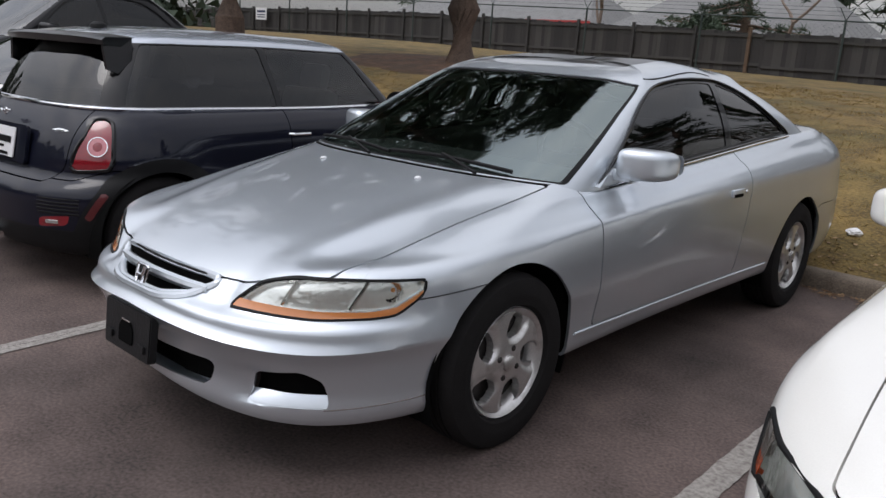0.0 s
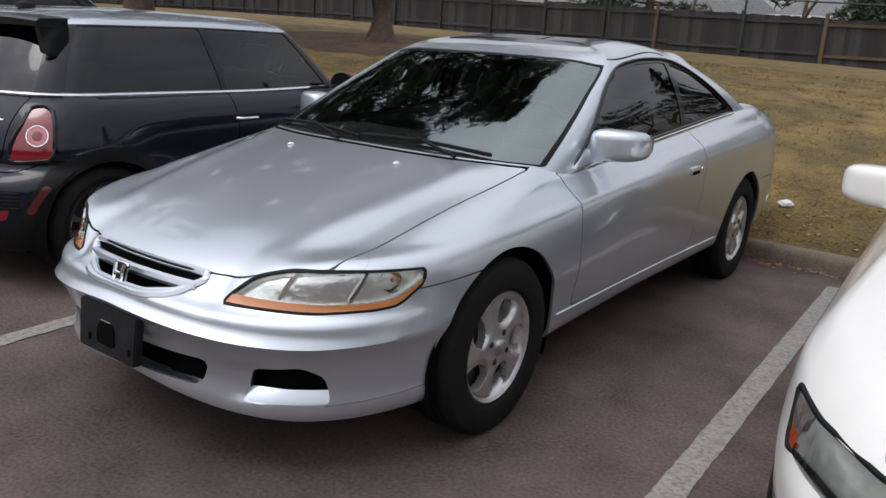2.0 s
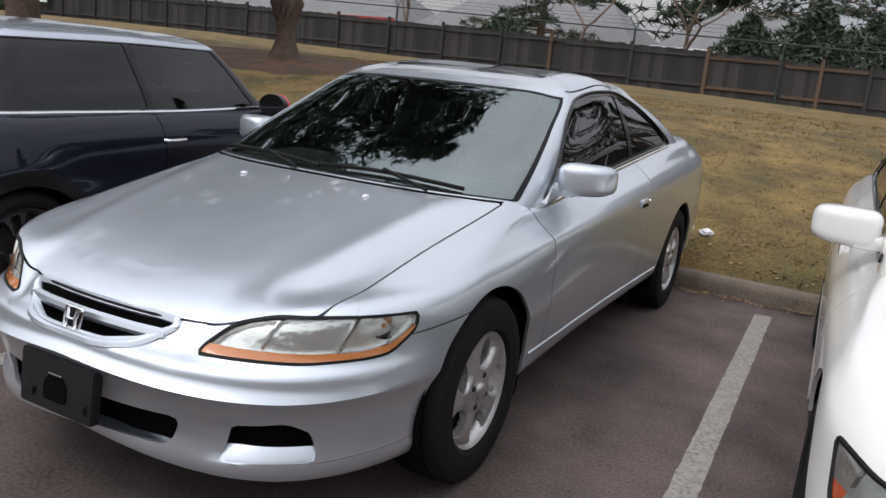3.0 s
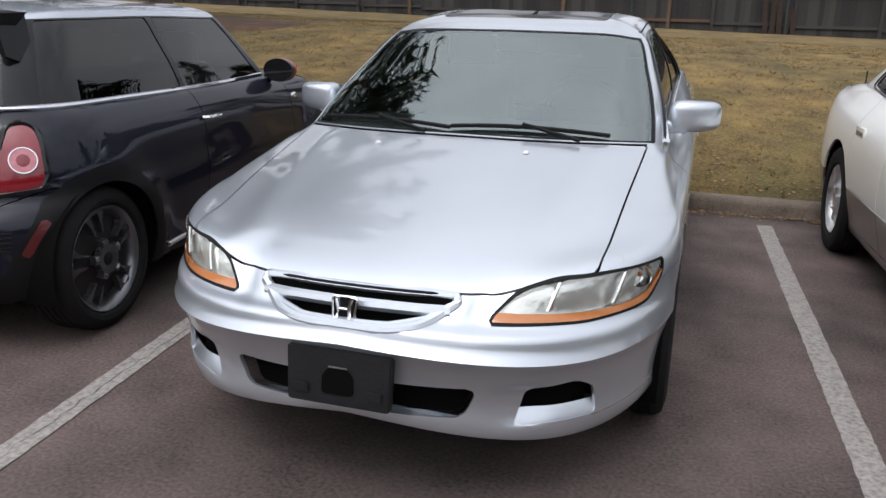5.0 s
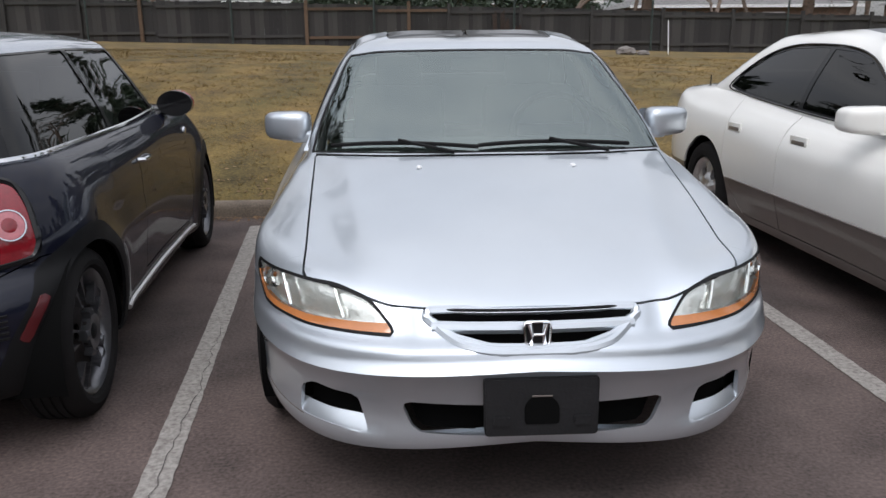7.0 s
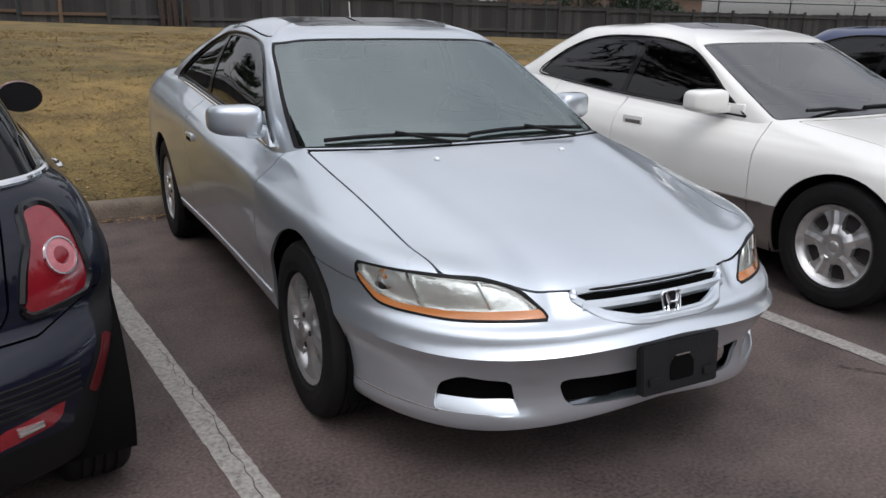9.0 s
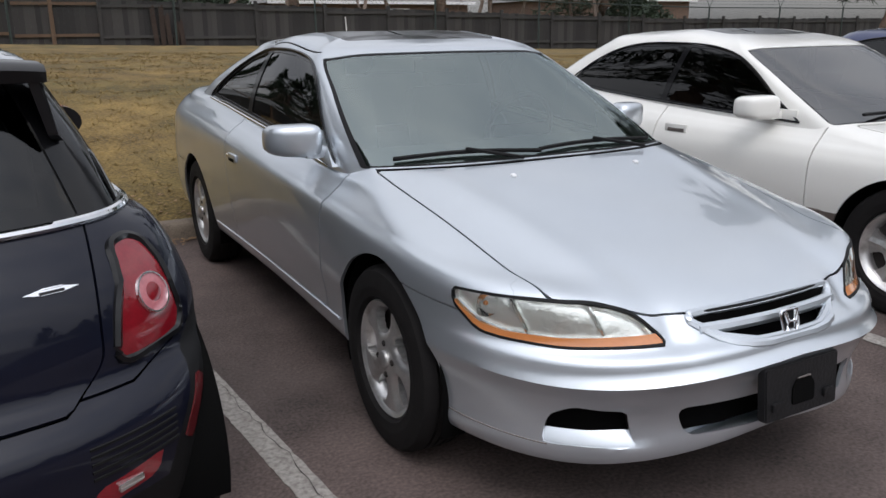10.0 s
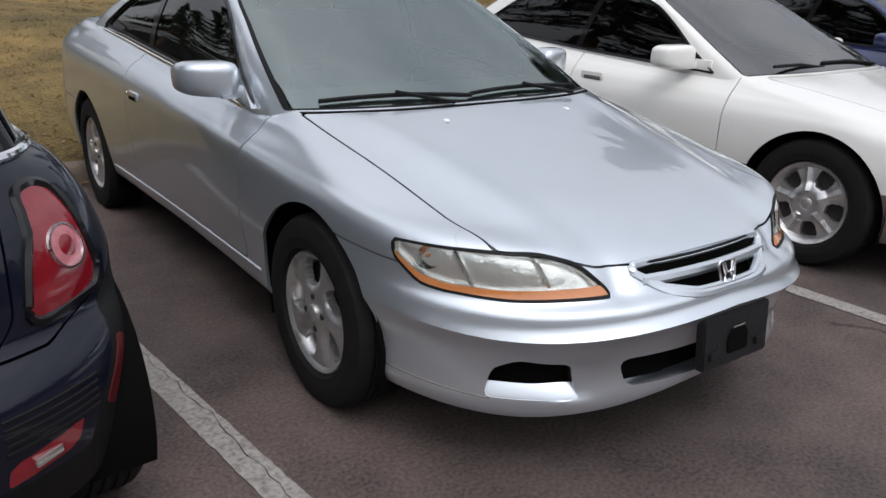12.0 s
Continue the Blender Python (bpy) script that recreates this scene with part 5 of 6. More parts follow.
    prism(bm, rounded([(-0.26, 0.10), (0.26, 0.10), (0.27, -0.10), (-0.27, -0.10)], 0.03), 0.02, pose(0, 0.012, 0), 0.004)
    part("plate_recess", bm, M_NAVY, plate)
    bm = bmesh.new()
    prism(bm, rounded([(-0.155, 0.078), (0.155, 0.078), (0.155, -0.078), (-0.155, -0.078)], 0.01), 0.006)
    part("plate", bm, M_WHITEPLASTIC, plate, "white dealer plate with dark lettering bars")
    for zz, ww, hh in ((0.012, 0.115, 0.017), (-0.026, 0.05, 0.006), (-0.062, 0.10, 0.008)):
        bm = bmesh.new()
        box(bm, (0.008 if zz > 0 else 0, -0.003, zz), (ww * 2, 0.002, hh * 2))
        part("plate_bar", bm, M_GLOSSBLACK, plate)
    bm = bmesh.new()
    for sg in (1, -1):
        tube(bm, [(sg * 0.012, -0.425, 0.885), (sg * 0.035, -0.42, 0.895), (sg * 0.055, -0.415, 0.89)], 0.006, 6)
    lathe(bm, [(0, 0.02), (-0.006, 0.018), (-0.008, 0.0001)], "y", 20, (0, -0.413, 0.885))
    part("tailgate_badge", bm, M_CHROME, hat, "winged round chrome badge")
    bd = empty("winged_badge")
    bd.parent = car
    q0, q1, q2 = (Vector(q) for q in drop_on((hatch[0], []), (0, 2), [(0.455, 0.828), (0.475, 0.828), (0.455, 0.848)]))
    out = (q1 - q0).cross(q2 - q0).normalized()
    bd.matrix_local = Matrix.Translation(q0 + out * 0.004) @ out.to_track_quat("-Y", "Z").to_matrix().to_4x4() @ Matrix.Scale(0.72, 4)
    bm = bmesh.new()
    prism(bm, [(-0.085, 0.0), (-0.03, 0.010), (0.03, 0.010), (0.085, 0.0), (0.03, -0.010), (-0.03, -0.010)], 0.004)
    part("badge_wing", bm, M_CHROME, bd)
    bm = bmesh.new()
    box(bm, (0, -0.0015, -0.004), (0.075, 0.003, 0.009), 0.001)
    part("badge_bar", bm, M_GLOSSBLACK, bd)
    bm = bmesh.new()
    box(bm, (0.004, -0.0015, 0.009), (0.062, 0.003, 0.005), 0.001)
    part("badge_bar", bm, M_CHROME, bd)
    # inner body and arch liners
    bm = bmesh.new()
    box(bm, (0, 1.25, 0.24), (1.3, 3.1, 0.1), 0.02)
    part("underbody", bm, M_DARK, car)
    bm = bmesh.new()
    box(bm, (0, 1.05, 0.58), (1.30, 1.9, 0.5), 0.04)
    part("cabin_floor", bm, M_DARK, car)
    for x in (-0.34, 0.34):
        for y in (0.35, 1.05):
            bm = bmesh.new()
            seat(bm, x, y + 0.05, 0.42, 0.44)
            part("seat", bm, M_INTERIOR, car)
    for y0 in (0.0, 2.467):
        for sd in (1, -1):
            bm = bmesh.new()
            rows = [[bm.verts.new((sd * x, y0 + 0.35 * math.cos(a), 0.305 + 0.35 * math.sin(a))) for x in (0.81, 0.45)] for a in np.linspace(-0.3, math.pi + 0.3, 24)]
            for a, b in zip(rows, rows[1:]):
                bm.faces.new((a[0], b[0], b[1], a[1]))
            part("arch_liner", bm, M_DARK, car)
    # exhaust pipes
    for x in (-0.06, 0.06):
        bm = bmesh.new()
        lathe(bm, [(-0.56, 0.034), (-0.56, 0.038), (-0.42, 0.038), (-0.42, 0.030), (-0.56, 0.034)], "y", 20, (x, 0, 0.265))
        part("exhaust_pipe", bm, M_CHROME, car)
    return car


M_DIMRED = mat("dim_red_reflector", (0.085, 0.008, 0.010), 0.3, coat=0.5, var=0.2, scale=40)
M_PINK = mat("clear_pink_lens", (0.50, 0.17, 0.19), 0.1, coat=1.0, var=0.2, scale=40)
M_REDCAP = mat("red_cap_paint", (0.42, 0.012, 0.014), 0.25, coat=1.0, var=0.08)
M_SMOKE = glass("smoked_glass", (0.30, 0.31, 0.31))
hatch_car = hatchback()
put_wheels(hatch_car, wheel("hatch_wheel", 0.308, 0.205, 0.222, 0.75, "dark"), [(0.715, 0.0, 0.306, 10), (-0.715, 0.0, 0.306, 40), (0.715, 2.467, 0.306, 25), (-0.715, 2.467, 0.306, 0)], 0.2)


# ---- four-door saloons ----
def saloon(name, label, paint, lower_paint, m, pane, detail=True, wheel_style="star"):
    car = tagged(empty(name), label, "car")
    car.matrix_world = m

    def R(yf, nf, w, yr, z, y1=-0.05, y2=2.75, nr=3):
        return ring(yf, y1, nf, w, y2, yr, nr, z)
    Z = lambda *z: list(zip((0, 0.5, 1, 1.5, 2, 2.5, 3), z))
    body = [
        R(-0.82, 2.5, (0.77, 0.76, 0.77), 3.62, Z(0.22, 0.20, 0.19, 0.18, 0.2, 0.23, 0.24)),
        R(-0.90, 2.5, (0.83, 0.80, 0.82), 3.70, Z(0.23, 0.21, 0.20, 0.19, 0.21, 0.25, 0.26)),
        R(-0.93, 2.5, (0.855, 0.83, 0.85), 3.76, Z(0.34, 0.32, 0.31, 0.30, 0.31, 0.33, 0.34)),
        R(-0.955, 2.5, (0.872, 0.862, 0.868), 3.80, Z(0.46, 0.44, 0.43, 0.42, 0.43, 0.46, 0.47)),
        R(-0.955, 2.5, (0.877, 0.875, 0.875), 3.80, Z(0.525, 0.51, 0.51, 0.51, 0.52, 0.54, 0.55)),
        R(-0.90, 2.5, (0.876, 0.878, 0.876), 3.76, Z(0.56, 0.55, 0.58, 0.61, 0.63, 0.65, 0.66)),
        R(-0.845, 2.5, (0.862, 0.87, 0.866), 3.74, [(0, 0.67), (0.35, 0.665), (0.6, 0.66), (0.8, 0.665), (1, 0.69), (1.5, 0.71), (2, 0.75), (2.5, 0.82), (3, 0.85)]),
        R(-0.70, 2.5, (0.835, 0.84, 0.84), 3.68, [(0, 0.725), (0.5, 0.72), (1, 0.742), (1.5, 0.78), (2, 0.84), (2.5, 0.93), (3, 0.95)], 0.02),
        R(-0.35, 2.5, (0.80, 0.805, 0.80), 3.50, [(0, 0.785), (0.5, 0.785), (1, 0.79), (1.5, 0.83), (2, 0.90), (2.5, 0.965), (3, 0.98)], 0.2),
        R(0.05, 2.6, (0.775, 0.775, 0.775), 3.30, [(0, 0.845), (0.5, 0.842), (1, 0.822), (1.5, 0.862), (2, 0.94), (2.5, 0.985), (3, 0.99)], 0.42),
        R(0.34, 2.7, (0.755, 0.745, 0.745), 3.12, [(0, 0.885), (0.5, 0.88), (0.8, 0.865), (1, 0.845), (1.5, 0.893), (2, 0.975), (2.5, 0.995), (3, 1.0)], 0.62, 2.62),
    ]
    top = [
        body[-1],
        R(0.58, 2.7, (0.725, 0.715, 0.715), 2.90, [(0, 1.0), (0.5, 0.995), (1, 0.965), (1.5, 1.03), (2, 1.07), (3, 1.09)], 0.78, 2.50),
        R(0.88, 2.8, (0.668, 0.662, 0.66), 2.70, [(0, 1.13), (0.5, 1.125), (1, 1.105), (1.5, 1.175), (2, 1.18), (3, 1.2)], 1.0, 2.36),
        R(1.16, 3.0, (0.598, 0.602, 0.598), 2.50, [(0, 1.265), (0.5, 1.26), (1, 1.245), (1.5, 1.292), (2, 1.28), (3, 1.29)], 1.24, 2.2),
        R(1.21, 3.0, (0.56, 0.565, 0.56), 2.46, [(0, 1.285), (0.5, 1.28), (1, 1.275), (1.5, 1.322), (2, 1.31), (3, 1.315)], 1.28, 2.16),
        R(1.34, 2.6, (0.42, 0.42, 0.42), 2.35, [(0, 1.31), (1, 1.32), (1.5, 1.352), (2, 1.34), (3, 1.335)], 1.4, 2.08),
        R(1.6, 2.2, (0.01, 0.01, 0.01), 2.1, [(0, 1.335), (1, 1.34), (1.5, 1.365), (2, 1.355), (3, 1.35)], 1.62, 1.95),
    ]
    lower = loft(body, [1, 3, 4, 4, 3, 4, 5, 6, 6, 5])
    upper = loft(top, [7, 8, 8, 3, 5, 6])
    for y0 in (0.0, 2.62):
        V = lower[0]
        lower, _ = cut(lower, np.where(V[:, 0] > 0.55, np.hypot(V[:, 1] - y0, V[:, 2] - 0.31) - 0.365, 1.0))
    s_of = lambda V: V[:, 0] + np.maximum(0, V[:, 1] + 0.55)
    lamp_line = rounded([(0.37, 0.562), (0.36, 0.655), (0.62, 0.652), (0.80, 0.662), (1.0, 0.668), (0.92, 0.56), (0.6, 0.55)], 0.02)
    V = lower[0]
    lower, lamp = cut(lower, np.where(V[:, 1] < 0.0, inside(np.c_[s_of(V), V[:, 2]], lamp_line), 1.0))
    gr_line = rounded([(-0.33, 0.65), (0.33, 0.65), (0.31, 0.565), (-0.31, 0.565)], 0.02)
    V = lower[0]
    lower, mouth = cut(lower, np.where(V[:, 1] < -0.5, inside(V[:, [0, 2]], gr_line), 1.0))
    V = lower[0]
    rest, hood = band(lower, np.where(V[:, 1] < 0.75, np.maximum(np.maximum(V[:, 0] - 0.655 - 0.03 * V[:, 1], (6.1 - V[:, 4]) * 0.1), (V[:, 4] - 9.9) * 0.1), 1.0))
    V = rest[0]
    rest, bumper = cut(rest, np.where(V[:, 1] < -0.2, np.maximum(V[:, 2] - 0.55, V[:, 1] + 0.2), 1.0))
    V = rest[0]
    rest, door = band(rest, np.maximum(np.maximum(0.52 - V[:, 1], V[:, 1] - 1.62), 0.25 - V[:, 2]), 0.0036)
    V = rest[0]
    rest, rdoor = band(rest, np.maximum(np.maximum(1.62 - V[:, 1], V[:, 1] - 2.32 + np.maximum(0, 0.5 - V[:, 2])), 0.25 - V[:, 2]))
    V = rest[0]
    tail_body, fender = cut(rest, V[:, 1] - 1.62)
    split = lambda sh: cut(sh, sh[0][:, 2] - 0.452)
    panel("hood", hood, paint, car)
    a, b = cut(bumper, bumper[0][:, 2] - 0.44)
    panel("front_bumper", a, paint, car)
    panel("bumper_skirt", b, lower_paint, car)
    a, b = split(tail_body)
    panel("rear_body", a, paint, car)
    panel("rear_skirt", b, lower_paint, car)
    panel("grille", mouth, M_BLACK, car, 0, offset=-0.02, edge=0)
    for sd in (1, -1):
        a, b = split(fender)
        panel("fender", a, paint, car, sd)
        panel("fender_skirt", b, lower_paint, car, sd)
        for nm, sh, hy in (("front_door", door, 1.45), ("rear_door", rdoor, 2.20)):
            a, b = split(sh)
            d = panel(nm, a, paint, car, sd)
            panel("door_cladding", b, lower_paint, d, sd, label="dark lower door cladding")
            p = drop_on(sh, (1, 2), [(hy, 0.775)])[0]
            bm = bmesh.new()
            box(bm, (0, 0, 0), (0.016, 0.17, 0.056), 0.007, Matrix.Translation((sd * (p[0] + 0.004), p[1], p[2])))
            hd = part("handle", bm, paint, d)
            # taupe strip on the handle, colour in place of the grip's shade
            bm = bmesh.new()
            box(bm, (0, 0, 0), (0.005, 0.13, 0.022), 0.002, Matrix.Translation((sd * (p[0] + 0.0118), p[1] - 0.004, p[2] - 0.008)))
            part("handle_gap", bm, M_TAUPE, d)
        hl = empty("headlamp")
        hl.parent = car
        V = lamp[0]
        inner, amber = cut(lamp, 0.86 - s_of(V) - (V[:, 2] - 0.6) * 0.4)
        panel("lens", inner, M_LENS, hl, sd, offset=-0.001, edge=0, label="clear headlamp lens")
        panel("lamp_bowl", inner, M_LAMPGREY, hl, sd, offset=-0.03, edge=-0.029)
        V = amber[0]
        clear_c, amber_c = cut(amber, V[:, 2] - 0.60)
        panel("corner_lens", clear_c, M_LAMPCORNER, hl, sd)
        panel("turn_signal", amber_c, M_AMBERDARK, hl, sd, label="amber corner lamp")
        pts = drop_on((np.c_[lamp[0][:, :3], s_of(lamp[0]), lamp[0][:, 2]], []), (3, 4), lamp_line + lamp_line[:1])
        mirror_tube("lamp_gasket", pts, 0.007, M_BLACK, hl, sd)
        pts = drop_on((lower[0][lower[0][:, 0] > 0.6], []), (1, 2), [(y, 0.452) for y in np.linspace(0.42, 2.22, 40)])
        mirror_tube("side_moulding", [(q[0] + 0.002, q[1], q[2]) for q in pts], 0.007, lower_paint, car, sd)
        mr = empty("door_mirror")
        mr.parent = car
        bm = mirror_shell((0.862, 0.85, 0.943), (0.11, 0.07, 0.07), sd, 0.05)
        part("mirror_shell", bm, paint, mr)
        bm = bmesh.new()
        box(bm, (sd * 0.785, 0.83, 0.905), (0.10, 0.08, 0.05), 0.016)
        box(bm, (sd * 0.735, 0.80, 0.90), (0.03, 0.2, 0.07), 0.01)
        part("mirror_foot", bm, paint, mr)
    win_line = [(0.68, 0.872), (0.86, 0.99), (1.04, 1.115), (1.20, 1.205), (1.40, 1.255), (1.70, 1.275), (2.05, 1.262), (2.25, 1.215), (2.45, 1.11), (2.58, 1.005), (2.4, 0.975), (1.8, 0.925), (1.2, 0.893)]
    V = upper[0]
    upper, screen = cut(upper, np.where(V[:, 4] < 3.0, np.maximum((V[:, 3] - 0.80) * 0.6, np.maximum(0.03 - V[:, 4], V[:, 4] - 2.93) * 0.3), 1.0))
    V = upper[0]
    upper, back = cut(upper, np.where(V[:, 4] < 3.0, np.maximum((2.28 - V[:, 3]) * 0.6, np.maximum(0.06 - V[:, 4], V[:, 4] - 2.93) * 0.3), 1.0))
    V = upper[0]
    upper, sideg = cut(upper, np.where((V[:, 4] < 3.3) & (V[:, 0] > 0.4), inside(V[:, 1:3], win_line), 1.0))
    V = screen[0]
    edge_s, screen_in = cut(screen, np.maximum((V[:, 3] - 0.775) * 0.6, np.maximum(0.09 - V[:, 4], V[:, 4] - 2.86) * 0.3))
    panel("screen_border", edge_s, M_GLOSSBLACK, car, 0, offset=-0.004)
    panel("windscreen", screen_in, M_GLASSGREY, car, 0, offset=-0.004, edge=0)
    panel("rear_window", back, pane, car, 0, offset=-0.003)
    V = sideg[0]
    strip, panes = cut(sideg, -np.minimum(-inside(V[:, 1:3], win_line) - 0.014, np.abs(V[:, 1] - 1.66 + (V[:, 2] - 1.0) * 0.25) - 0.022))
    front_p, rear_p = cut(panes, 1.66 - panes[0][:, 1] - (panes[0][:, 2] - 1.0) * 0.25)
    for sd in (1, -1):
        panel("window_frame", strip, M_GLOSSBLACK, car, sd, offset=-0.002)
        panel("front_window", front_p, pane, car, sd, offset=-0.005, edge=0, label="dark tinted front door window")
        panel("rear_door_window", rear_p, pane, car, sd, offset=-0.005, edge=0, label="dark tinted rear door window")
        pts = curve(drop_on(sideg, (1, 2), win_line + win_line[:1]), 4)
        mirror_tube("window_moulding", [(p[0] + 0.003, p[1], p[2]) for p in pts], 0.006, M_GLOSSBLACK, car, sd)
    V = upper[0]
    roof, sunroof = band(upper, np.where(V[:, 4] > 3.2, inside(V[:, :2], rounded([(-0.40, 1.42), (0.40, 1.42), (0.40, 1.92), (-0.40, 1.92)], 0.06)), 1.0))
    panel("roof", roof, paint, car)
    panel("sunroof", sunroof, M_GLOSSBLACK, car, 0, offset=-0.003, label="dark glass sunroof")
    bm = bmesh.new()
    box(bm, (0, 1.4, 0.24), (1.3, 4.3, 0.1), 0.02)
    part("underbody", bm, M_DARK, car)
    bm = bmesh.new()
    box(bm, (0, 1.6, 0.55), (1.45, 2.1, 0.5), 0.05)
    part("cabin_floor", bm, M_DARK, car)
    bm = bmesh.new()
    box(bm, (0, 0.78, 0.82), (1.36, 0.5, 0.12), 0.05)
    part("dashboard", bm, M_INTERIOR, car)
    for x in (-0.36, 0.36):
        bm = bmesh.new()
        seat(bm, x, 1.45, 0.44)
        part("front_seat", bm, M_INTERIOR, car)
    bm = bmesh.new()
    box(bm, (0, 2.42, 0.86), (1.2, 0.16, 0.5), 0.05)
    part("rear_seat", bm, M_INTERIOR, car)
    for y0 in (0.0, 2.62):
        for sd in (1, -1):
            bm = bmesh.new()
            rows = [[bm.verts.new((sd * x, y0 + 0.375 * math.cos(a), 0.31 + 0.375 * math.sin(a))) for x in (0.84, 0.5)] for a in np.linspace(-0.3, math.pi + 0.3, 24)]
            for a, b in zip(rows, rows[1:]):
                bm.faces.new((a[0], b[0], b[1], a[1]))
            part("arch_liner", bm, M_DARK, car)
    for x0, x1 in ((0.5, -0.1), (-0.1, -0.6)):
        bm = bmesh.new()
        tube(bm, [(x0, 0.40, 0.90), ((x0 + x1) / 2, 0.42, 0.925), (x1, 0.42, 0.925)], 0.009, 6)
        part("wiper", bm, M_BLACK, car)
    # aerial on the boot side
    bm = bmesh.new()
    tube(bm, [(-0.70, 2.98, 0.96), (-0.70, 2.98, 0.98), (-0.70, 2.98, 1.06)], 0.004, 6)
    lathe(bm, [(0.95, 0.018), (0.985, 0.014), (0.99, 0.0001)], "z", 12, (-0.70, 2.98, 0))
    part("aerial", bm, M_BLACK, car)
    put_wheels(car, wheel("saloon_wheel", 0.318, 0.205, 0.20, 0.6, wheel_style), [(0.765, 0.0, 0.316, 30), (-0.765, 0.0, 0.316, 10), (0.765, 2.62, 0.316, 50), (-0.765, 2.62, 0.316, 0)], 0.2)
    return car


M_LAMPCORNER = mat("smoky_corner_lens", (0.22, 0.20, 0.18), 0.12, 0.3, coat=1.0, var=0.2, scale=30)
M_AMBERDARK = mat("dark_amber_lens", (0.42, 0.075, 0.02), 0.15, coat=1.0, var=0.15, scale=30)
M_GLASSGREY = glass("grey_windscreen_glass", (0.24, 0.24, 0.235), gloss=0.7)
saloon("saloon_car", "white four-door saloon with taupe lower sides, parked beside the coupe", M_WHITE, M_TAUPE, pose(2.675, -0.065, 0, 0, 0, 2.3), M_TINTRED)
saloon("blue_saloon_car", "dark blue saloon parked beyond the white one", M_BLUE, M_BLUE, pose(5.45, 0.1, 0, 0, 0, 0.8), M_TINT)
saloon("white_parked_car", "white saloon parked beyond the hatchback", M_WHITE, M_WHITE, pose(-5.05, -0.3, 0, 0, 0, 4.0), M_TINT)
suv = saloon("dark_parked_car", "black tall car parked beyond the white one", M_GLOSSBLACK, M_GLOSSBLACK, pose(-8.4, 0.9, 0, 0, 0, 4.0), M_TINT)
suv.scale = (1.06, 1.02, 1.36)


# ---- fence along the top of the bank ----
FENCE_Y = 25.0


def fence():
    fn = tagged(empty("wooden_fence"), "long weathered grey board fence with some new cedar posts", "fence", kind="structure")
    random.seed(5)
    base = lambda x: turf_height(x, FENCE_Y) - 0.03
    x = -52.0
    k = 0
    new_posts = {-8.9, -3.5, -0.1}
    while x < 48:
        L = 2.42
        near = min(((abs(x - q), q) for q in new_posts))
        V, F = [], []
        cedar = -3.6 < x < -1.0
        h0 = 1.36 + random.uniform(-0.03, 0.03)
        n = int(L / 0.145)
        for i in range(n):
            a = x + 0.06 + i * L / n
            w = L / n - 0.003
            z0 = base(a) + 0.03
            z1 = base(a) + h0 + random.uniform(-0.025, 0.02)
            y0 = FENCE_Y + random.uniform(-0.006, 0.006)
            b = len(V)
            for yy in (y0, y0 + 0.018):
                V += [(a, yy, z0), (a + w, yy, z0), (a + w, yy, z1), (a, yy, z1)]
            F += [(b, b + 1, b + 2, b + 3), (b + 5, b + 4, b + 7, b + 6), (b + 1, b + 5, b + 6, b + 2), (b + 4, b, b + 3, b + 7), (b + 3, b + 2, b + 6, b + 7)]
        link_mesh("fence_panel", V, F, M_FENCE, fn, smooth=False)
        for zr in (0.30, 1.22):
            bm = bmesh.new()
            box(bm, (x + L / 2, FENCE_Y - 0.03, base(x + L / 2) + zr), (L - 0.10, 0.04, 0.09), m=None)
            part("fence_rail", bm, M_NEWWOOD if cedar else M_FENCE, fn, smooth=False)
        bm = bmesh.new()
        isnew = near[0] < 1.25
        px = near[1] if isnew else x
        box(bm, (px, FENCE_Y - 0.06, base(px) + 0.74), (0.11, 0.10, 1.55 if isnew else 1.46), 0.006, seg=1)
        part("fence_post", bm, M_NEWWOOD if isnew else M_FENCE, fn, smooth=False)
        if isnew:
            new_posts.discard(near[1])
            new_posts.add(1e6)
        x += L
        k += 1


def broken_boards():
    """A few split red-brown boards set against the fence where panels have failed."""
    rng = random.Random(8)
    for k in range(5):
        x = 2.85 + 0.2 * k + rng.uniform(-0.03, 0.03)
        h = rng.uniform(0.75, 1.25)
        z = turf_height(x, FENCE_Y - 0.1)
        bm = bmesh.new()
        prism(bm, [(-0.075, -0.04), (0.075, -0.04), (0.07, h - rng.uniform(0, 0.12)), (0.02, h), (-0.03, h - rng.uniform(0.02, 0.15)), (-0.07, h - 0.04)], 0.02, pose(x, FENCE_Y - 0.12, z, 3, rng.uniform(-5, 5)))
        tagged(part("broken_board", bm, M_OLDWOOD, smooth=False), "split red-brown board leaning on the grey fence", "board", group="broken fence boards")


M_OLDWOOD = mat("red_brown_board", (0.040, 0.027, 0.021), 0.9, var=0.35, scale=6, fine=60, vary=0.25)


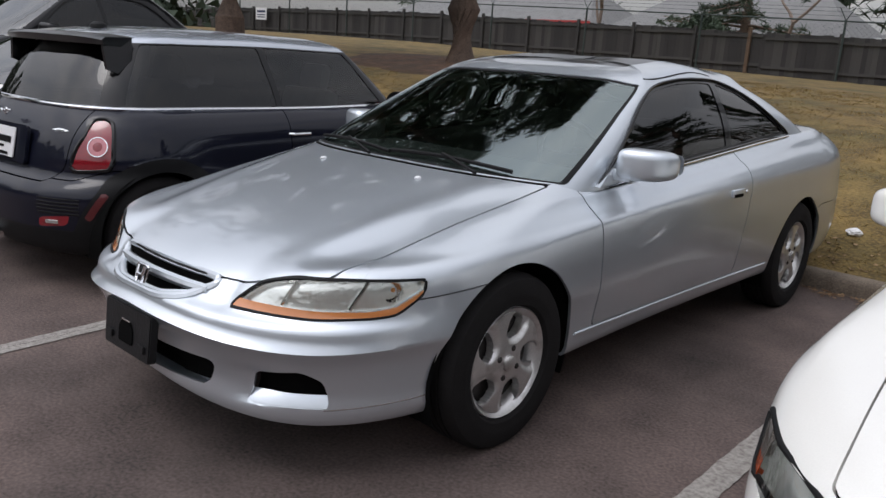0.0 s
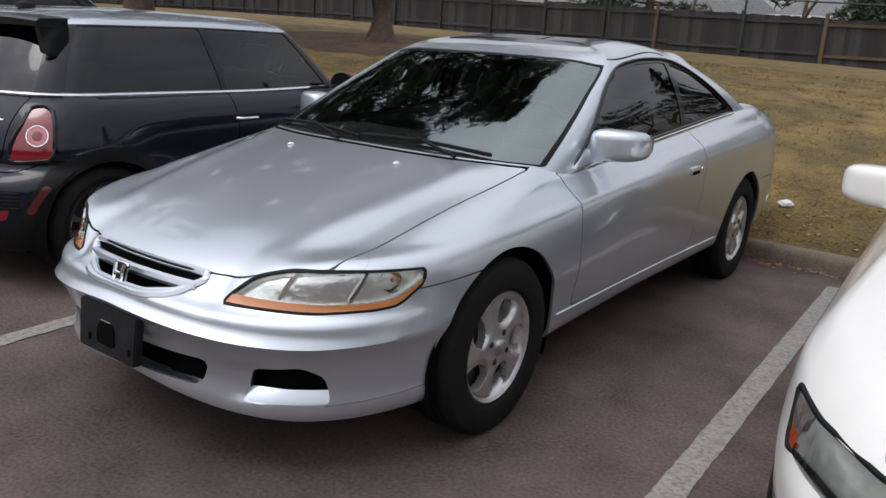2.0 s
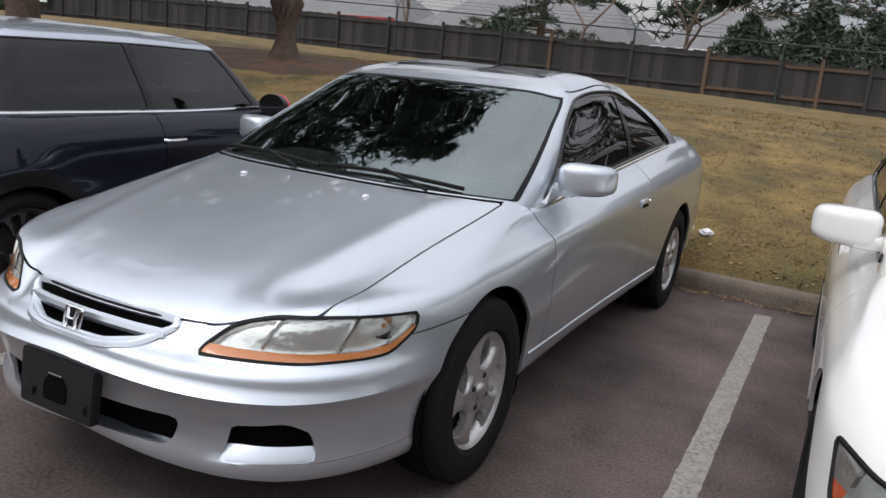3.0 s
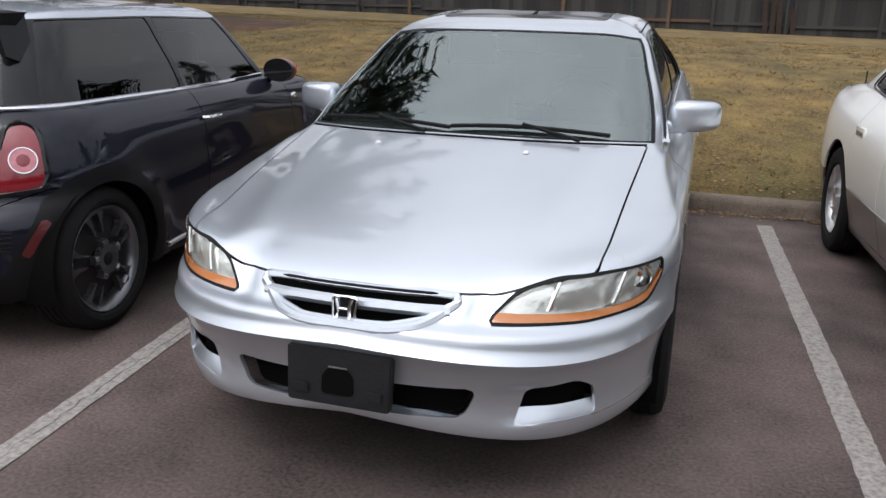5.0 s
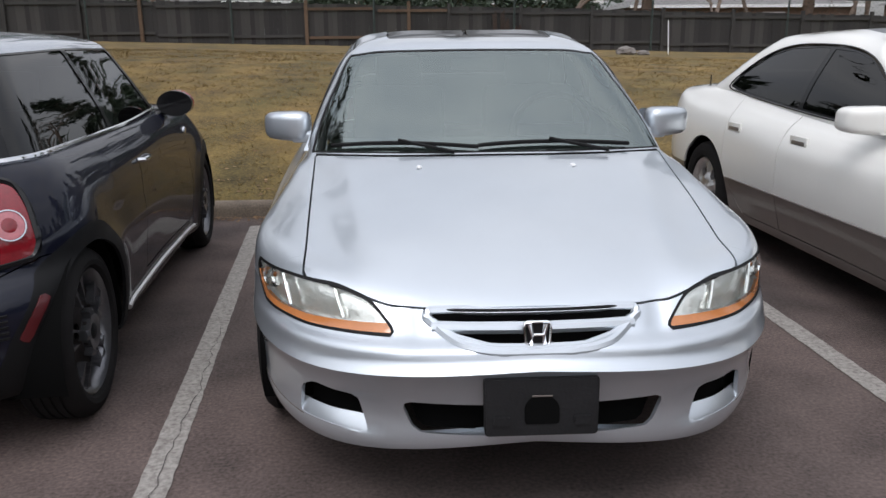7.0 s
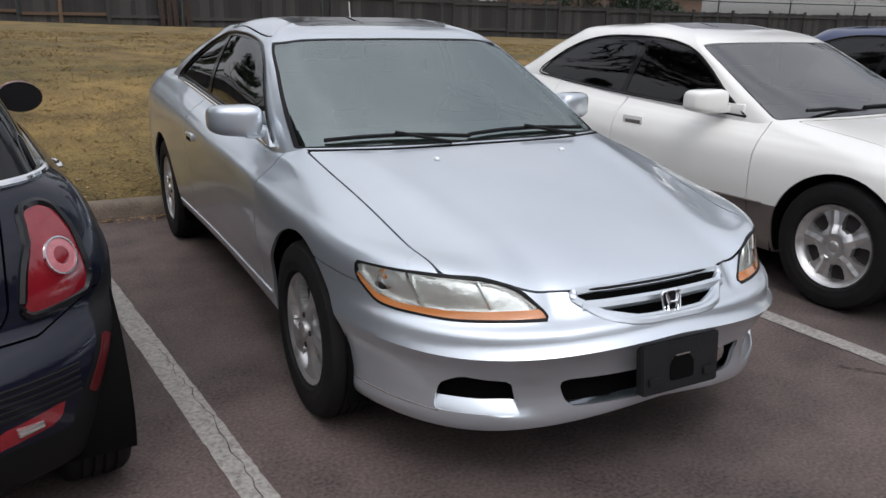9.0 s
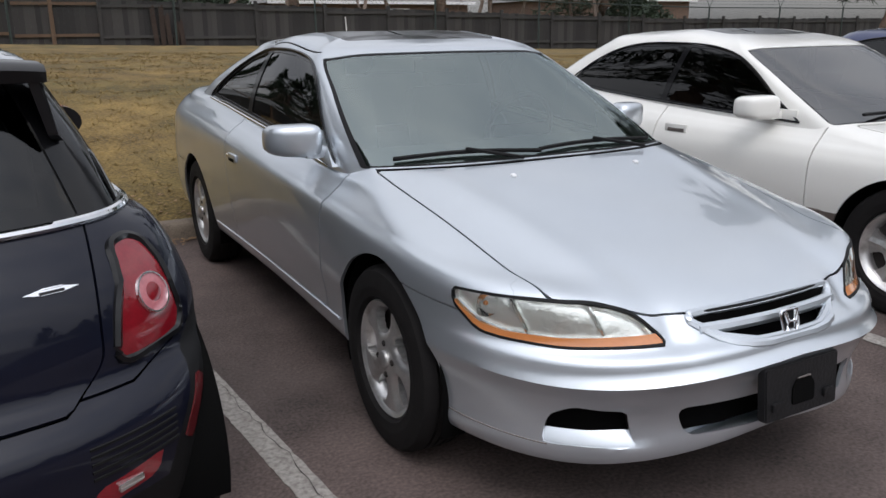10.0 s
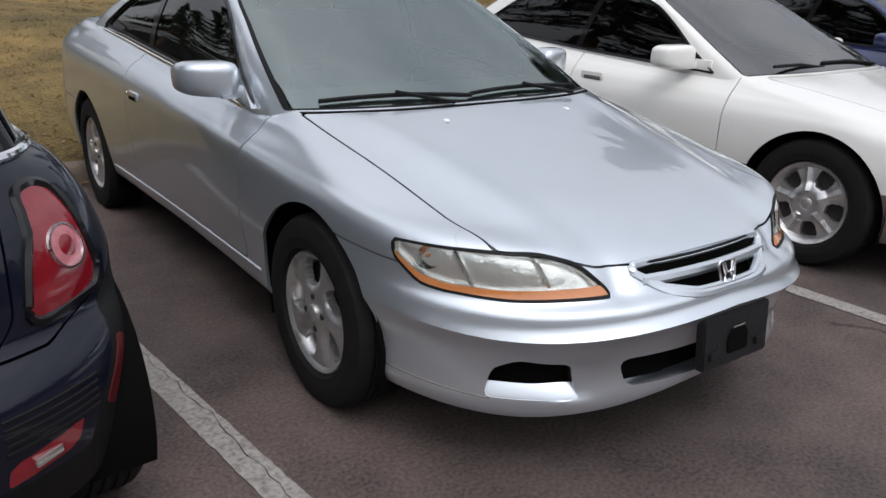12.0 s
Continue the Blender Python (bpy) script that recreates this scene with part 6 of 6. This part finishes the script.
def chain_link():
    """The tall wire fence behind the boards: pipes, top rail, angled arms and wire."""
    cf = tagged(empty("wire_fence"), "tall green-grey chain-link fence with outward arms", "fence", kind="structure")
    y = FENCE_Y - 0.32
    xs = np.arange(-47.75, 46, 4.65)
    for x in xs:
        z = turf_height(x, y)
        bm = bmesh.new()
        tube(bm, [(x, y, z - 0.1), (x, y, z + 1.84)], 0.036, 8)
        for sg in (1, -1):
            tube(bm, [(x, y, z + 1.82), (x + sg * 0.22, y, z + 2.2)], 0.014, 6)
        part("wire_post", bm, M_PIPE, cf)
    for dz, r in ((1.80, 0.024), (1.95, 0.005), (2.08, 0.005), (2.19, 0.005)):
        bm = bmesh.new()
        tube(bm, [(x, y, turf_height(x, y) + dz) for x in xs], r, 6)
        part("wire_rail", bm, M_PIPE, cf)
    V, F = [], []
    for x in np.arange(-45, 43, 0.16):
        for sg in (1, -1):
            z = turf_height(x, y) + 0.9
            b = len(V)
            V += [(x - 0.0025, y + 0.03, z), (x + 0.0025, y + 0.03, z), (x + sg * 0.88 + 0.0025, y + 0.03, z + 0.88), (x + sg * 0.88 - 0.0025, y + 0.03, z + 0.88)]
            F.append((b, b + 1, b + 2, b + 3))
    ob = link_mesh("wire_netting", V, F, M_PIPE, cf, smooth=False)
    tagged(ob, kind="stuff")


M_PIPE = mat("green_grey_pipe", (0.045, 0.060, 0.055), 0.6, 0.4, var=0.2)


# ---- trees ----
def trunk_bm(base, h, r0, r1, rng, lean=(0, 0), n=14, kinks=0.05):
    bm = bmesh.new()
    pts, rad = [], []
    for k in range(15):
        t = k / 14
        pts.append((base[0] + lean[0] * t * h + kinks * rng.uniform(-1, 1) * t, base[1] + lean[1] * t * h + kinks * rng.uniform(-1, 1) * t, base[2] - 0.15 + t * h))
        rad.append((r0 * (1.12 if k == 0 else 1.0)) * (1 - t) + r1 * t)
    tube(bm, pts, r0, n, rad)
    for v in bm.verts:
        a = noise.noise(v.co * 4)
        v.co.x += 0.012 * a * r0 / 0.3
        v.co.y += 0.012 * noise.noise(v.co * 4 + Vector((9, 0, 0))) * r0 / 0.3
    return bm, pts


def pine(x, y, h, spread, clear, seed, r0=0.29, limbs=90, tufts=9, label="tall pine with a rough brown trunk and dark needles", blade=0.17):
    rng = random.Random(seed)
    tr = tagged(empty("pine_tree", Matrix.Translation((0, 0, 0))), label, "tree")
    z0 = turf_height(x, y) if y > 3.4 else 0.0
    bm, axis = trunk_bm((x, y, z0), h, r0, 0.03, rng)
    part("trunk", bm, M_BARK, tr)
    bm = bmesh.new()
    V, F = [], []
    for i in range(limbs):
        t = clear + (0.98 - clear) * (i + rng.random()) / limbs
        zz = z0 + t * h
        az = rng.uniform(0, 2 * math.pi)
        prof = min(1.0, (t - clear) / 0.12 + 0.55) * (1 - ((t - clear) / (1 - clear)) ** 1.5) + 0.08
        L = spread * prof * rng.uniform(0.6, 1.1)
        droop = rng.uniform(-0.30, 0.12)
        pts = []
        for k in range(5):
            s = k / 4
            pts.append(Vector((x + math.cos(az) * L * s, y + math.sin(az) * L * s, zz + L * (droop * s - 0.12 * s * s + 0.10 * s ** 3))))
        tube(bm, pts, 0.03, 4, [0.05 * (1 - s * 0.85) * (L / spread + 0.3) for s in (0, 0.25, 0.5, 0.75, 1)])
        for k in range(tufts):
            s = 0.25 + 0.78 * (k + rng.random()) / tufts
            q = pts[0].lerp(pts[-1], min(s, 1.0))
            j = 0.42 * s * L / 3 + 0.1
            q = q + Vector((rng.uniform(-j, j), rng.uniform(-j, j), rng.uniform(-0.18, 0.12) - 0.1 * s * s))
            for b in range(10):
                d = Vector((rng.gauss(0, 1), rng.gauss(0, 1), rng.gauss(0.15, 0.7))).normalized()
                side = d.cross(Vector((rng.gauss(0, 1), rng.gauss(0, 1), rng.gauss(0, 1)))).normalized()
                ln, w = blade * rng.uniform(0.7, 1.5), blade * rng.uniform(0.10, 0.22)
                c = len(V)
                V += [q - side * w, q + side * w, q + d * ln * 1.6]
                F.append((c, c + 1, c + 2))
    part("branching", bm, M_BARK, tr)
    link_mesh("crown", V, F, M_NEEDLE, tr, smooth=False)
    return tr


def bare_tree(x, y, h, seed, r0=0.13, depth=5, base=None):
    rng = random.Random(seed)
    tr = tagged(empty("bare_tree"), "leafless grey-brown tree behind the fence", "tree")
    z0 = turf_height(x, y) if base is None else base
    bm = bmesh.new()
    tw = bmesh.new()

    def grow(p, d, L, r, k):
        pts, rad = [p], [r]
        for i in range(3):
            d = (d + Vector((rng.gauss(0, 0.13), rng.gauss(0, 0.13), rng.gauss(0.03, 0.08)))).normalized()
            p = p + d * L / 3
            pts.append(p)
            rad.append(r * (1 - 0.14 * (i + 1)))
        tube(bm if k > 2 else tw, pts, r, 6 if k > 2 else 3, rad)
        if k > 0:
            for i in range(rng.choice((2, 3, 3))):
                e = (d + Vector((rng.gauss(0, 0.5), rng.gauss(0, 0.5), rng.gauss(0.1, 0.35)))).normalized()
                grow(pts[-1] if i < 2 else pts[2], e, L * rng.uniform(0.6, 0.85), r * rng.uniform(0.5, 0.7), k - 1)
    grow(Vector((x, y, z0 - 0.1)), Vector((rng.gauss(0, 0.06), rng.gauss(0, 0.06), 1)), h * 0.3, r0, depth)
    part("trunk", bm, M_TWIG, tr)
    tagged(part("twigs", tw, M_TWIG, tr), kind="stuff")
    return tr


def shrub(x, y, w, h, seed, z0=None):
    rng = random.Random(seed)
    V, F = [], []
    z0 = turf_height(x, y) if z0 is None else z0
    for i in range(3600):
        a, b = rng.uniform(0, 2 * math.pi), rng.random() ** 0.5
        zz = rng.random()
        rr = w * b * (1 - 0.6 * zz ** 2) * (0.8 + 0.3 * math.sin(3 * a + seed))
        q = Vector((x + rr * math.cos(a), y + rr * math.sin(a), z0 + h * zz * (1 - 0.3 * b)))
        d = Vector((rng.gauss(0, 1), rng.gauss(0, 1), rng.gauss(0.3, 0.8))).normalized() * 0.26
        s = d.cross(Vector((rng.gauss(0, 1), rng.gauss(0, 1), rng.gauss(0, 1)))).normalized() * 0.07
        c = len(V)
        V += [q - s, q + s, q + d]
        F.append((c, c + 1, c + 2))
    ob = link_mesh("evergreen_shrub", V, F, M_NEEDLE, smooth=False)
    tagged(ob, "dark green evergreen shrub behind the fence", "shrub")


# ---- houses beyond ----
def house(x, y, w, d, wall_h, ridge, wall_m, roof_m, windows=(), label="", fascia=None):
    hs = tagged(empty("house"), label, "house")
    z0 = 1.0 if y > 0 else 0.0
    bm = bmesh.new()
    box(bm, (x, y + d / 2, z0 + wall_h / 2), (w, d, wall_h))
    part("wall", bm, wall_m, hs, smooth=False)
    bm = bmesh.new()
    e = 0.45
    zz = z0 + wall_h - 0.02
    a = [bm.verts.new(p) for p in ((x - w / 2 - e, y - e, zz), (x + w / 2 + e, y - e, zz), (x + w / 2 + e, y + d + e, zz), (x - w / 2 - e, y + d + e, zz))]
    b = [bm.verts.new(p) for p in ((x - w / 2 + d * 0.3, y + d / 2, zz + ridge), (x + w / 2 - d * 0.3, y + d / 2, zz + ridge))]
    for f in ((a[0], a[1], b[1], b[0]), (a[1], a[2], b[1]), (a[2], a[3], b[0], b[1]), (a[3], a[0], b[0]), (a[3], a[2], a[1], a[0])):
        bm.faces.new(f)
    rf = part("roof", bm, roof_m, hs, smooth=False)
    bm = bmesh.new()
    box(bm, (x, y - e - 0.02, zz + 0.02), (w + 2 * e, 0.05, 0.2))
    part("gutter", bm, fascia or M_WHITEPLASTIC, rf, smooth=False)
    for wx, wz, ww, wh in windows:
        wn_ = empty("window")
        wn_.parent = hs
        bm = bmesh.new()
        box(bm, (wx, y - 0.03, z0 + wz), (ww, 0.08, wh))
        part("window_frame", bm, M_WHITEPLASTIC, wn_, smooth=False)
        for sg in (-1, 1):
            bm = bmesh.new()
            box(bm, (wx + sg * ww * 0.235, y - 0.075, z0 + wz), (ww * 0.42, 0.01, wh * 0.84))
            part("pane", bm, M_GLOSSBLACK, wn_, smooth=False)


M_BRICK = mat("tan_brick", (0.15, 0.10, 0.075), 0.9, var=0.3, scale=5, fine=30)
M_WALLWHITE = mat("white_siding", (0.42, 0.42, 0.41), 0.8, var=0.1, scale=2)
M_ROOFGREY = mat("pale_shingles", (0.18, 0.18, 0.178), 0.9, var=0.2, scale=2, fine=25)
M_ROOFDARK = mat("grey_shingles", (0.17, 0.165, 0.16), 0.9, var=0.2, scale=2, fine=25)
M_REDTRIM = mat("red_trim", (0.35, 0.03, 0.03), 0.6, var=0.1)
M_STONE = mat("pale_stone", (0.20, 0.18, 0.165), 0.9, var=0.45, scale=6, fine=40, bump=0.4, bump_scale=20)

fence()
broken_boards()
chain_link()
pine(-8.2, 9.8, 16, 4.6, 0.30, 3, r0=0.34, limbs=120, tufts=17, blade=0.24)
pine(-11.2, 6.6, 15, 4.8, 0.24, 4, limbs=140, tufts=18, blade=0.26)
for i, (bx, by) in enumerate(((-52, 58), (-42, 64), (-31, 66), (-21, 62), (-12, 66), (14, 70))):
    pine(bx, by, 17, 5.5, 0.12, 60 + i, limbs=70, tufts=10, blade=0.55, label="tall dark pine behind the houses")
pine(20.3, 12.0, 14, 4.6, 0.17, 5, r0=0.31, limbs=150, tufts=24, blade=0.17, label="dark spreading pine with a thick trunk beside the lot")
pine(-15.5, 40, 12, 4.2, 0.12, 6, label="dark pine behind the fence", blade=0.19, tufts=20)
pine(-2.5, 44, 13, 4.5, 0.10, 7, label="dark pine behind the fence", blade=0.19, tufts=20)
pine(2.5, 38, 12, 3.8, 0.08, 8, label="dark pine behind the fence", blade=0.19, tufts=20)
pine(17.5, 33, 15, 4.8, 0.24, 70, limbs=90, tufts=20, label="tall dark pine behind the fence", blade=0.22)
pine(25, 30, 15, 4.8, 0.22, 71, limbs=90, tufts=20, label="tall dark pine behind the fence", blade=0.22)
pine(11.5, 37, 14, 4.4, 0.26, 72, limbs=90, tufts=20, label="tall dark pine behind the fence", blade=0.22)
pine(30, 36, 11, 4.0, 0.10, 9, label="dark pine behind the fence", blade=0.19, tufts=20)
for i, (bx, by, bh) in enumerate(((-12, 36, 8), (-20, 33, 8), (6, 31, 8), (9.5, 33, 9), (12.5, 31, 8), (15.5, 34, 9), (19, 31, 8.5), (22, 33, 9), (26, 34, 9), (-6, 33, 8), (17.2, 29.5, 7), (24, 29, 8))):
    bare_tree(bx, by, bh, 20 + i)
for i, (bx, by, bw, bh) in enumerate(((-13.5, 31, 2.2, 2.3), (-3.6, 33, 1.8, 3.6), (-1.0, 32, 2.2, 4.4), (1.8, 31, 2.4, 4.6), (4.6, 33, 2.2, 4.2), (7.2, 34, 1.8, 3.4), (28, 31, 3, 3))):
    shrub(bx, by, bw, bh, 40 + i)
house(-39, 46, 20, 9, 2.9, 2.6, M_WALLWHITE, M_ROOFGREY, [(-44, 1.6, 1.6, 1.2), (-36, 1.6, 1.6, 1.2)], "white house with red eaves behind the fence", M_REDTRIM)
house(-19.5, 45, 15, 9, 2.3, 2.8, M_BRICK, M_ROOFGREY, [(-22.5, 1.5, 1.6, 1.1), (-14.5, 1.5, 1.2, 1.0)], "tan brick house with a pale shingle roof")
house(-6.0, 50, 11, 9, 2.6, 2.8, M_WALLWHITE, M_ROOFGREY, [(-8.6, 1.5, 1.2, 1.1), (-4.6, 1.5, 1.2, 1.1)], "white house with a pale roof behind the fence")
house(7.5, 52, 10, 9, 2.6, 3.0, M_BRICK, M_ROOFGREY, [(6, 1.5, 1.4, 1.1)], "brick house with a pale roof behind the fence")
house(24, 55, 16, 10, 2.4, 1.4, M_BRICK, M_ROOFDARK, [(19, 1.5, 1.6, 1.0), (26, 1.5, 1.6, 1.0)], "low brick house behind bare trees")
house(44, 50, 14, 10, 2.6, 1.8, M_BRICK, M_ROOFDARK, [(42, 1.5, 1.6, 1.0)], "low brick house behind bare trees")


# ---- behind the lane: an unseen building and trees added for paint and glass to mirror ----
house(-4, -38, 60, 10, 4.5, 1.2, M_BRICK, M_ROOFDARK, [(-20, 2, 3, 1.6), (-8, 2, 3, 1.6), (4, 2, 3, 1.6), (16, 2, 3, 1.6)], "unseen long low brick building, added across the lane for reflections")


def far_woods():
    """An added belt of trees round the lot, there to darken reflections; seen only in paint and glass and at the edges
    of the view.
    """
    rng = np.random.default_rng(21)
    V, F = [], []
    spots = []
    for a in np.arange(-62, 242, 2.0):
        if 25 < a < 150:
            continue
        R = 34 + 9 * rng.random()
        spots.append((R * math.cos(math.radians(a)), R * math.sin(math.radians(a)) - 2, 5.5 + 6.0 * rng.random(), 2.4 + 1.8 * rng.random()))
    for x, y, h, w in spots:
        for i in range(420):
            t = rng.random()
            th = rng.random() * 6.283
            r = w * (1 - t ** 1.6 * 0.85) * math.sqrt(rng.random())
            q = np.array((x + r * math.cos(th), y + r * math.sin(th), 0.3 + h * t))
            d = rng.normal(0, 1, 3)
            d *= 0.75 / np.linalg.norm(d)
            s = np.cross(d, rng.normal(0, 1, 3))
            s *= 0.24 / np.linalg.norm(s)
            c = len(V)
            V += [q - s, q + s, q + d]
            F.append((c, c + 1, c + 2))
    ob = link_mesh("far_woods", V, F, M_NEEDLE, smooth=False)
    tagged(ob, "added belt of dark trees round the lot that darkens reflections", "woods", kind="stuff")


far_woods()


# ---- lawn blades, litter, small things ----
def lawn_blades():
    """Short dry blades in clumps: dense by the curb, thinner up the bank."""
    rng = np.random.default_rng(7)
    gx, gy = np.arange(-10, 11.01, 0.15), np.arange(3.4, 15.01, 0.15)
    H = np.array([[turf_height(a, b) for a in gx] for b in gy])
    n_clump = 26000
    cy = 3.44 + 10.5 * rng.random(n_clump) ** 1.9
    cx = rng.uniform(-9.5, 10.5, n_clump)
    size = rng.uniform(0.5, 1.3, n_clump) * (0.85 + 0.06 * (cy - 3.4))
    bare = np.array([noise.noise(Vector((a * 1.3, b * 1.3, 8))) for a, b in zip(cx, cy)])
    keep = (rng.random(n_clump) < np.clip(0.25 + (cy - 3.4) * 0.9, 0, 1)) & (bare > -0.30)
    cx, cy, size = (np.repeat(q[keep], 7) for q in (cx, cy, size))
    N = len(cx)
    x = cx + rng.normal(0, 0.022, N) * size
    y = np.maximum(cy + rng.normal(0, 0.022, N) * size, 3.43)
    fx, fy = np.clip((x + 10) / 0.15, 0, len(gx) - 2), np.clip((y - 3.4) / 0.15, 0, len(gy) - 2)
    ix, iy = fx.astype(int), fy.astype(int)
    u, v = fx - ix, fy - iy
    z = (H[iy, ix] * (1 - u) + H[iy, ix + 1] * u) * (1 - v) + (H[iy + 1, ix] * (1 - u) + H[iy + 1, ix + 1] * u) * v
    th = rng.uniform(0, 2 * math.pi, N)
    w = 0.0045 * size
    h = rng.uniform(0.006, 0.024, N) * size
    lx, ly = rng.normal(0, 0.030, N) * size, rng.normal(0, 0.030, N) * size
    A = np.c_[x - w * np.cos(th), y - w * np.sin(th), z - 0.006]
    B = np.c_[x + w * np.cos(th), y + w * np.sin(th), z - 0.006]
    C = np.c_[x + lx, y + ly, z + h]
    V = np.stack([A, B, C], 1).reshape(-1, 3)
    F = np.arange(3 * N).reshape(-1, 3)
    ob = link_mesh("lawn_grass", V, F, M_STRAW, smooth=False)
    tagged(ob, "short dry straw-coloured grass blades", "grass", kind="stuff")


def needle_bed(x, y, r, seed):
    """Fallen needles and bare soil round the foot of a tree, with a ragged edge."""
    V, F = [(x, y, turf_height(x, y) + 0.03)], []
    n = 72
    for k in range(1, 7):
        for i in range(n):
            a = 2 * math.pi * i / n
            rr = r * k / 6 * (1 + (0.30 * noise.noise(Vector((math.cos(a) * 2, math.sin(a) * 2, seed))) + 0.12 * noise.noise(Vector((math.cos(a) * 9, math.sin(a) * 9, seed)))) * k / 6)
            px, py = x + rr * math.cos(a) * 1.35, max(y + rr * math.sin(a), 3.6)
            V.append((px, py, turf_height(px, py) + (0.02 if k < 6 else -0.02)))
    for i in range(n):
        F.append((0, 1 + i, 1 + (i + 1) % n))
        for k in range(5):
            a, b = 1 + k * n, 1 + (k + 1) * n
            F.append((a + i, b + i, b + (i + 1) % n, a + (i + 1) % n))
    tagged(link_mesh("needle_bed", V, F, M_MULCH), "red-brown bed of fallen pine needles round a trunk", "needle bed", kind="structure")


M_MULCH = mat("fallen_needles", (0.105, 0.052, 0.026), 0.95, var=0.6, scale=5, fine=60, bump=0.8, bump_scale=50, second=(0.06, 0.036, 0.02), second_scale=1.4)
needle_bed(-8.2, 9.8, 2.1, 3)
needle_bed(-11.2, 6.6, 2.0, 6)
M_STRAW = island_mat("dry_grass_blades", (0.125, 0.084, 0.026), (0.31, 0.212, 0.076))
M_LEAF = island_mat("dead_leaves", (0.10, 0.055, 0.03), (0.34, 0.22, 0.12))
lawn_blades()


def litter():
    rng = random.Random(11)
    V, F = [], []
    for i in range(3200):
        x = rng.uniform(-6, 7)
        y = CURB_Y - 0.01 - abs(rng.gauss(0, 0.07)) if i < 2100 else CURB_Y + 0.17 + abs(rng.gauss(0, 0.35))
        z = 0.004 if y < CURB_Y else turf_height(x, y) + 0.004
        s = rng.uniform(0.008, 0.026)
        a = rng.uniform(0, 6.28)
        c = len(V)
        for k in range(4):
            V.append((x + s * math.cos(a + k * 1.57) * (1 if k % 2 else 0.55), y + s * math.sin(a + k * 1.57) * (1 if k % 2 else 0.55), z + rng.uniform(0, 0.012)))
        F.append((c, c + 1, c + 2, c + 3))
    ob = link_mesh("leaf_litter", V, F, M_LEAF, smooth=False)
    tagged(ob, "dead leaves and grit along the curb", "litter", kind="stuff")


litter()


def crumpled(name, x, y, s, material, label, cat, seed, flat=0.55):
    bm = bmesh.new()
    bmesh.ops.create_icosphere(bm, subdivisions=3, radius=1.0)
    z0 = turf_height(x, y)
    for v in bm.verts:
        n = 0.28 * noise.noise(v.co * 2.2 + Vector((seed, 0, 0))) + 0.16 * noise.noise(v.co * 5 + Vector((0, seed, 0)))
        v.co *= 1 + n
        v.co = Vector((v.co.x * s, v.co.y * s * 0.8, v.co.z * s * flat))
    bmesh.ops.translate(bm, verts=bm.verts[:], vec=(x, y, z0 + s * flat * 0.6))
    ob = part(name, bm, material)
    tagged(ob, label, cat)


crumpled("crumpled_paper", 0.806, 3.97, 0.055, M_WHITEPLASTIC, "crumpled white paper lying on the dry grass", "litter", 1)
crumpled("stone", 5.05, 16.8, 0.24, M_STONE, "pale weathered stone on the lawn near the fence", "stone", 2, 0.5)
crumpled("stone", 5.50, 16.9, 0.16, M_STONE, "small pale weathered stone on the lawn", "stone", 4, 0.45)
bm = bmesh.new()
tube(bm, [(6.55, 18.2, turf_height(6.55, 18.2) - 0.05), (6.50, 18.2, turf_height(6.55, 18.2) + 0.85)], 0.016, 8)
tagged(part("marker_stake", bm, M_WHITEPLASTIC), "thin white marker stake in the lawn", "stake")
bm = bmesh.new()
prism(bm, [(-0.5, -0.32), (0.5, -0.32), (0.5, 0.32), (-0.5, 0.32)], 0.02, pose(-36.4, FENCE_Y - 0.305, 2.74))
sg = tagged(part("fence_sign", bm, M_WHITEPLASTIC, smooth=False), "small white notice with blue blocks on the wire fence", "sign")
for dz, hh in ((0.12, 0.12), (-0.06, 0.05), (-0.18, 0.05)):
    bm = bmesh.new()
    box(bm, (-36.4, FENCE_Y - 0.307, 2.74 + dz), (0.74, 0.012, hh))
    part("sign_bar", bm, M_BLUE, sg, smooth=False)
